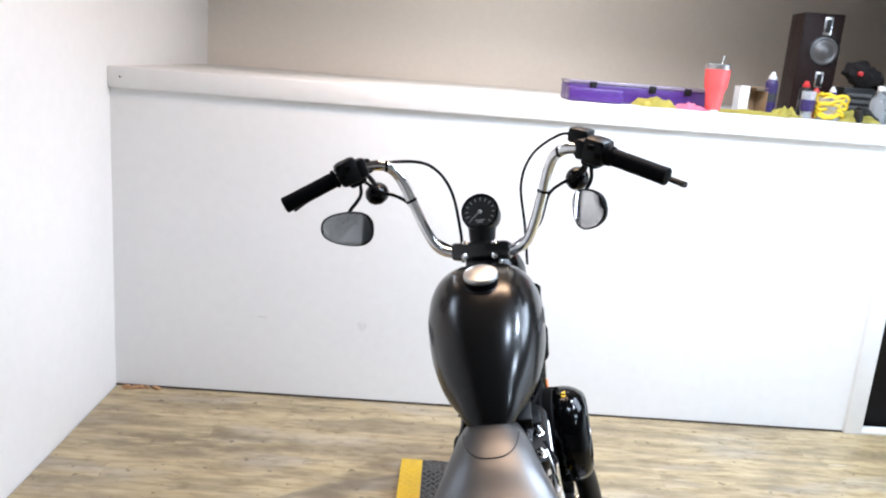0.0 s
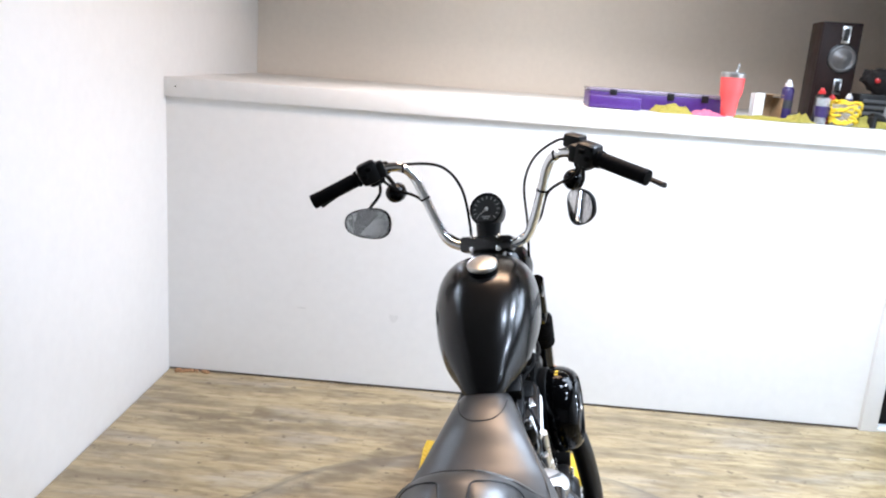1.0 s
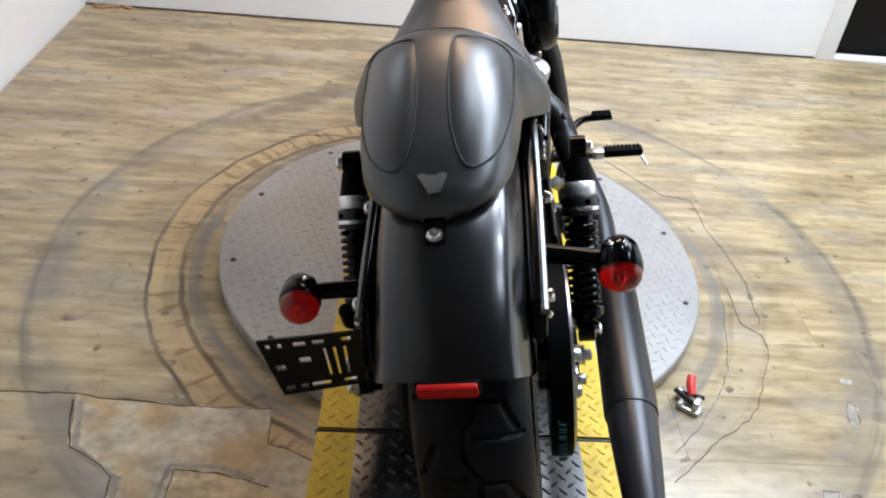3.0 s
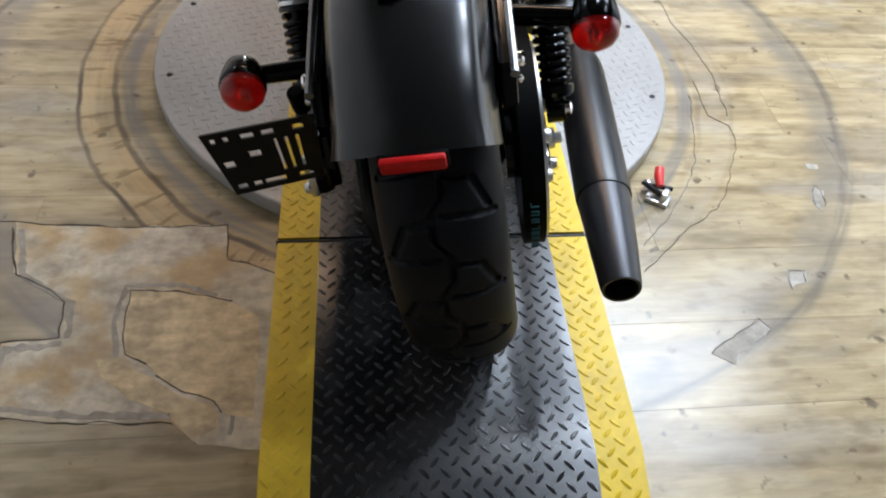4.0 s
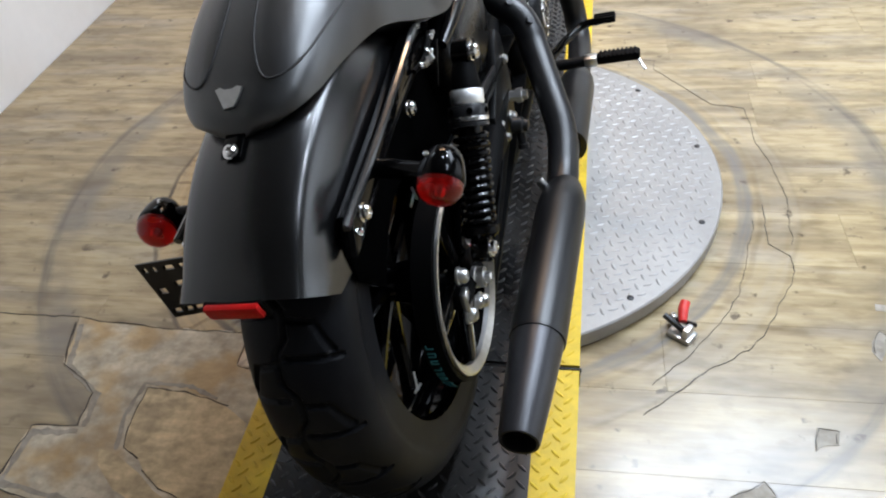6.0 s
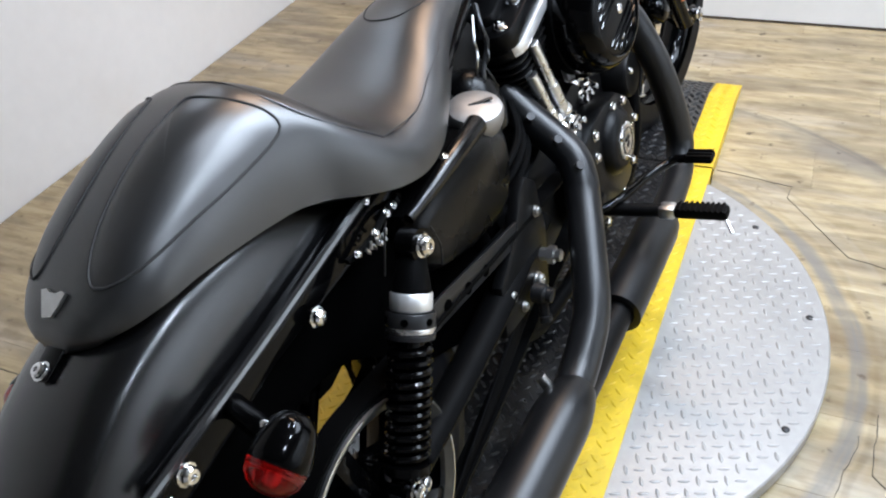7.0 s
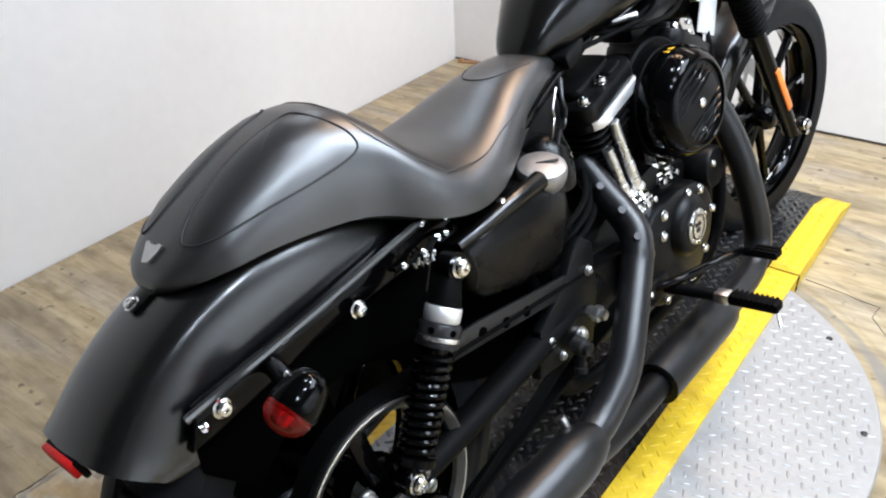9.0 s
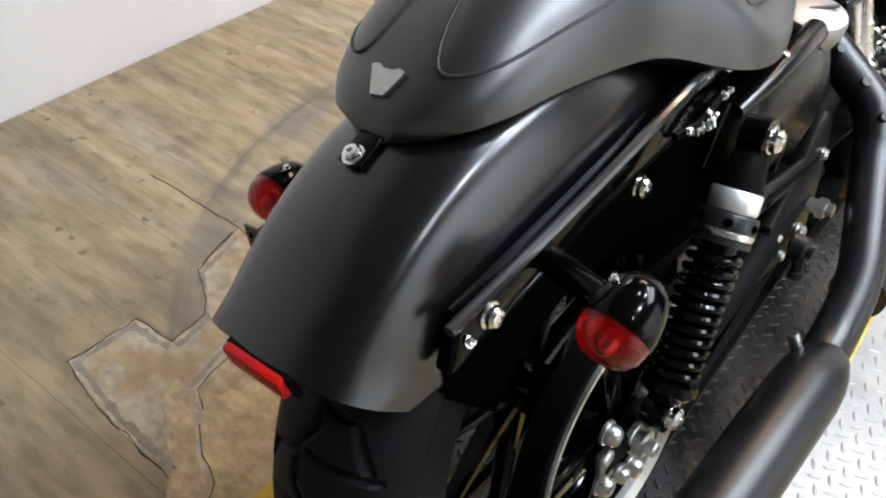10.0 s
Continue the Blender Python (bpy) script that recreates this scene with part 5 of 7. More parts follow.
for k in range(3):
    a = 2 * math.pi * k / 3 + 0.5
    bolt(engine, (0.186, 0.852 + 0.034 * math.cos(a), 0.335 + 0.034 * math.sin(a)), (1, 0, 0), 0.004, 0.009, CHROME)
# round cover ahead of the air cleaner's foot
bm = new_bm()
turned(bm, [(0.045, 0), (0.045, 0.085), (0.041, 0.092), (0.01, 0.094)], (0.075, 0.992, 0.404), (1, 0, 0), 32)
part("cylinder_side_cover", bm, WRINKLE, engine)
bolt(engine, (0.168, 0.976, 0.418), (1, 0, 0), 0.007, 0.006, CHROME)
# cylinders: a head with a bright edge, stepped rocker box above, fins below; x across, y along, z up the cylinder
for lean, mid, nm in ((17.0, V((0, 0.708, 0.617)), "rear"), (-27.0, V((0, 1.01, 0.63)), "front")):
    rot = Matrix.Translation(mid) @ pose(0, 0, 0, lean, 0, 0)

    def rounded(c, s_, corner, edge=0.003):
        bm = new_bm()
        box(bm, c, s_)
        bmesh.ops.bevel(bm, geom=[e for e in bm.edges if abs((e.verts[0].co - e.verts[1].co).z) > s_[2] * 0.9], offset=corner, segments=5, affect="EDGES", profile=0.5)
        top = max(v.co.z for v in bm.verts)
        low = min(v.co.z for v in bm.verts)
        es = [e for e in bm.edges if abs(e.verts[0].co.z - e.verts[1].co.z) < 1e-6 and e.is_manifold and (abs(e.verts[0].co.z - top) < 1e-6 or abs(e.verts[0].co.z - low) < 1e-6)]
        bmesh.ops.bevel(bm, geom=es, offset=edge, segments=2, affect="EDGES", profile=0.5)
        return bm
    cyl = part("cylinder", moved(rounded((-0.012, 0.012, -0.12), (0.13, 0.15, 0.22), 0.03), rot), WRINKLE, engine)
    for k in range(9):
        wide = 0.090 if k < 3 else 0.088 - 0.0022 * (k - 2)
        part("cooling_fin", moved(rounded((0.008, 0.022, -0.020 - 0.0135 * k), (2 * wide + 0.026, 2 * wide * 0.98, 0.0042), 0.034, 0.0012), rot), WRINKLE, cyl)
    part("head_gasket_edge", moved(rounded((0.026, 0.024, 0.0), (0.160, 0.180, 0.019), 0.034, 0.003), rot), WRINKLE, cyl)
    part("head_edge", moved(rounded((0.074, 0.031, 0.0005), (0.084, 0.174, 0.0205), 0.034, 0.003), rot), BRIGHT_ALU, cyl, "bright machined head edge")
    part("rocker_box", moved(rounded((0.030, 0.024, 0.027), (0.164, 0.178, 0.036), 0.034, 0.006), rot), WRINKLE, cyl)
    part("rocker_cover", moved(rounded((0.018, 0.024, 0.050), (0.120, 0.126, 0.026), 0.022, 0.006), rot), WRINKLE, cyl)
    part("rocker_step", moved(rounded((0.028, 0.062, 0.047), (0.142, 0.046, 0.014), 0.012, 0.004), rot), WRINKLE, cyl)
    for x, y in ((0.089, -0.042), (0.089, 0.022), (-0.036, -0.060), (-0.036, 0.070)):
        bolt(cyl, rot @ V((x, y, 0.044)), rot.to_3x3() @ V((0.15, 0, 1)), 0.0095, 0.014, CHROME)
for lo, hi in (((0.124, 0.745, 0.458), (0.114, 0.703, 0.600)), ((0.124, 0.716, 0.428), (0.114, 0.676, 0.558)), ((0.105, 0.850, 0.440), (0.056, 0.90, 0.590)), ((0.105, 0.88, 0.440), (0.056, 0.95, 0.580))):
    lo, hi = V(lo), V(hi)
    bm = new_bm()
    tube(bm, [lo, lo.lerp(hi, 0.40)], 0.0125, 14)
    tube(bm, [lo.lerp(hi, 0.38), hi], 0.0105, 14)
    part("pushrod_tube", bm, ALU, engine, "chrome pushrod tube")
for tx, y in ((0.128, 0.733), (0.106, 0.865)):
    bm = new_bm()
    box(bm, (tx, y, 0.424), (0.044, 0.066, 0.034), (0, 0, 0), 0.008)
    for dy in (-0.017, 0.017):
        turned(bm, [(0.019, 0), (0.020, 0.008), (0.015, 0.014), (0.018, 0.022), (0.015, 0.032)], (tx - 0.001, y + dy, 0.434), (-0.25, 0, 1), 14)
    for dy in (-0.026, 0.0, 0.026):
        turned(bm, [(0.006, 0), (0.006, 0.008), (0.003, 0.009)], (tx + 0.020, y + dy, 0.428), (1, 0, 0.3), 10)
    part("tappet_block", bm, CHROME, engine, "chrome tappet block")
# twisted wires behind the rear head, and a pale connector lead
for pts, r, material in (
    ([(0.100, 0.580, 0.715), (0.110, 0.563, 0.688), (0.112, 0.566, 0.668), (0.110, 0.562, 0.650), (0.108, 0.548, 0.634), (0.108, 0.538, 0.615), (0.095, 0.55, 0.58)], 0.0040, DULL_STEEL),
    ([(0.096, 0.584, 0.715), (0.116, 0.556, 0.686), (0.106, 0.572, 0.664), (0.115, 0.555, 0.645), (0.104, 0.550, 0.628), (0.100, 0.545, 0.600)], 0.0026, DULL_STEEL),
    ([(0.100, 0.565, 0.705), (0.110, 0.536, 0.678), (0.108, 0.540, 0.664), (0.110, 0.530, 0.649), (0.100, 0.535, 0.625)], 0.0020, STEEL),
    ([(0.100, 0.555, 0.640), (0.110, 0.553, 0.624), (0.112, 0.560, 0.608), (0.110, 0.566, 0.594)], 0.0018, DULL_STEEL),
):
    bm = new_bm()
    tube(bm, pts, r, 8)
    part("wire", bm, material, engine)
bm = new_bm()
tube(bm, [(0.110, 0.566, 0.594), (0.110, 0.567, 0.580), (0.110, 0.560, 0.570), (0.108, 0.550, 0.562)], [0.0030, 0.0036, 0.0034, 0.0022], 8)
part("wire_connector", bm, surface("pale_connector_plastic", (0.42, 0.37, 0.30), 0.5), engine, "pale plastic wire connector")
# black box added to fill the bright gap under the seat's nose
bm = new_bm()
box(bm, (0.0, 0.555, 0.590), (0.130, 0.150, 0.180), None, 0.018)
part("nose_filler_box", bm, WRINKLE, bike, "black filler box under the seat")
bm = new_bm()
turned(bm, [(0.056, -0.03), (0.054, 0.0), (0.048, 0.022), (0.037, 0.040), (0.022, 0.052), (0.010, 0.056), (1e-4, 0.057)], (0.076, 0.532, 0.578), (0.1, 0, 1), 28)
part("oil_tank_shoulder", bm, OIL_PAINT, bike, "rounded black shoulder of the oil tank")
# carburettor foot and bracket with small chrome blocks
bm = new_bm()
box(bm, (0.10, 0.90, 0.50), (0.07, 0.09, 0.08), None, 0.008)
part("intake_body", bm, WRINKLE, engine)
bm = new_bm()
box(bm, (0.098, 0.928, 0.428), (0.018, 0.105, 0.009), (-20, 0, 0), 0.002)
for k, q in enumerate((0.0, 0.5, 1.0)):
    box(bm, (0.100, 0.882 + 0.092 * q, 0.449 - 0.034 * q), (0.018, 0.018, 0.024), (-20, 0, 0), 0.003)
part("chrome_bracket", bm, CHROME, engine)

# air cleaner
AC = V((0.210, 0.862, 0.586))
aim = V((1.0, -0.10, 0.06)).normalized()
w0 = V((0, 0, 1))
bm = new_bm()
turned(bm, [(0.05, -0.11), (0.098, -0.10), (0.106, -0.094), (0.107, -0.076), (0.104, -0.072)], AC, aim, 64)
ac = part("air_cleaner", bm, RUBBER, bike, "round gloss black air cleaner")
bm = new_bm()
turned(bm, [(0.104, -0.112), (0.109, -0.108), (0.109, -0.100), (0.104, -0.096)], AC + w0 * 0.014, aim, 56)
part("backing_plate", bm, RUBBER, ac)
bm = new_bm()
turned(bm, [(0.102, -0.078), (0.1065, -0.070), (0.107, -0.052), (0.105, -0.038), (0.100, -0.024), (0.092, -0.012), (0.084, -0.0055), (0.080, -0.0045), (0.078, -0.006), (0.077, -0.011)], AC, aim, 64)
part("cover", bm, GLOSS, ac, "gloss black cover shell")
bm = new_bm()
turned(bm, [(0.0775, -0.011), (0.074, -0.0085), (0.05, -0.006), (0.02, -0.005), (1e-4, -0.005)], AC, aim, 48)
face = part("cover_face", bm, WRINKLE, ac)
u = aim.cross(V((0, 0, 1))).normalized()
w = u.cross(aim).normalized()
d1, d2 = (w * 0.46 - u * 0.89), (w * 0.89 + u * 0.46)
for o in (-0.062, -0.049, -0.036, -0.023, 0.023, 0.036, 0.049, 0.062):
    half = math.sqrt(0.072 ** 2 - o * o) * 0.93
    c = AC + d2 * o - aim * 0.0075
    bm = new_bm()
    tube(bm, [c - d1 * half, c - d1 * half * 0.5, c + d1 * half * 0.5, c + d1 * half], [0.002, 0.0050, 0.0050, 0.002], 8, 2)
    part("vent_rib", bm, GLOSS, face)
bolt(face, AC - aim * 0.008, aim, 0.009, 0.008, CHROME)
for s in (-1, 1):
    bolt(face, AC + w * 0.05 * s - aim * 0.010, aim, 0.006, 0.006, CHROME)
for a, colour in ((104, YELLOW_MARK), (-70, YELLOW_MARK)):
    d = u * math.cos(radians(a)) * -1 + w * math.sin(radians(a))
    bm = new_bm()
    for k in range(2):
        dd = (u * -math.cos(radians(a + 7 * (k - 1))) + w * math.sin(radians(a + 7 * (k - 1))))
        box(bm, AC + dd * 0.1062 - aim * 0.048, (0.009, 0.012, 0.0012), (0, 0, -5), 0)
        bm.verts.ensure_lookup_table()
    part("warning_label", bm, colour, ac, "small printed warning label")

# exhaust
bm = new_bm()
tube(bm, [(0.06, 0.668, 0.530), (0.104, 0.652, 0.494), (0.152, 0.640, 0.456), (0.182, 0.627, 0.430), (0.198, 0.606, 0.404), (0.207, 0.582, 0.381), (0.233, 0.510, 0.333), (0.252, 0.455, 0.299), (0.259, 0.425, 0.281), (0.262, 0.395, 0.266), (0.263, 0.345, 0.246), (0.264, 0.285, 0.236)], 0.0285, 24, 8)
head_r = part("rear_header_pipe", bm, SATIN, bike, "satin black rear exhaust pipe with heat shield")
for y, z, x in ((0.6215, 0.512, 0.1265), (0.616, 0.474, 0.1690), (0.596, 0.439, 0.2075)):
    bm = new_bm()
    turned(bm, [(0.0072, -0.010), (0.0072, -0.0004), (0.0068, 0.0002), (1e-4, 0.0002)], (x, y, z), (0.62, -0.52, 0.6), 16)
    part("shield_slot", bm, SHIELD_GREY, head_r)
bm = new_bm()
tube(bm, [(0.09, 1.02, 0.58), (0.140, 1.035, 0.53), (0.170, 1.046, 0.47), (0.198, 1.054, 0.385), (0.216, 1.068, 0.275), (0.222, 1.066, 0.205), (0.228, 1.02, 0.165), (0.234, 0.93, 0.158), (0.236, 0.84, 0.158)], 0.0285, 20, 8)
part("front_header_pipe", bm, SATIN, bike, "satin black front exhaust pipe with heat shield")
bm = new_bm()
turned(bm, [(0.030, 0.0), (0.038, 0.02), (0.042, 0.05), (0.042, 0.26), (0.042, 0.292), (0.030, 0.292), (0.029, 0.27)], (0.236, 0.86, 0.158), (0, -1, 0.0), 28)
part("lower_muffler", bm, SATIN, bike, "satin black lower muffler")
bm = new_bm()
tube(bm, [(0.236, 0.60, 0.158), (0.238, 0.50, 0.160), (0.244, 0.40, 0.172), (0.254, 0.30, 0.200), (0.262, 0.22, 0.235)], 0.027, 18, 6)
part("crossover_pipe", bm, WRINKLE, bike, "dark pipe joining the mufflers")
M0, M1 = V((0.268, 0.305, 0.238)), V((0.255, -0.228, 0.228))
md = (M1 - M0).normalized()
ML = (M1 - M0).length
bm = new_bm()
turned(bm, [(0.029, -0.01), (0.036, 0.01), (0.041, 0.035), (0.0430, 0.06), (0.0430, ML - 0.182), (0.0420, ML - 0.175)], M0, md, 32)
muffler = part("muffler", bm, SATIN, bike, "satin black muffler with heat shield")
bm = new_bm()
turned(bm, [(0.0405, ML - 0.190), (0.0395, ML - 0.16), (0.034, ML - 0.07), (0.029, ML - 0.006), (0.0275, ML), (0.024, ML), (0.024, ML - 0.06), (1e-4, ML - 0.06)], M0, md, 32)
part("muffler_tip", bm, surface("burnished_black_tip", (0.032, 0.032, 0.035), 0.33, metal=0.6, vary=0.1), muffler, "burnished tapered muffler tip")
bm = new_bm()
tube(bm, [(0.240, 0.290, 0.255), (0.229, 0.290, 0.279)], 0.008, 10)
part("clamp_bolt", bm, STEEL, muffler)

# foot peg, brake pedal, their bracket
for sx in (1,):
    bm = new_bm()
    tube(bm, [(sx * 0.14, 0.735, 0.255), (sx * 0.20, 0.735, 0.258), (sx * 0.285, 0.735, 0.262)], 0.012, 12)
    peg = part("foot_peg", bm, WRINKLE, bike, "folding rubber foot peg")
    bm = new_bm()
    box(bm, (sx * 0.29, 0.735, 0.262), (0.03, 0.028, 0.024), None, 0.006)
    part("peg_clevis", bm, STEEL, peg)
    bm = new_bm()
    box(bm, (sx * 0.348, 0.735, 0.264), (0.092, 0.031, 0.020), (0, 0, 0), 0.007)
    part("peg_rubber", bm, RUBBER, peg)
    for k in range(9):
        bm = new_bm()
        box(bm, (sx * (0.312 + 0.009 * k), 0.735, 0.2738), (0.005, 0.029, 0.003), None, 0.001)
        part("peg_rib", bm, RUBBER, peg)
    bm = new_bm()
    tube(bm, [(sx * 0.386, 0.738, 0.256), (sx * 0.402, 0.715, 0.236)], 0.0035, 6)
    part("peg_feeler", bm, STEEL, peg)
bm = new_bm()
tube(bm, [(0.165, 0.70, 0.27), (0.20, 0.74, 0.275), (0.225, 0.82, 0.272), (0.25, 0.862, 0.275), (0.27, 0.876, 0.281), (0.30, 0.877, 0.283)], 0.009, 10)
pedal = part("brake_pedal", bm, GLOSS, bike, "black rear brake pedal")
bm = new_bm()
box(bm, (0.314, 0.877, 0.286), (0.05, 0.032, 0.010), None, 0.003)
for k in range(3):
    box(bm, (0.314, 0.866 + 0.011 * k, 0.293), (0.046, 0.006, 0.006), None, 0.001)
part("pedal_pad", bm, RUBBER, pedal)
bm = new_bm()
box(bm, (0.150, 0.72, 0.26), (0.05, 0.07, 0.05), None, 0.008)
part("peg_bracket", bm, WRINKLE, bike)

# master cylinder, hoses and fasteners low on the right side
bm = new_bm()
slab(bm, [(0.34, 0.29), (0.50, 0.27), (0.53, 0.36), (0.53, 0.45), (0.50, 0.475), (0.47, 0.46), (0.44, 0.42), (0.36, 0.37)], 0.140, 0.160, 0.005)
side = part("sprocket_cover", bm, WRINKLE, bike, "black sprocket cover")
for y, z, r in ((0.375, 0.344, 0.013), (0.461, 0.307, 0.017), (0.405, 0.300, 0.010), (0.505, 0.41, 0.011)):
    bolt(side, (0.161, y, z), (1, 0, 0), r * 0.72, r * 0.7, STEEL)
# brake line union and pressure switch standing off the cover
bm = new_bm()
turned(bm, [(0.011, 0), (0.011, 0.012), (0.015, 0.013), (0.015, 0.024), (0.010, 0.026), (0.010, 0.034)], (0.160, 0.494, 0.335), (1, 0, 0), 6)
part("switch_nut", bm, STEEL, side, "bright hexagon switch nut")
bm = new_bm()
turned(bm, [(0.009, 0), (0.016, 0.004), (0.016, 0.022), (0.012, 0.026), (0.012, 0.034), (0.006, 0.036)], (0.164, 0.432, 0.309), (1, 0, -0.15), 18)
turned(bm, [(0.008, 0), (0.008, 0.030), (0.011, 0.031), (0.011, 0.040)], (0.180, 0.432, 0.300), (0.1, -0.35, -1), 12)
part("hose_union", bm, DULL_STEEL, side, "dark steel hose union")
for k, (y0, z0) in enumerate(((0.52, 0.485), (0.53, 0.465), (0.54, 0.445))):
    bm = new_bm()
    tube(bm, [(0.10, y0 - 0.06, z0 - 0.03), (0.125, y0, z0), (0.12, y0 + 0.06, z0 + 0.02), (0.09, y0 + 0.11, z0 + 0.05)], 0.006, 8)
    part("hose", bm, RUBBER, bike)
bm = new_bm()
box(bm, (0.055, 0.665, 0.733), (0.05, 0.06, 0.03), (20, 0, 0), 0.006)
part("tank_bracket", bm, WRINKLE, bike)
bm = new_bm()
box(bm, (0.04, 0.95, 0.735), (0.08, 0.20, 0.05), (10, 0, 0), 0.015)
part("coil_bracket", bm, WRINKLE, bike)
for pts in ([(0.075, 0.68, 0.735), (0.105, 0.78, 0.745), (0.09, 0.90, 0.742), (0.06, 1.0, 0.77)], [(0.06, 0.74, 0.745), (0.11, 0.84, 0.735), (0.11, 0.95, 0.73), (0.08, 1.06, 0.74)]):
    bm = new_bm()
    tube(bm, pts, 0.005, 8)
    part("cable", bm, RUBBER, bike)
bm = new_bm()
tube(bm, [(0.065, 0.80, 0.752), (0.085, 0.86, 0.75)], 0.008, 10)
part("fitting", bm, STEEL, bike)
bm = new_bm()
turned(bm, [(0.012, 0), (0.012, 0.02)], (0.10, 1.06, 0.76), (1, -0.2, 0), 14)
part("fitting", bm, STEEL, bike)

# side stand
bm = new_bm()
tube(bm, [(-0.12, 0.70, 0.20), (-0.20, 0.66, 0.12), (-0.262, 0.63, 0.060)], 0.011, 10)
stand = part("side_stand", bm, GLOSS, bike, "black side stand, folded down")
bm = new_bm()
box(bm, (-0.268, 0.625, 0.0535), (0.06, 0.04, 0.006), (0, 10.9, 0), 0.002)
part("stand_foot", bm, GLOSS, stand)

# black clutter round the steering neck: added light-blocking boxes, cable bundle, ignition switch
bm = new_bm()
box(bm, (0.0, 1.115, 0.765), (0.13, 0.13, 0.15), (-30, 0, 0), 0.03)
part("neck_filler", bm, RUBBER, bike)
bm = new_bm()
box(bm, (0.0, 1.22, 0.73), (0.17, 0.12, 0.13), (-30, 0, 0), 0.03)
part("lower_neck_filler", bm, RUBBER, bike)
for k in range(5):
    bm = new_bm()
    x = 0.05 + 0.011 * k
    tube(bm, [(x * 0.7, 1.0, 0.76 + 0.006 * k), (x, 1.06, 0.745 + 0.012 * k), (x + 0.012, 1.13, 0.775 - 0.01 * k), (x * 0.9, 1.20, 0.80 + 0.01 * k), (x * 0.8, 1.22, 0.86)], 0.0045, 8)
    part("cable", bm, RUBBER, bike)
bm = new_bm()
turned(bm, [(0.020, -0.03), (0.020, 0.0), (0.018, 0.003), (0.014, 0.004), (0.013, 0.010), (0.004, 0.011)], (0.086, 1.118, 0.733), (1, -0.35, 0.1), 24)
part("ignition_switch", bm, CHROME, bike, "round chrome ignition switch")
for y, z in ((1.062, 0.686), (1.075, 0.80), (1.20, 0.76)):
    bolt(bike, (0.086, y, z), (1, -0.3, 0.2), 0.007, 0.008, CHROME)

# ---- front end of the motorcycle ----
RAKE = V((0, -0.575, 0.818))
for sx in (1, -1):
    lo = V((sx * 0.112, FW.y - 0.022, FW.z - 0.02))
    bm = new_bm()
    tube(bm, [lo, lo + RAKE * 0.20, lo + RAKE * 0.41], [0.020, 0.021, 0.0215], 16, 3)
    box(bm, lo + V((0, 0.018, 0.012)), (0.036, 0.045, 0.05), None, 0.01)
    leg = part("fork_leg", moved(bm, STEER), GLOSS, bike, "gloss black fork leg")
    bm = new_bm()
    prof = []
    for k in range(9):
        h = 0.40 + 0.0135 * k
        prof += [(0.026, h), (0.032, h + 0.005), (0.032, h + 0.009)]
    turned(bm, prof + [(0.026, 0.525)], lo, RAKE, 20)
    part("fork_gaiter", moved(bm, STEER), RUBBER, leg, "ribbed rubber fork gaiter")
    bm = new_bm()
    tube(bm, [lo + RAKE * 0.50, lo + RAKE * 0.70], 0.0195, 16)
    part("fork_tube", moved(bm, STEER), GLOSS, leg)
    bm = new_bm()
    c = lo + RAKE * 0.185 + V((sx * 0.0225, 0, 0))
    box(bm, c, (0.006, 0.019, 0.150), (35, 0, 0), 0.003)
    part("fork_reflector", moved(bm, STEER), ORANGE, leg, "narrow orange reflector")
    bm = new_bm()
    c = V((sx * 0.134, FW.y, FW.z))
    turned(bm, [(0.015, -0.01), (0.015, 0.006), (0.012, 0.008), (0.012, 0.014), (0.006, 0.015)], c, (sx, 0, 0), 20)
    part("axle_end", moved(bm, STEER), CHROME, leg, "chrome axle end")
    bm = new_bm()
    turned(bm, [(0.008, -0.01), (0.008, 0.012), (0.005, 0.014)], c + V((-sx * 0.01, 0.022, -0.03)), (sx, 0, 0), 12)
    part("pinch_bolt", moved(bm, STEER), CHROME, leg)
for h, wd in ((0.535, 0.05), (0.665, 0.045)):
    bm = new_bm()
    c = V((0, FW.y - 0.022, FW.z - 0.02)) + RAKE * h
    box(bm, c + V((0, -0.012, -0.008)), (0.262, 0.06, 0.032), (-35, 0, 0), 0.012)
    part("fork_clamp", moved(bm, STEER), GLOSS, bike)
# front fender
bm = new_bm()
rings = []
for k in range(25):
    a = radians(101 + 60 * k / 24)
    rings.append([STEER @ (p + FW) for p in fender_ring(a, 0.356, 0.062, 0.055 - 0.03 * (max(0, 4 - k) / 4) ** 2)])
loft(bm, rings)
ffender = part("front_fender", bm, MATTE, bike, "short matte black front fender", 50)
for sx in (1, -1):
    bm = new_bm()
    slab(bm, [(FW.y - 0.20, 0.53), (FW.y - 0.14, 0.60), (FW.y - 0.10, 0.61), (FW.y - 0.16, 0.53)], sx * 0.064, sx * 0.070, 0.002)
    part("fender_bracket", moved(bm, STEER), GLOSS, ffender)
# headlamp, ahead of the forks
bm = new_bm()
turned(bm, [(0.02, -0.10), (0.055, -0.085), (0.075, -0.05), (0.082, 0.0), (0.084, 0.02), (0.080, 0.026)], (0, 1.27, 0.86), (0, 1, -0.05), 36)
lamp = part("headlamp", moved(bm, STEER), GLOSS, bike, "gloss black headlamp shell")
bm = new_bm()
turned(bm, [(0.078, 0.02), (0.06, 0.032), (0.02, 0.038), (1e-4, 0.0385)], (0, 1.27, 0.86), (0, 1, -0.05), 36)
part("headlamp_lens", moved(bm, STEER), surface("headlamp_glass", (0.6, 0.6, 0.62), 0.1), lamp)

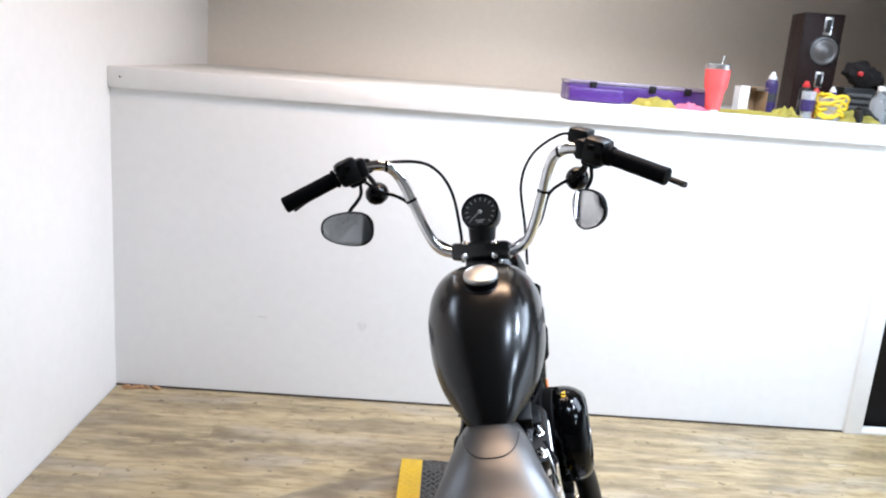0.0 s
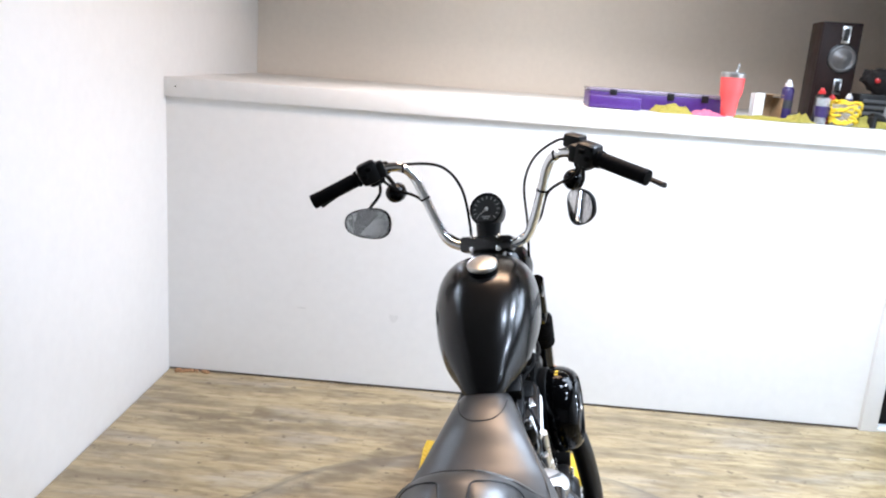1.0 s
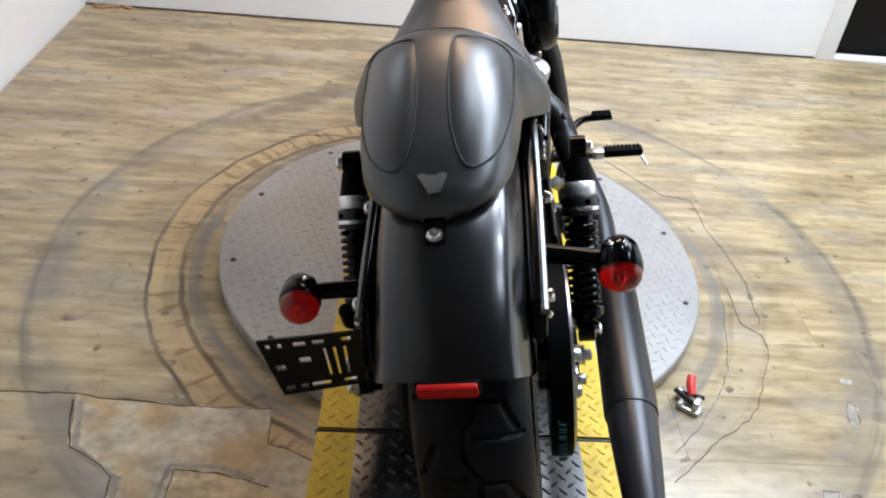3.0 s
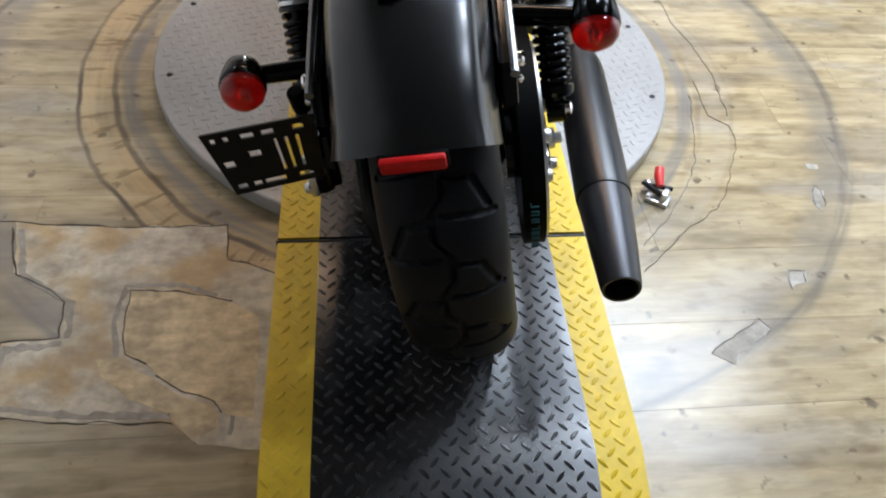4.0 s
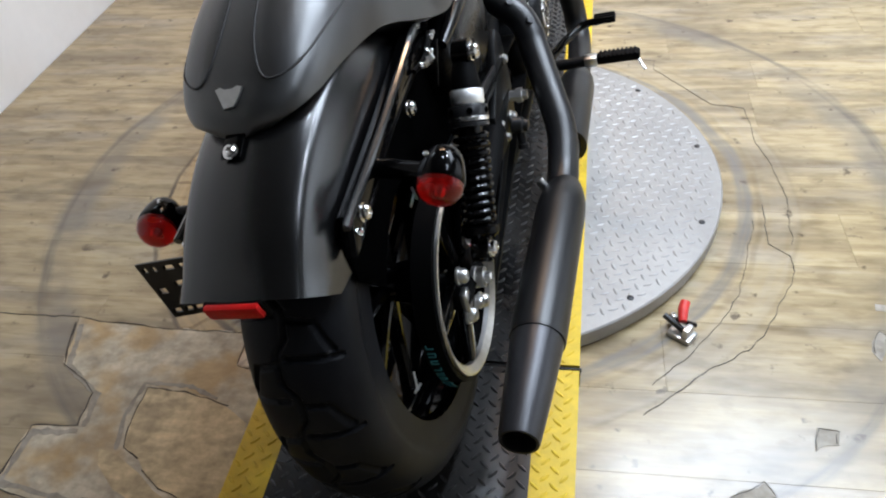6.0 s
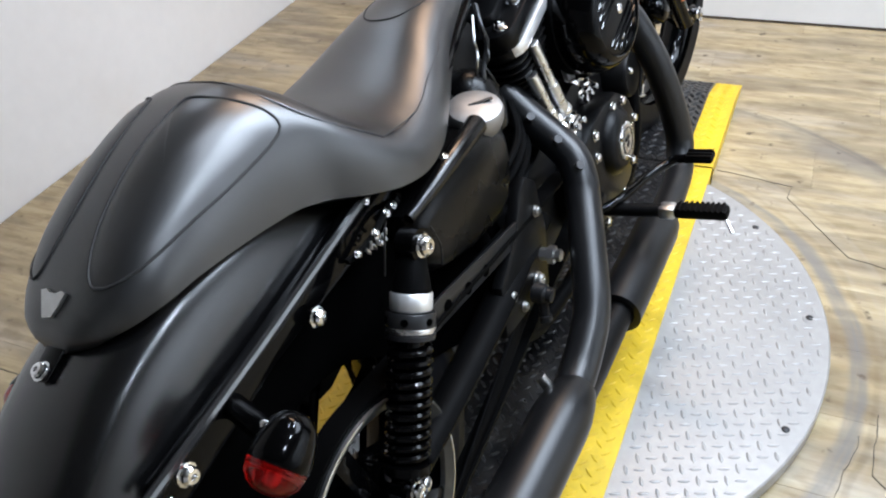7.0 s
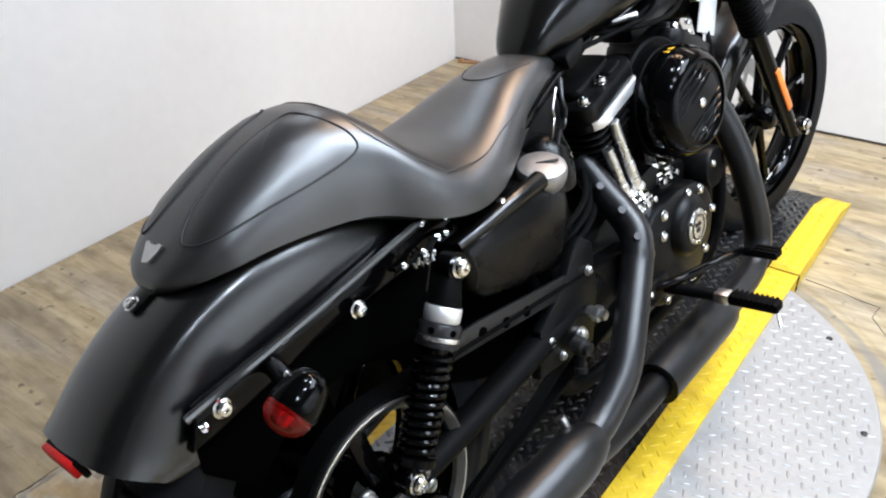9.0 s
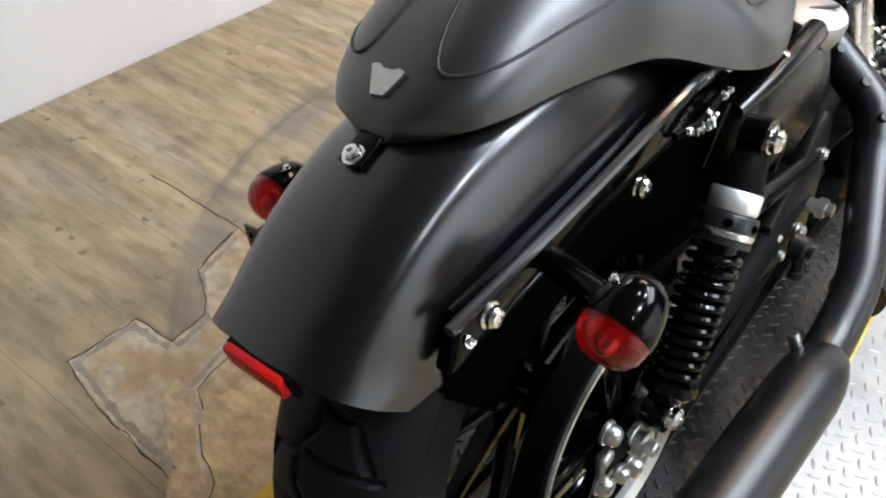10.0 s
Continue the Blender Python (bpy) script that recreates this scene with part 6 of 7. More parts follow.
# handlebar: the bar's own space has its middle at the clamp
bar_pts = [(0.0, 0, 0.004), (0.062, 0, 0.006), (0.105, 0.002, 0.022), (0.132, 0.003, 0.070), (0.158, 0.0, 0.143), (0.180, -0.006, 0.205), (0.205, -0.016, 0.232), (0.240, -0.030, 0.238), (0.285, -0.047, 0.230), (0.340, -0.072, 0.211), (0.428, -0.118, 0.174)]
bm = new_bm()
tube(bm, [(-x, y, z) for x, y, z in bar_pts[:0:-1]] + bar_pts, 0.0125, 18, 6)
bar = part("handlebar", moved(bm, BARS), CHROME, bike, "chrome high-rise handlebar", 60)
bm = new_bm()
box(bm, (0, 0.005, 0.008), (0.142, 0.058, 0.042), (-18, 0, 0), 0.009)
box(bm, (0, 0.010, -0.03), (0.085, 0.045, 0.05), (-18, 0, 0), 0.009)
riser = part("riser_clamp", moved(bm, BARS), MATTE, bike, "black handlebar clamp")
for x in (-0.035, 0.035):
    for y, z in ((-0.014, 0.033), (0.022, 0.022)):
        bolt(riser, BARS @ V((x * (1 if y < 0 else 1.35), y, z)), BARS.to_3x3() @ V((0, -0.35, 1)), 0.006, 0.005, CHROME)
for x in (-0.036, 0.036):
    bolt(riser, BARS @ V((x, -0.024, 0.004)), BARS.to_3x3() @ V((0, -1, 0.4)), 0.0065, 0.006, CHROME)
# speedometer
gc, gn = V((0, 0.030, 0.098)), V((0, -0.86, 0.51)).normalized()
bm = new_bm()
turned(bm, [(0.018, -0.055), (0.036, -0.050), (0.044, -0.035), (0.0462, -0.01), (0.0468, 0.0), (0.0455, 0.006), (0.041, 0.006), (0.040, 0.001)], gc, gn, 48)
gauge = part("speedometer", moved(bm, BARS), WRINKLE, bike, "round black speedometer")
bm = new_bm()
tube(bm, [(0, 0.018, 0.02), (0, 0.034, 0.06)], [0.030, 0.034], 18)
part("gauge_bracket", moved(bm, BARS), WRINKLE, gauge)
bm = new_bm()
turned(bm, [(0.0405, 0.0), (0.0405, 0.002), (1e-4, 0.0025)], gc, gn, 40)
part("dial", moved(bm, BARS), DIAL, gauge)
gx = V((1, 0, 0))
gy = gn.cross(gx).normalized()
bm = new_bm()
for k in range(13):
    a = radians(225 - 270 * k / 12)
    c = gc + gn * 0.0032 + (gx * math.cos(a) + gy * math.sin(a)) * 0.0325
    e = (gx * math.cos(a) + gy * math.sin(a)) * 0.0042
    f = gn.cross(e).normalized() * 0.0012
    bm.faces.new([bm.verts.new(p) for p in (c - e - f, c + e - f, c + e + f, c - e + f)])
for dx, dy, l in ((0.0, -0.021, 0.012), (0.0, -0.026, 0.008)):
    c = gc + gn * 0.0032 + gx * dx + gy * dy
    e, f = gx * l, gy * 0.0014
    bm.faces.new([bm.verts.new(p) for p in (c - e - f, c + e - f, c + e + f, c - e + f)])
part("dial_marks", moved(bm, BARS), WHITE_MARK, gauge, "white dial marks")
bm = new_bm()
a = radians(222)
tip = gc + gn * 0.0045 + (gx * math.cos(a) + gy * math.sin(a)) * 0.029
tube(bm, [gc + gn * 0.0045 - (tip - gc) * 0.15, tip], [0.0016, 0.0009], 6)
turned(bm, [(0.005, 0.003), (0.005, 0.006), (0.003, 0.007)], gc, gn, 14)
part("needle", moved(bm, BARS), WHITE_MARK, gauge)

for sx in (1, -1):
    A, Bp = V((sx * 0.318, -0.062, 0.218)), V((sx * 0.428, -0.117, 0.174))
    gd = (Bp - A).normalized()
    GL = (Bp - A).length
    bm = new_bm()
    prof = [(0.0225, -0.004), (0.0225, 0.004), (0.0185, 0.006)]
    for k in range(10):
        h = 0.012 + (GL - 0.024) * k / 9
        prof += [(0.0189, h - 0.002), (0.0194, h), (0.0194, h + 0.004)]
    prof += [(0.0198, GL - 0.002), (0.0192, GL + 0.004), (0.012, GL + 0.006), (1e-4, GL + 0.006)]
    turned(bm, prof, A, gd, 20)
    part("grip", moved(bm, BARS), RUBBER, bar, "ribbed black rubber grip")
    # switch housing
    H = V((sx * 0.290, -0.048, 0.230))
    yaw = math.degrees(math.atan2(gd.y * sx, gd.x * sx))
    bm = new_bm()
    box(bm, H, (0.056, 0.052, 0.060), (0, sx * 18, yaw), 0.012)
    box(bm, H + V((-sx * 0.012, 0.014, -0.018)), (0.044, 0.036, 0.036), (0, sx * 18, yaw), 0.008)
    box(bm, H + V((-sx * 0.030, 0.010, 0.006)), (0.026, 0.040, 0.046), (0, sx * 12, yaw), 0.008)
    housing = part("switch_housing", moved(bm, BARS), WRINKLE, bar, "black switch housing")
    for dx, dz in ((-0.012, 0.012), (0.010, 0.014), (0.0, -0.008)):
        bm = new_bm()
        box(bm, H + V((sx * dx, -0.028, dz)), (0.015, 0.008, 0.013), (0, sx * 18, yaw), 0.003)
        part("switch_button", moved(bm, BARS), RUBBER, housing)
    # lever with its perch, and the brake reservoir on the right
    bm = new_bm()
    box(bm, (sx * 0.252, -0.022, 0.237), (0.022, 0.036, 0.034), (0, sx * 8, yaw), 0.006)
    perch = part("lever_perch", moved(bm, BARS), WRINKLE, bar)
    bm = new_bm()
    tube(bm, [(sx * 0.262, 0.010, 0.226), (sx * 0.32, 0.004, 0.205), (sx * 0.39, -0.030, 0.178), (0.466, -0.098, 0.150) if sx > 0 else (-0.437, -0.062, 0.152)], [0.009, 0.008, 0.007, 0.0095], 10, 5, True, 0.75)
    part("lever", moved(bm, BARS), WRINKLE, perch, "black hand lever")
    if sx > 0:
        bm = new_bm()
        box(bm, (0.254, -0.006, 0.262), (0.050, 0.038, 0.034), (0, 14, yaw), 0.006)
        part("brake_reservoir", moved(bm, BARS), WRINKLE, bar, "black brake fluid reservoir")
    # mirror
    mc = V((sx * (0.308 if sx < 0 else 0.262), -0.062, 0.096 if sx < 0 else 0.106))
    bm = new_bm()
    tube(bm, [(sx * 0.272, -0.030, 0.205), (sx * 0.272, -0.036, 0.17), (mc.x - sx * 0.004, mc.y + 0.014, mc.z + 0.035), (mc.x, mc.y + 0.01, mc.z + 0.01)], 0.0045, 8)
    mirror = part("mirror", moved(bm, BARS), WRINKLE, bar, "black side mirror with a rounded glass")
    out = []
    for k in range(36):
        a = 2 * math.pi * k / 36
        c, s = math.cos(a), math.sin(a)
        px_ = 0.064 * math.copysign(abs(c) ** 0.8, c)
        pz_ = 0.040 * math.copysign(abs(s) ** 0.8, s) * (1 + 0.16 * px_ * -1 / 0.064)
        out.append((px_, pz_) if sx < 0 else (px_ * 0.84, pz_ * 1.10))
    spin = pose(0, 0, 0, -6, 0, 8) if sx < 0 else pose(0, 0, 0, -4, 0, -46)
    tw = pose(0, 0, 0, 0, 6 if sx < 0 else -10, 0)

    def mir(s, d, ms=sx, c0=mc, sp=spin, t=tw):
        return [c0 + (sp @ t @ V((-ms * x * s * -1, d, z * s))) for x, z in out]
    bm = new_bm()
    loft(bm, [mir(1.0, 0.0), mir(1.02, 0.004), mir(0.95, 0.012), mir(0.6, 0.020), mir(0.2, 0.023)])
    part("mirror_shell", moved(bm, BARS), WRINKLE, mirror)
    bm = new_bm()
    bm.faces.new([bm.verts.new(p) for p in mir(0.93, -0.0012)])
    bmesh.ops.solidify(bm, geom=bm.faces[:], thickness=0.001)
    part("mirror_glass", moved(bm, BARS), MIRROR, mirror, "clear mirror glass")
    # front turn signal
    tc = V((sx * (0.266 if sx < 0 else 0.232), 0.060, 0.156))
    bm = new_bm()
    tube(bm, [(sx * 0.262, 0.0, 0.215), (sx * 0.256, 0.03, 0.185), tc], 0.006, 8)
    sig = part("turn_signal", moved(bm, BARS), WRINKLE, bar, "small black bullet turn signal")
    bm = new_bm()
    turned(bm, [(0.004, -0.030), (0.016, -0.026), (0.0255, -0.012), (0.028, 0.004), (0.027, 0.02), (0.018, 0.03), (0.002, 0.033)], tc, (0, 1, 0), 24)
    part("housing", moved(bm, BARS), GLOSS, sig)
    # cables
    bm = new_bm()
    if sx < 0:
        tube(bm, [(-0.245, -0.02, 0.232), (-0.200, 0.030, 0.236), (-0.130, 0.085, 0.215), (-0.085, 0.10, 0.150), (-0.066, 0.08, 0.05), (-0.06, 0.05, -0.03)], 0.004, 8)
    else:
        tube(bm, [(0.245, 0.01, 0.262), (0.200, 0.06, 0.262), (0.130, 0.09, 0.22), (0.095, 0.09, 0.15), (0.098, 0.07, 0.05), (0.10, 0.04, -0.04)], 0.0035, 8)
    part("control_cable", moved(bm, BARS), RUBBER, bar)
    bm = new_bm()
    tube(bm, [(sx * 0.262, -0.03, 0.205), (sx * 0.235, 0.0, 0.17), (sx * 0.20, 0.012, 0.155), (sx * 0.168, 0.014, 0.130), (sx * 0.142, 0.016, 0.065), (sx * 0.10, 0.02, 0.03), (sx * 0.05, 0.03, 0.0)], 0.0042, 8)
    part("wire_sleeve", moved(bm, BARS), RUBBER, bar)
    for q in (0.36, 0.72):
        p0 = V((0.158, 0.0, 0.143)) if q < 0.5 else V((0.205, -0.016, 0.232))
        p1 = V((0.132, 0.003, 0.070)) if q < 0.5 else V((0.240, -0.030, 0.238))
        bm = new_bm()
        d = (p1 - p0).normalized()
        d = V((sx * d.x, d.y, d.z))
        ring_part(bm, [(0.0135, -0.003), (0.0135, 0.003), (0.0122, 0.003), (0.0122, -0.003)], (sx * p0.x, p0.y, p0.z), d, 18)
        part("cable_tie", moved(bm, BARS), RUBBER, bar)
# hanging white tag with its tie, right of the steering head
bm = new_bm()
slab(bm, [(1.137, 0.740), (1.213, 0.717), (1.186, 0.625), (1.108, 0.654)], 0.0825, 0.0855, 0.001)
tag = part("hang_tag", bm, surface("worn_tag_card", (0.50, 0.50, 0.49), 0.6, vary=0.1), bike, "blank pale grey hang tag")
bm = new_bm()
tube(bm, [(0.084, 1.178, 0.724), (0.08, 1.17, 0.745), (0.07, 1.15, 0.765)], 0.0018, 6)
part("tag_tie", bm, STEEL, tag)
bm = new_bm()
slab(bm, [(1.139, 0.645), (1.160, 0.637), (1.148, 0.540), (1.131, 0.547)], 0.0815, 0.0830, 0.0005)
part("tag_stem", bm, BRIGHT_ALU, tag)

# ---- things on the ledge ----
Z = CAP_TOP + 0.001


def ledge_thing(name, x, y, turn, label, category, group=""):
    return thing(name, pose(x, y, Z, 0, 0, turn), label, category, group)


PURPLE = surface("purple_plastic", (0.060, 0.018, 0.17), 0.4, vary=0.25, scale=30)
YCLOTH = surface("yellow_microfibre", (0.52, 0.45, 0.10), 0.95, vary=0.2, scale=30, fine=300, bump=0.5, bscale=500)
PCLOTH = surface("pink_microfibre", (0.75, 0.25, 0.38), 0.95, vary=0.2, scale=30, fine=300, bump=0.5, bscale=500)
CORAL = surface("coral_powder_coat", (0.80, 0.10, 0.10), 0.45, vary=0.04)
CARD = surface("brown_cardboard", (0.30, 0.19, 0.10), 0.85, vary=0.15, scale=25)
WOODCAB = surface("walnut_veneer", (0.015, 0.0055, 0.0042), 0.5, shine=0.3, vary=0.35, scale=22)
CLEARP = glassy("clear_plastic", (0.75, 0.78, 0.80), 0.12, 0.75)
BLUE = surface("blue_label", (0.035, 0.022, 0.10), 0.35, vary=0.2, scale=40)
REDP = surface("red_plastic", (0.55, 0.03, 0.03), 0.35)
BLACKP = surface("black_plastic", (0.007, 0.007, 0.007), 0.45, shine=0.3)
BAGCLOTH = surface("black_cloth", (0.012, 0.010, 0.010), 0.9, vary=0.4, scale=20, bump=0.4, bscale=200)

t = ledge_thing("storage_case", 0.70, 2.56, 2, "long purple plastic case with a clear lid", "case")
bm = new_bm()
box(bm, (0, 0, 0.035), (0.60, 0.16, 0.068), None, 0.006)
part("body", bm, PURPLE, t)
bm = new_bm()
box(bm, (0, 0, 0.076), (0.606, 0.166, 0.014), None, 0.005)
part("lid", bm, surface("smoky_lid", (0.25, 0.22, 0.30), 0.2), t, "smoky plastic lid")
for x in (-0.2, 0.05, 0.2):
    bm = new_bm()
    box(bm, (x, -0.083, 0.065), (0.03, 0.008, 0.03), None, 0.002)
    part("latch", bm, BLACKP, t)
t = ledge_thing("purple_bin", 0.50, 2.42, 0, "small purple plastic bin", "bin")
bm = new_bm()
box(bm, (0, 0, 0.028), (0.22, 0.10, 0.054), None, 0.008)
part("body", bm, PURPLE, t)


def rag(name, x, y, sx_, sy_, high, material, label, seed):
    """A crumpled cloth lying in folds."""
    t = ledge_thing(name, x, y, seed * 37 % 50 - 25, label, "cloth", "cleaning cloths")
    bm = new_bm()
    n = 22
    g = []
    for i in range(n + 1):
        row = []
        for j in range(n + 1):
            u, v = i / n * 2 - 1, j / n * 2 - 1
            r = max(abs(u), abs(v))
            k = noise.noise(V((u * 2.1 + seed * 3, v * 2.3, seed))) * 0.6 + noise.noise(V((u * 5 + seed, v * 5, 2))) * 0.3
            h = max(0.002, high * (1 - r ** 2.5) * (0.75 + k))
            row.append(bm.verts.new((u * sx_ * (1 + 0.18 * k), v * sy_ * (1 + 0.15 * k), h)))
        g.append(row)
    fs = [bm.faces.new((g[i][j], g[i + 1][j], g[i + 1][j + 1], g[i][j + 1])) for i in range(n) for j in range(n)]
    bmesh.ops.solidify(bm, geom=fs, thickness=0.002)
    part("cloth", bm, material, t, "", 60)


rag("cleaning_cloth", 0.745, 2.40, 0.080, 0.05, 0.042, YCLOTH, "crumpled yellow microfibre cloth", 1)
rag("cleaning_cloth", 0.885, 2.375, 0.065, 0.04, 0.026, PCLOTH, "crumpled pink microfibre cloth", 2)
rag("cleaning_cloth", 1.13, 2.375, 0.14, 0.04, 0.020, YCLOTH, "folded yellow cloth along the ledge", 3)
rag("cleaning_cloth", 1.275, 2.385, 0.06, 0.045, 0.04, YCLOTH, "crumpled yellow cloth beside the carton", 4)
rag("cleaning_cloth", 1.565, 2.39, 0.10, 0.05, 0.05, YCLOTH, "yellow cloth draped on the ledge", 5)

t = ledge_thing("tumbler", 0.975, 2.375, 0, "coral insulated tumbler with steel rim and straw", "tumbler")
bm = new_bm()
turned(bm, [(0.026, 0.006), (0.030, 0.012), (0.034, 0.055), (0.037, 0.078), (0.0455, 0.098), (0.047, 0.12), (0.050, 0.165)], (0, 0, 0), (0, 0, 1), 40)
part("body", bm, CORAL, t)
bm = new_bm()
turned(bm, [(0.026, 0.0), (0.027, 0.007)], (0, 0, 0), (0, 0, 1), 32)
part("base_ring", bm, ALU, t)
bm = new_bm()
turned(bm, [(0.0495, 0.165), (0.0505, 0.170), (0.0505, 0.182), (0.048, 0.184)], (0, 0, 0), (0, 0, 1), 40)
part("rim", bm, STEEL, t)
bm = new_bm()
turned(bm, [(0.047, 0.182), (0.046, 0.187), (1e-4, 0.188)], (0, 0, 0), (0, 0, 1), 40)
part("lid", bm, CLEARP, t)
bm = new_bm()
tube(bm, [(0.012, 0, 0.188), (0.018, 0.002, 0.222)], 0.0035, 8)
part("straw", bm, CLEARP, t)

t = ledge_thing("open_carton", 1.16, 2.47, 18, "small white carton, open, brown inside", "box")
for c, s, m_ in (((-0.055, 0, 0.055), (0.003, 0.07, 0.108), PAPER), ((0, 0.035, 0.055), (0.11, 0.003, 0.108), CARD), ((0.055, 0, 0.048), (0.003, 0.07, 0.094), CARD), ((0, 0, 0.003), (0.11, 0.07, 0.003), CARD), ((0, 0, 0.107), (0.11, 0.07, 0.003), CARD), ((-0.072, -0.048, 0.056), (0.046, 0.003, 0.110), PAPER)):
    bm = new_bm()
    box(bm, c, s)
    part("carton_side", bm, m_, t)


def can(x, y, h, r, body, cap_m, label, turn=0):
    t = ledge_thing("spray_can", x, y, turn, label, "spray can", "cans and bottles on the ledge")
    bm = new_bm()
    turned(bm, [(r * 0.95, 0), (r, 0.004), (r, h * 0.74), (r * 0.92, h * 0.78), (r * 0.6, h * 0.83)], (0, 0, 0), (0, 0, 1), 24)
    part("body", bm, body, t)
    bm = new_bm()
    turned(bm, [(r * 0.62, h * 0.82), (r * 0.62, h * 0.9), (r * 0.4, h * 0.93), (r * 0.3, h), (r * 0.2, h)], (0, 0, 0), (0, 0, 1), 20)
    part("nozzle", bm, cap_m, t)
    bm = new_bm()
    ring_part(bm, [(r + 0.0006, h * 0.3), (r + 0.0006, h * 0.5), (r - 0.001, h * 0.5), (r - 0.001, h * 0.3)], (0, 0, 0), (0, 0, 1), 24)
    part("label_band", bm, GREY_MARK, t)


can(1.262, 2.52, 0.175, 0.026, BLUE, PAPER, "purple-blue spray can with white nozzle")
can(1.40, 2.50, 0.15, 0.025, BLACKP, REDP, "dark red and black spray can", 30)
can(1.455, 2.52, 0.125, 0.024, REDP, REDP, "red bottle with a white cap")
can(1.53, 2.53, 0.135, 0.022, BLUE, PAPER, "small dark spray bottle")

t = ledge_thing("plastic_cup", 1.37, 2.40, 0, "clear plastic cup with a printed label", "cup")
bm = new_bm()
turned(bm, [(0.022, 0), (0.030, 0.11), (0.028, 0.11), (0.020, 0.004)], (0, 0, 0), (0, 0, 1), 24)
part("body", bm, CLEARP, t)
bm = new_bm()
ring_part(bm, [(0.0275, 0.03), (0.0305, 0.075), (0.029, 0.075), (0.026, 0.03)], (0, 0, 0), (0, 0, 1), 24)
part("label", bm, BLUE, t)
t = ledge_thing("tub", 1.46, 2.39, 0, "tub heaped with yellow cord", "tub")
bm = new_bm()
turned(bm, [(0.050, 0), (0.064, 0.085), (0.066, 0.09), (0.062, 0.09), (0.048, 0.004)], (0, 0, 0), (0, 0, 1), 28)
part("body", bm, CLEARP, t)
bm = new_bm()
random.seed(4)
for k in range(120):
    a, r0 = random.random() * 6.28, 0.03 + random.random() * 0.022
    z0 = 0.015 + 0.078 * random.random()
    pts = [(math.cos(a + s) * r0 * (1 + 0.25 * (z0 / 0.09)), math.sin(a + s) * r0 * (1 + 0.25 * (z0 / 0.09)), z0 + 0.012 * math.sin(3 * s + k)) for s in (0, 0.5, 1.0, 1.5)]
    tube(bm, pts, 0.0062, 7, 3)
part("yellow_cord", bm, surface("yellow_cord", (0.72, 0.50, 0.015), 0.7, vary=0.25, scale=60), t, "coiled yellow cord")

t = ledge_thing("loudspeaker", 1.525, 2.80, -6, "tall walnut loudspeaker with one bare cone", "loudspeaker")
bm = new_bm()
box(bm, (0.012, 0, 0.222), (0.172, 0.17, 0.442), None, 0.004)
part("cabinet", bm, WOODCAB, t)
bm = new_bm()
box(bm, (0.014, -0.086, 0.222), (0.160, 0.006, 0.42), None, 0.002)
part("baffle", bm, WOODCAB, t)
for z, w_, h_ in ((0.390, 0.036, 0.075), (0.160, 0.036, 0.07)):
    bm = new_bm()
    box(bm, (0.030, -0.091, z), (w_, 0.008, h_), None, 0.003)
    f = part("tweeter_frame", bm, ALU, t)
    bm = new_bm()
    box(bm, (0.030, -0.0955, z), (w_ * 0.6, 0.004, h_ * 0.72), None, 0.002)
    part("tweeter_slot", bm, DIAL, f)
bm = new_bm()
ring_part(bm, [(0.066, -0.002), (0.066, 0.006), (0.060, 0.008), (0.058, -0.002)], (0.030, -0.087, 0.285), (0, -1, 0), 40)
rim_ = part("woofer_ring", bm, DULL_STEEL, t)
bm = new_bm()
turned(bm, [(0.059, 0.004), (0.052, 0.006), (0.046, 0.003), (0.034, 0.006), (0.024, 0.013), (0.012, 0.018), (1e-4, 0.0195)], (0.030, -0.087, 0.285), (0, -1, 0), 40, False)
part("woofer_cone", bm, surface("grey_cone", (0.16, 0.16, 0.16), 0.35, metal=0.4), rim_, "grey cone with bright dust cap")
t = ledge_thing("equipment_box", 1.655, 2.60, -8, "small dark equipment box with grey front", "box")
bm = new_bm()
box(bm, (0, 0, 0.07), (0.13, 0.14, 0.138), None, 0.006)
part("body", bm, BLACKP, t)
bm = new_bm()
for k in range(4):
    box(bm, (0, -0.0715, 0.03 + 0.026 * k), (0.10, 0.004, 0.014), None, 0.001)
part("front_bars", bm, surface("grey_panel", (0.07, 0.07, 0.07), 0.5), t)
t = ledge_thing("cloth_bag", 1.72, 2.66, 0, "crumpled black cloth bag with a red patch", "bag")
bm = new_bm()
bmesh.ops.create_icosphere(bm, subdivisions=4, radius=1)
for v in bm.verts:
    k = 1 + 0.28 * noise.noise(v.co * 2.2) + 0.10 * noise.noise(v.co * 6)
    v.co = V((v.co.x * 0.085 * k, v.co.y * 0.06 * k, 0.188 + v.co.z * 0.055 * k - 0.03 * v.co.x))
box(bm, (0.0, 0.0, 0.08), (0.06, 0.05, 0.158), None, 0.01)
part("body", bm, BAGCLOTH, t, "", 60)
bm = new_bm()
turned(bm, [(0.012, 0), (0.010, 0.008), (0.003, 0.011)], (-0.045, -0.052, 0.198), (-0.3, -1, 0), 14)
part("patch", bm, REDP, t)
t = ledge_thing("spray_bottle", 1.685, 2.44, 10, "clear plastic spray bottle lying half full", "bottle", "cans and bottles on the ledge")
bm = new_bm()
turned(bm, [(0.034, 0), (0.036, 0.01), (0.036, 0.085), (0.028, 0.105), (0.013, 0.118), (0.013, 0.135)], (0, 0, 0), (0, 0, 1), 28)
part("body", bm, CLEARP, t)
bm = new_bm()
turned(bm, [(0.015, 0.132), (0.015, 0.15), (0.010, 0.152)], (0, 0, 0), (0, 0, 1), 18)
part("cap", bm, PAPER, t)
t = ledge_thing("black_tool", 1.60, 2.375, 35, "black tool with a curved handle on the ledge", "tool")
bm = new_bm()
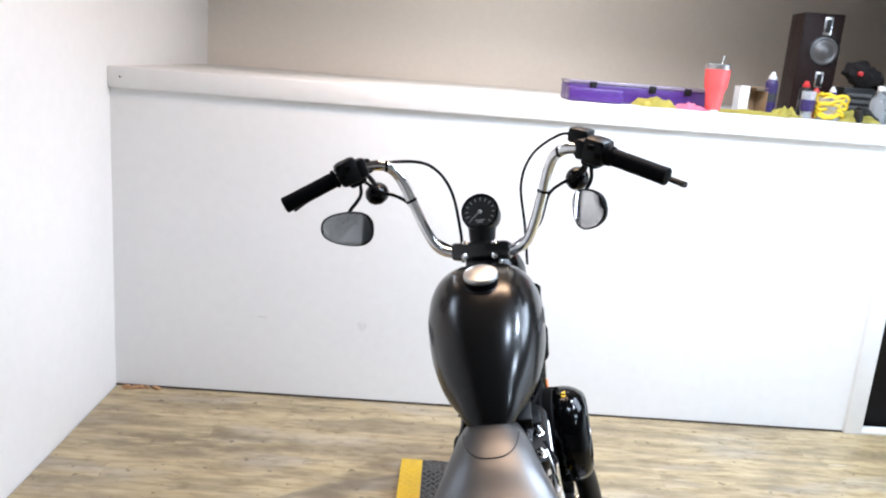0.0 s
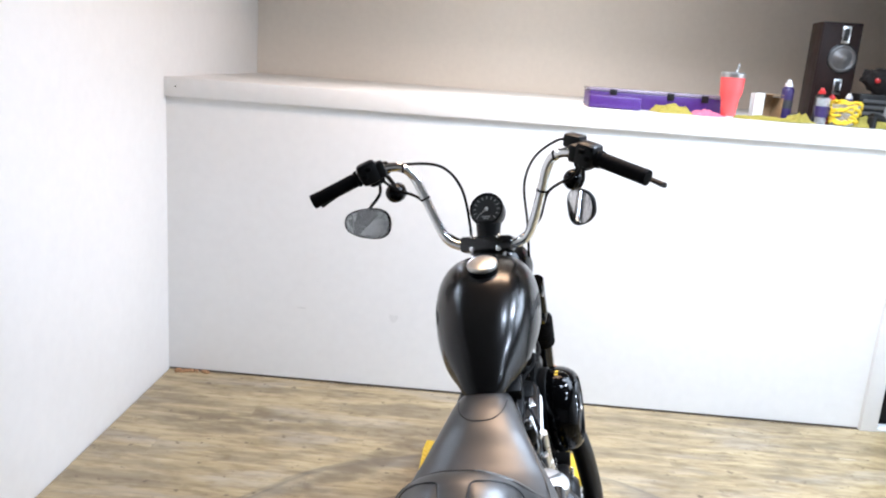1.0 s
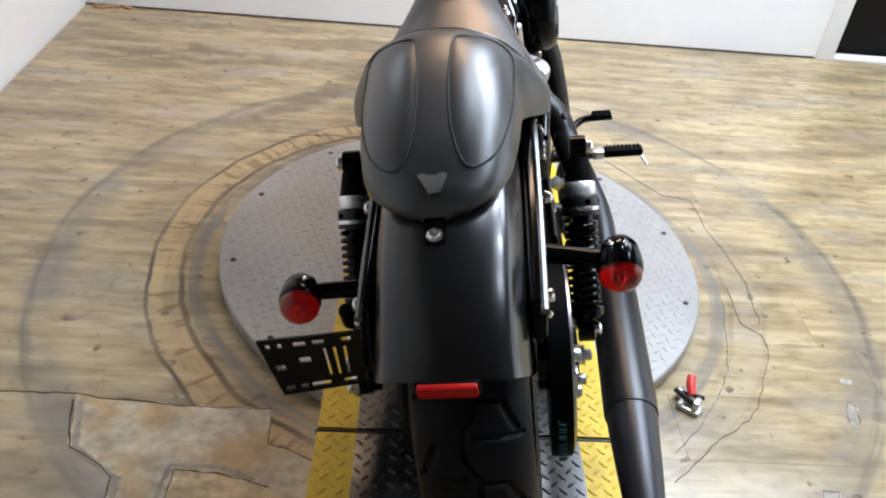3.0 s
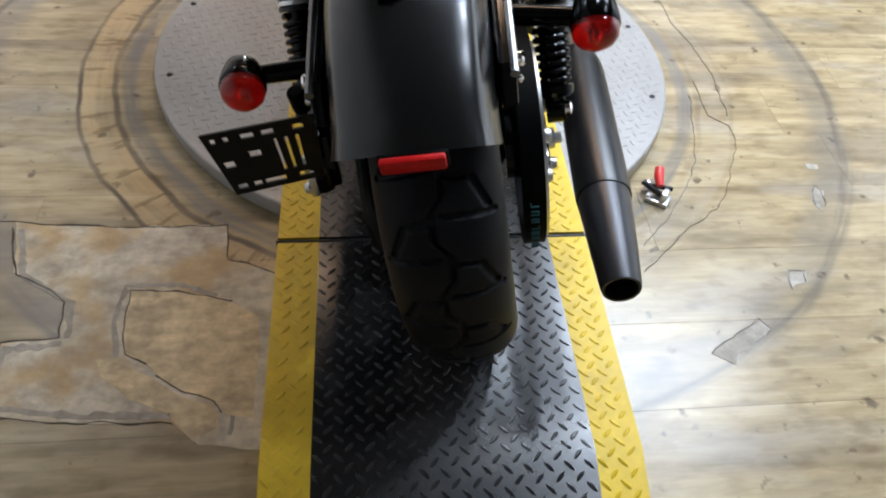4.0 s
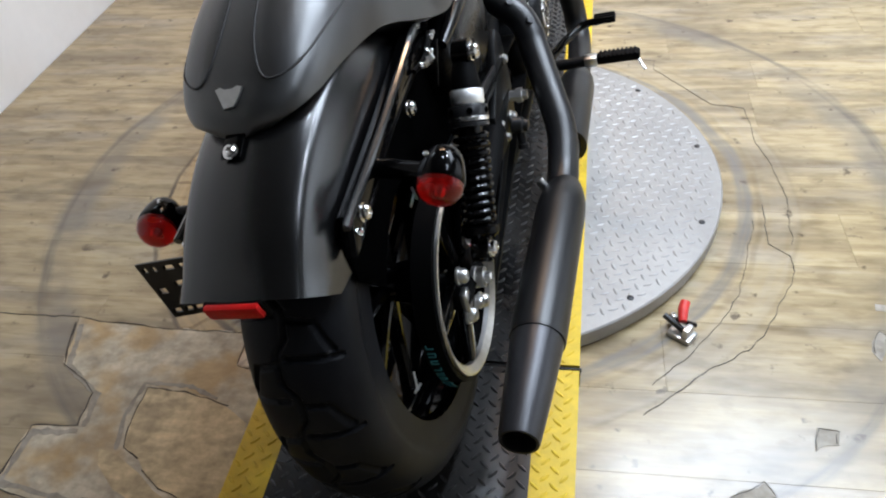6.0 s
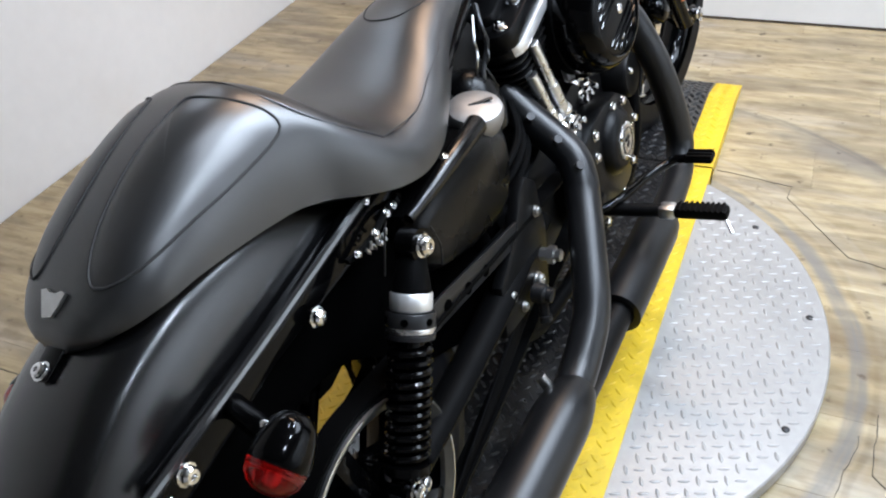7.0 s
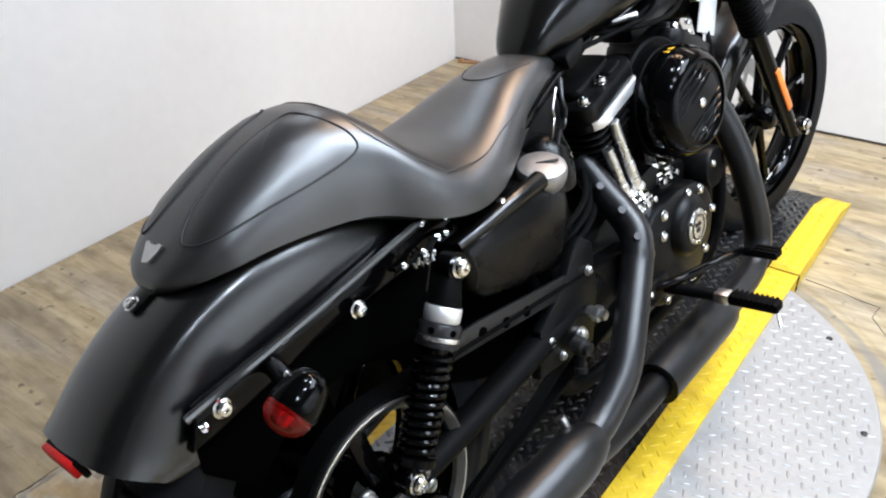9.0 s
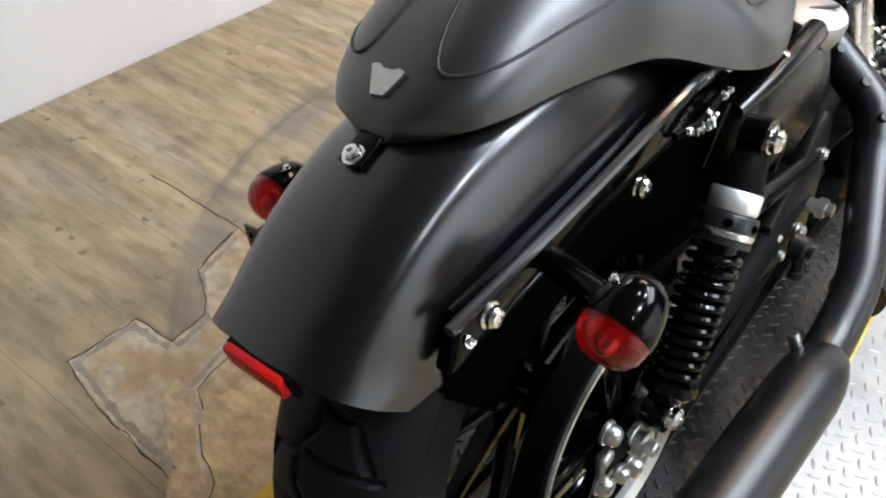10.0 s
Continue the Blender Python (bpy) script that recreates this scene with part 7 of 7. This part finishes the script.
tube(bm, [(-0.06, 0.0, 0.05), (0.0, 0.0, 0.045), (0.05, -0.01, 0.02), (0.07, -0.02, 0.012)], [0.014, 0.016, 0.012, 0.010], 12)
box(bm, (-0.05, 0.0, 0.025), (0.03, 0.03, 0.048), None, 0.005)
part("handle", bm, BLACKP, t)

# black strip fixture high in the loft's corner and a dark vent at its ceiling
bm = new_bm()
box(bm, (-1.30, 3.60, 1.98), (0.05, 0.10, 0.26), None, 0.004)
structure("wall_bracket", bm, BLACKP, "small black bracket high on the loft wall", "bracket")
bm = new_bm()
box(bm, (2.12, 3.45, LOFT_TOP - 0.045), (0.26, 0.20, 0.09), None, 0.006)
structure("ceiling_vent", bm, BLACKP, "dark box below the loft ceiling", "vent")
bm = new_bm()
box(bm, (1.25, 3.672, LOFT_TOP - 0.022), (1.1, 0.05, 0.04), None, 0.006)
structure("ceiling_trim", bm, CEIL, "pale conduit along the loft ceiling", "trim")

# dark open joint along the foot of the low wall
bm = new_bm()
box(bm, (0.166, BACK - 0.0015, 0.0030), (3.166, 0.005, 0.0064), None)
structure("wall_foot_joint", bm, JOINT, "thin dark gap along the foot of the white low wall", "trim")

# nail in the ledge board, marks on the low wall, crumbs at the corner
bm = new_bm()
turned(bm, [(0.004, 0), (0.003, 0.003), (1e-4, 0.004)], (-1.37, BACK - 0.022, 1.297), (0, -1, 0), 10)
structure("nail", bm, DULL_STEEL, "small nail head in the ledge board", "nail")
random.seed(11)
bm = new_bm()
for k in range(26):
    x, y, r = -1.33 + random.gauss(0, 0.03), 2.30 + random.gauss(0, 0.012), 0.004 + 0.009 * random.random()
    vs = bmesh.ops.create_icosphere(bm, subdivisions=1, radius=r, matrix=Matrix.Translation((max(LEFT + 0.01, x), min(BACK - 0.01, y), r * 0.5)) @ Matrix.Diagonal((1.3, 0.9, 0.6, 1)))["verts"]
crumbs = tagged(part("debris", bm, CLAY, None, "brown crumbs swept into the room's corner", 60), "", "debris", "", "stuff")

# ---- floor planks, cracks ----
random.seed(7)
PL, PW = 1.22, 0.182
meshes = []
for l in (PL,):
    bm = new_bm()
    box(bm, (0, 0, -0.005), (PL - 0.0003, PW - 0.0003, 0.010), None, 0.0003, 1)
    me = bpy.data.meshes.new("plank")
    bm.to_mesh(me)
    bm.free()
    me.materials.append(FLOOR_WOOD)
    meshes.append(me)
row = 0
y = REAR + PW / 2
while y - PW / 2 < BACK - 0.001:
    x = LEFT - random.random() * PL
    while x < RIGHT:
        ob = new("plank", meshes[0])
        ob.parent = floor
        lo, hi = max(x, LEFT + 0.006), min(x + PL, RIGHT)
        wy0, wy1 = y - PW / 2, min(y + PW / 2, BACK - 0.008)
        ob.matrix_local = Matrix.Translation(((lo + hi) / 2, (wy0 + wy1) / 2, 0)) @ Matrix.Diagonal(((hi - lo) / PL, (wy1 - wy0) / PW, 1, 1))
        x += PL
    y += PW


def crack(pts, wide=0.004, seed=0, material=None, top=0.0014):
    """A jagged seam lying on the floor."""
    bm = new_bm()
    path = []
    for (x0, y0), (x1, y1) in zip(pts, pts[1:]):
        n = max(2, int(math.hypot(x1 - x0, y1 - y0) / 0.012))
        for k in range(n):
            t_ = k / n
            j = 0.006 * noise.noise(V((x0 + (x1 - x0) * t_, y0 + (y1 - y0) * t_, seed)) * 30)
            path.append(V((x0 + (x1 - x0) * t_ + j, y0 + (y1 - y0) * t_ - j, 0)))
    path.append(V((*pts[-1], 0)))
    rings = []
    for i, p in enumerate(path):
        d = (path[min(i + 1, len(path) - 1)] - path[max(i - 1, 0)]).normalized()
        n_ = V((-d.y, d.x, 0)) * wide * 0.75 * (0.3 + 0.9 * abs(noise.noise(p * 40 + V((0, 0, seed)))))
        rings.append([p - n_ * 0.6 + V((0, 0, -0.0005)), p - n_ * 0.5 + V((0, 0, top)), p + n_ * 0.5 + V((0, 0, top)), p + n_ * 0.6 + V((0, 0, -0.0005))])
    loft(bm, rings)
    part("glue_smear" if material else "floor_seam", bm, material or CRACK, floor)


def floor_sheet(name, pts, top, material, label):
    """A thin flat piece with a slightly ragged outline, lying on the boards."""
    out = []
    for (x0, y0), (x1, y1) in zip(pts, pts[1:] + pts[:1]):
        n = max(1, int(math.hypot(x1 - x0, y1 - y0) / 0.02))
        for k in range(n):
            x, y = x0 + (x1 - x0) * k / n, y0 + (y1 - y0) * k / n
            j = 0.007 * noise.noise(V((x * 25, y * 25, 3))) + 0.004 * noise.noise(V((x * 80, y * 80, 5)))
            out.append((x + j, y - j))
    bm = new_bm()
    loft(bm, [[V((x, y, z)) for x, y in out] for z in (-0.001, top)])
    part(name, bm, material, floor, label)


# torn-up stretch beside the track, with islands of board left standing
torn = [(-0.72, 0.172), (-0.69, 0.04), (-0.62, -0.002), (-0.590, -0.03), (-0.583, -0.108), (-0.675, -0.115), (-0.683, -0.25), (-0.576, -0.272), (-0.375, -0.285), (-0.33, -0.325), (-0.22, -0.34), (-0.205, -0.06), (-0.22, 0.02), (-0.28, 0.05), (-0.315, 0.06), (-0.32, 0.10), (-0.32, 0.15), (-0.50, 0.15), (-0.66, 0.16)]
floor_sheet("bare_patch", torn, 0.0006, ADHESIVE, "bare yellow-brown adhesive where the boards are torn off")
floor_sheet("board_island", [(-0.249, -0.079), (-0.29, -0.05), (-0.323, -0.031), (-0.40, -0.012), (-0.479, -0.010), (-0.482, -0.08), (-0.469, -0.148), (-0.43, -0.170), (-0.40, -0.205), (-0.365, -0.228), (-0.338, -0.236), (-0.313, -0.248), (-0.290, -0.275), (-0.25, -0.28)], 0.0011, OLD_BOARD, "left-over piece of board")
floor_sheet("board_island", [(-0.515, -0.155), (-0.47, -0.168), (-0.42, -0.195), (-0.37, -0.235), (-0.33, -0.250), (-0.305, -0.270), (-0.300, -0.300), (-0.34, -0.318), (-0.39, -0.262), (-0.45, -0.235), (-0.50, -0.19)], 0.0010, OLD_BOARD, "left-over piece of board")
crack([(-1.0, 0.17), (-0.72, 0.172), (-0.66, 0.16), (-0.5, 0.15), (-0.32, 0.15), (-0.315, 0.06), (-0.28, 0.05), (-0.22, 0.02)], 0.0045, 1)
crack([(-0.30, -0.040), (-0.40, -0.012), (-0.479, -0.010), (-0.482, -0.08), (-0.469, -0.148), (-0.43, -0.170)], 0.0055, 2)
crack([(-0.41, -0.195), (-0.365, -0.228), (-0.338, -0.236), (-0.313, -0.248), (-0.30, -0.27)], 0.005, 8)
crack([(-0.722, 0.155), (-0.69, 0.04), (-0.62, -0.002), (-0.590, -0.03), (-0.583, -0.108), (-0.675, -0.115), (-0.683, -0.25)], 0.0075, 3)
crack([(-0.683, -0.25), (-0.576, -0.272), (-0.47, -0.280), (-0.375, -0.285)], 0.0045, 7)
# pale glue left standing along the torn edges
for pts, wide, seed in (([(-0.705, 0.15), (-0.675, 0.035), (-0.61, -0.012), (-0.578, -0.035), (-0.570, -0.110)], 0.034, 11), ([(-0.575, -0.122), (-0.665, -0.128), (-0.670, -0.24), (-0.576, -0.258), (-0.47, -0.266), (-0.38, -0.272)], 0.030, 12), ([(-0.33, -0.022), (-0.40, 0.002), (-0.492, 0.004), (-0.496, -0.08), (-0.482, -0.155)], 0.022, 13), ([(-0.43, -0.165), (-0.37, -0.215), (-0.315, -0.235), (-0.282, -0.270), (-0.285, -0.31)], 0.020, 14)):
    crack(pts, wide, seed, GLUE, 0.0010)
crack([(0.80, 0.63), (0.79, 0.49), (0.83, 0.45), (0.83, 0.40), (0.75, 0.23), (0.70, 0.17), (0.60, 0.10), (0.56, 0.06), (0.49, 0.0)], 0.0035, 4)
crack([(0.41, 1.36), (0.60, 1.33), (0.59, 1.28), (0.735, 1.08), (0.82, 1.06), (0.825, 0.90), (0.85, 0.78), (0.86, 0.66), (0.84, 0.49)], 0.0025, 5)
# chips worn through the boards along the wheel marks
for pts, seed in (([(0.956, 0.238), (0.969, 0.222), (0.953, 0.175), (0.939, 0.159), (0.933, 0.179), (0.937, 0.208)], 21), ([(0.794, -0.007), (0.825, -0.008), (0.816, -0.036), (0.776, -0.052), (0.779, -0.028)], 22), ([(0.684, -0.124), (0.696, -0.148), (0.684, -0.16), (0.617, -0.202), (0.593, -0.217), (0.563, -0.197), (0.623, -0.154)], 23)):
    floor_sheet("worn_chip", pts, 0.0008, GLUE, "pale chip worn through the board")
    crack(pts[-2:] + pts[:3], 0.0035, seed)
floor_sheet("worn_chip", [(0.969, 0.311), (0.993, 0.312), (0.992, 0.291), (0.967, 0.292)], 0.0008, GLUE, "pale chip worn through the board")
crack([(0.768, 0.57), (0.742, 0.458), (0.707, 0.334), (0.67, 0.261), (0.609, 0.179), (0.572, 0.133), (0.509, 0.069)], 0.0025, 24)
# two faint smudges on the low wall
SMUDGE = surface("grey_smudge", (0.70, 0.70, 0.69), 0.7, vary=0.06)
for x, z, pts in ((-0.383, 0.334, [(-0.022, 0.010), (-0.012, 0.020), (0.0, 0.012), (0.014, 0.018), (0.022, 0.008), (0.014, -0.010), (0.0, -0.022), (-0.014, -0.008)]), (-0.804, 0.347, [(-0.022, 0.004), (0.0, 0.006), (0.022, 0.002), (0.020, -0.003), (-0.018, -0.002)])):
    bm = new_bm()
    loft(bm, [[V((x + px_, y_, z + pz_)) for px_, pz_ in pts] for y_ in (BACK + 0.001, BACK - 0.0006)])
    structure("wall_mark", bm, SMUDGE, "faint grey smudge on the white low wall", "stain")

crack([(-0.44, 1.30), (-0.30, 1.33), (-0.2, 1.31)], 0.003, 6)
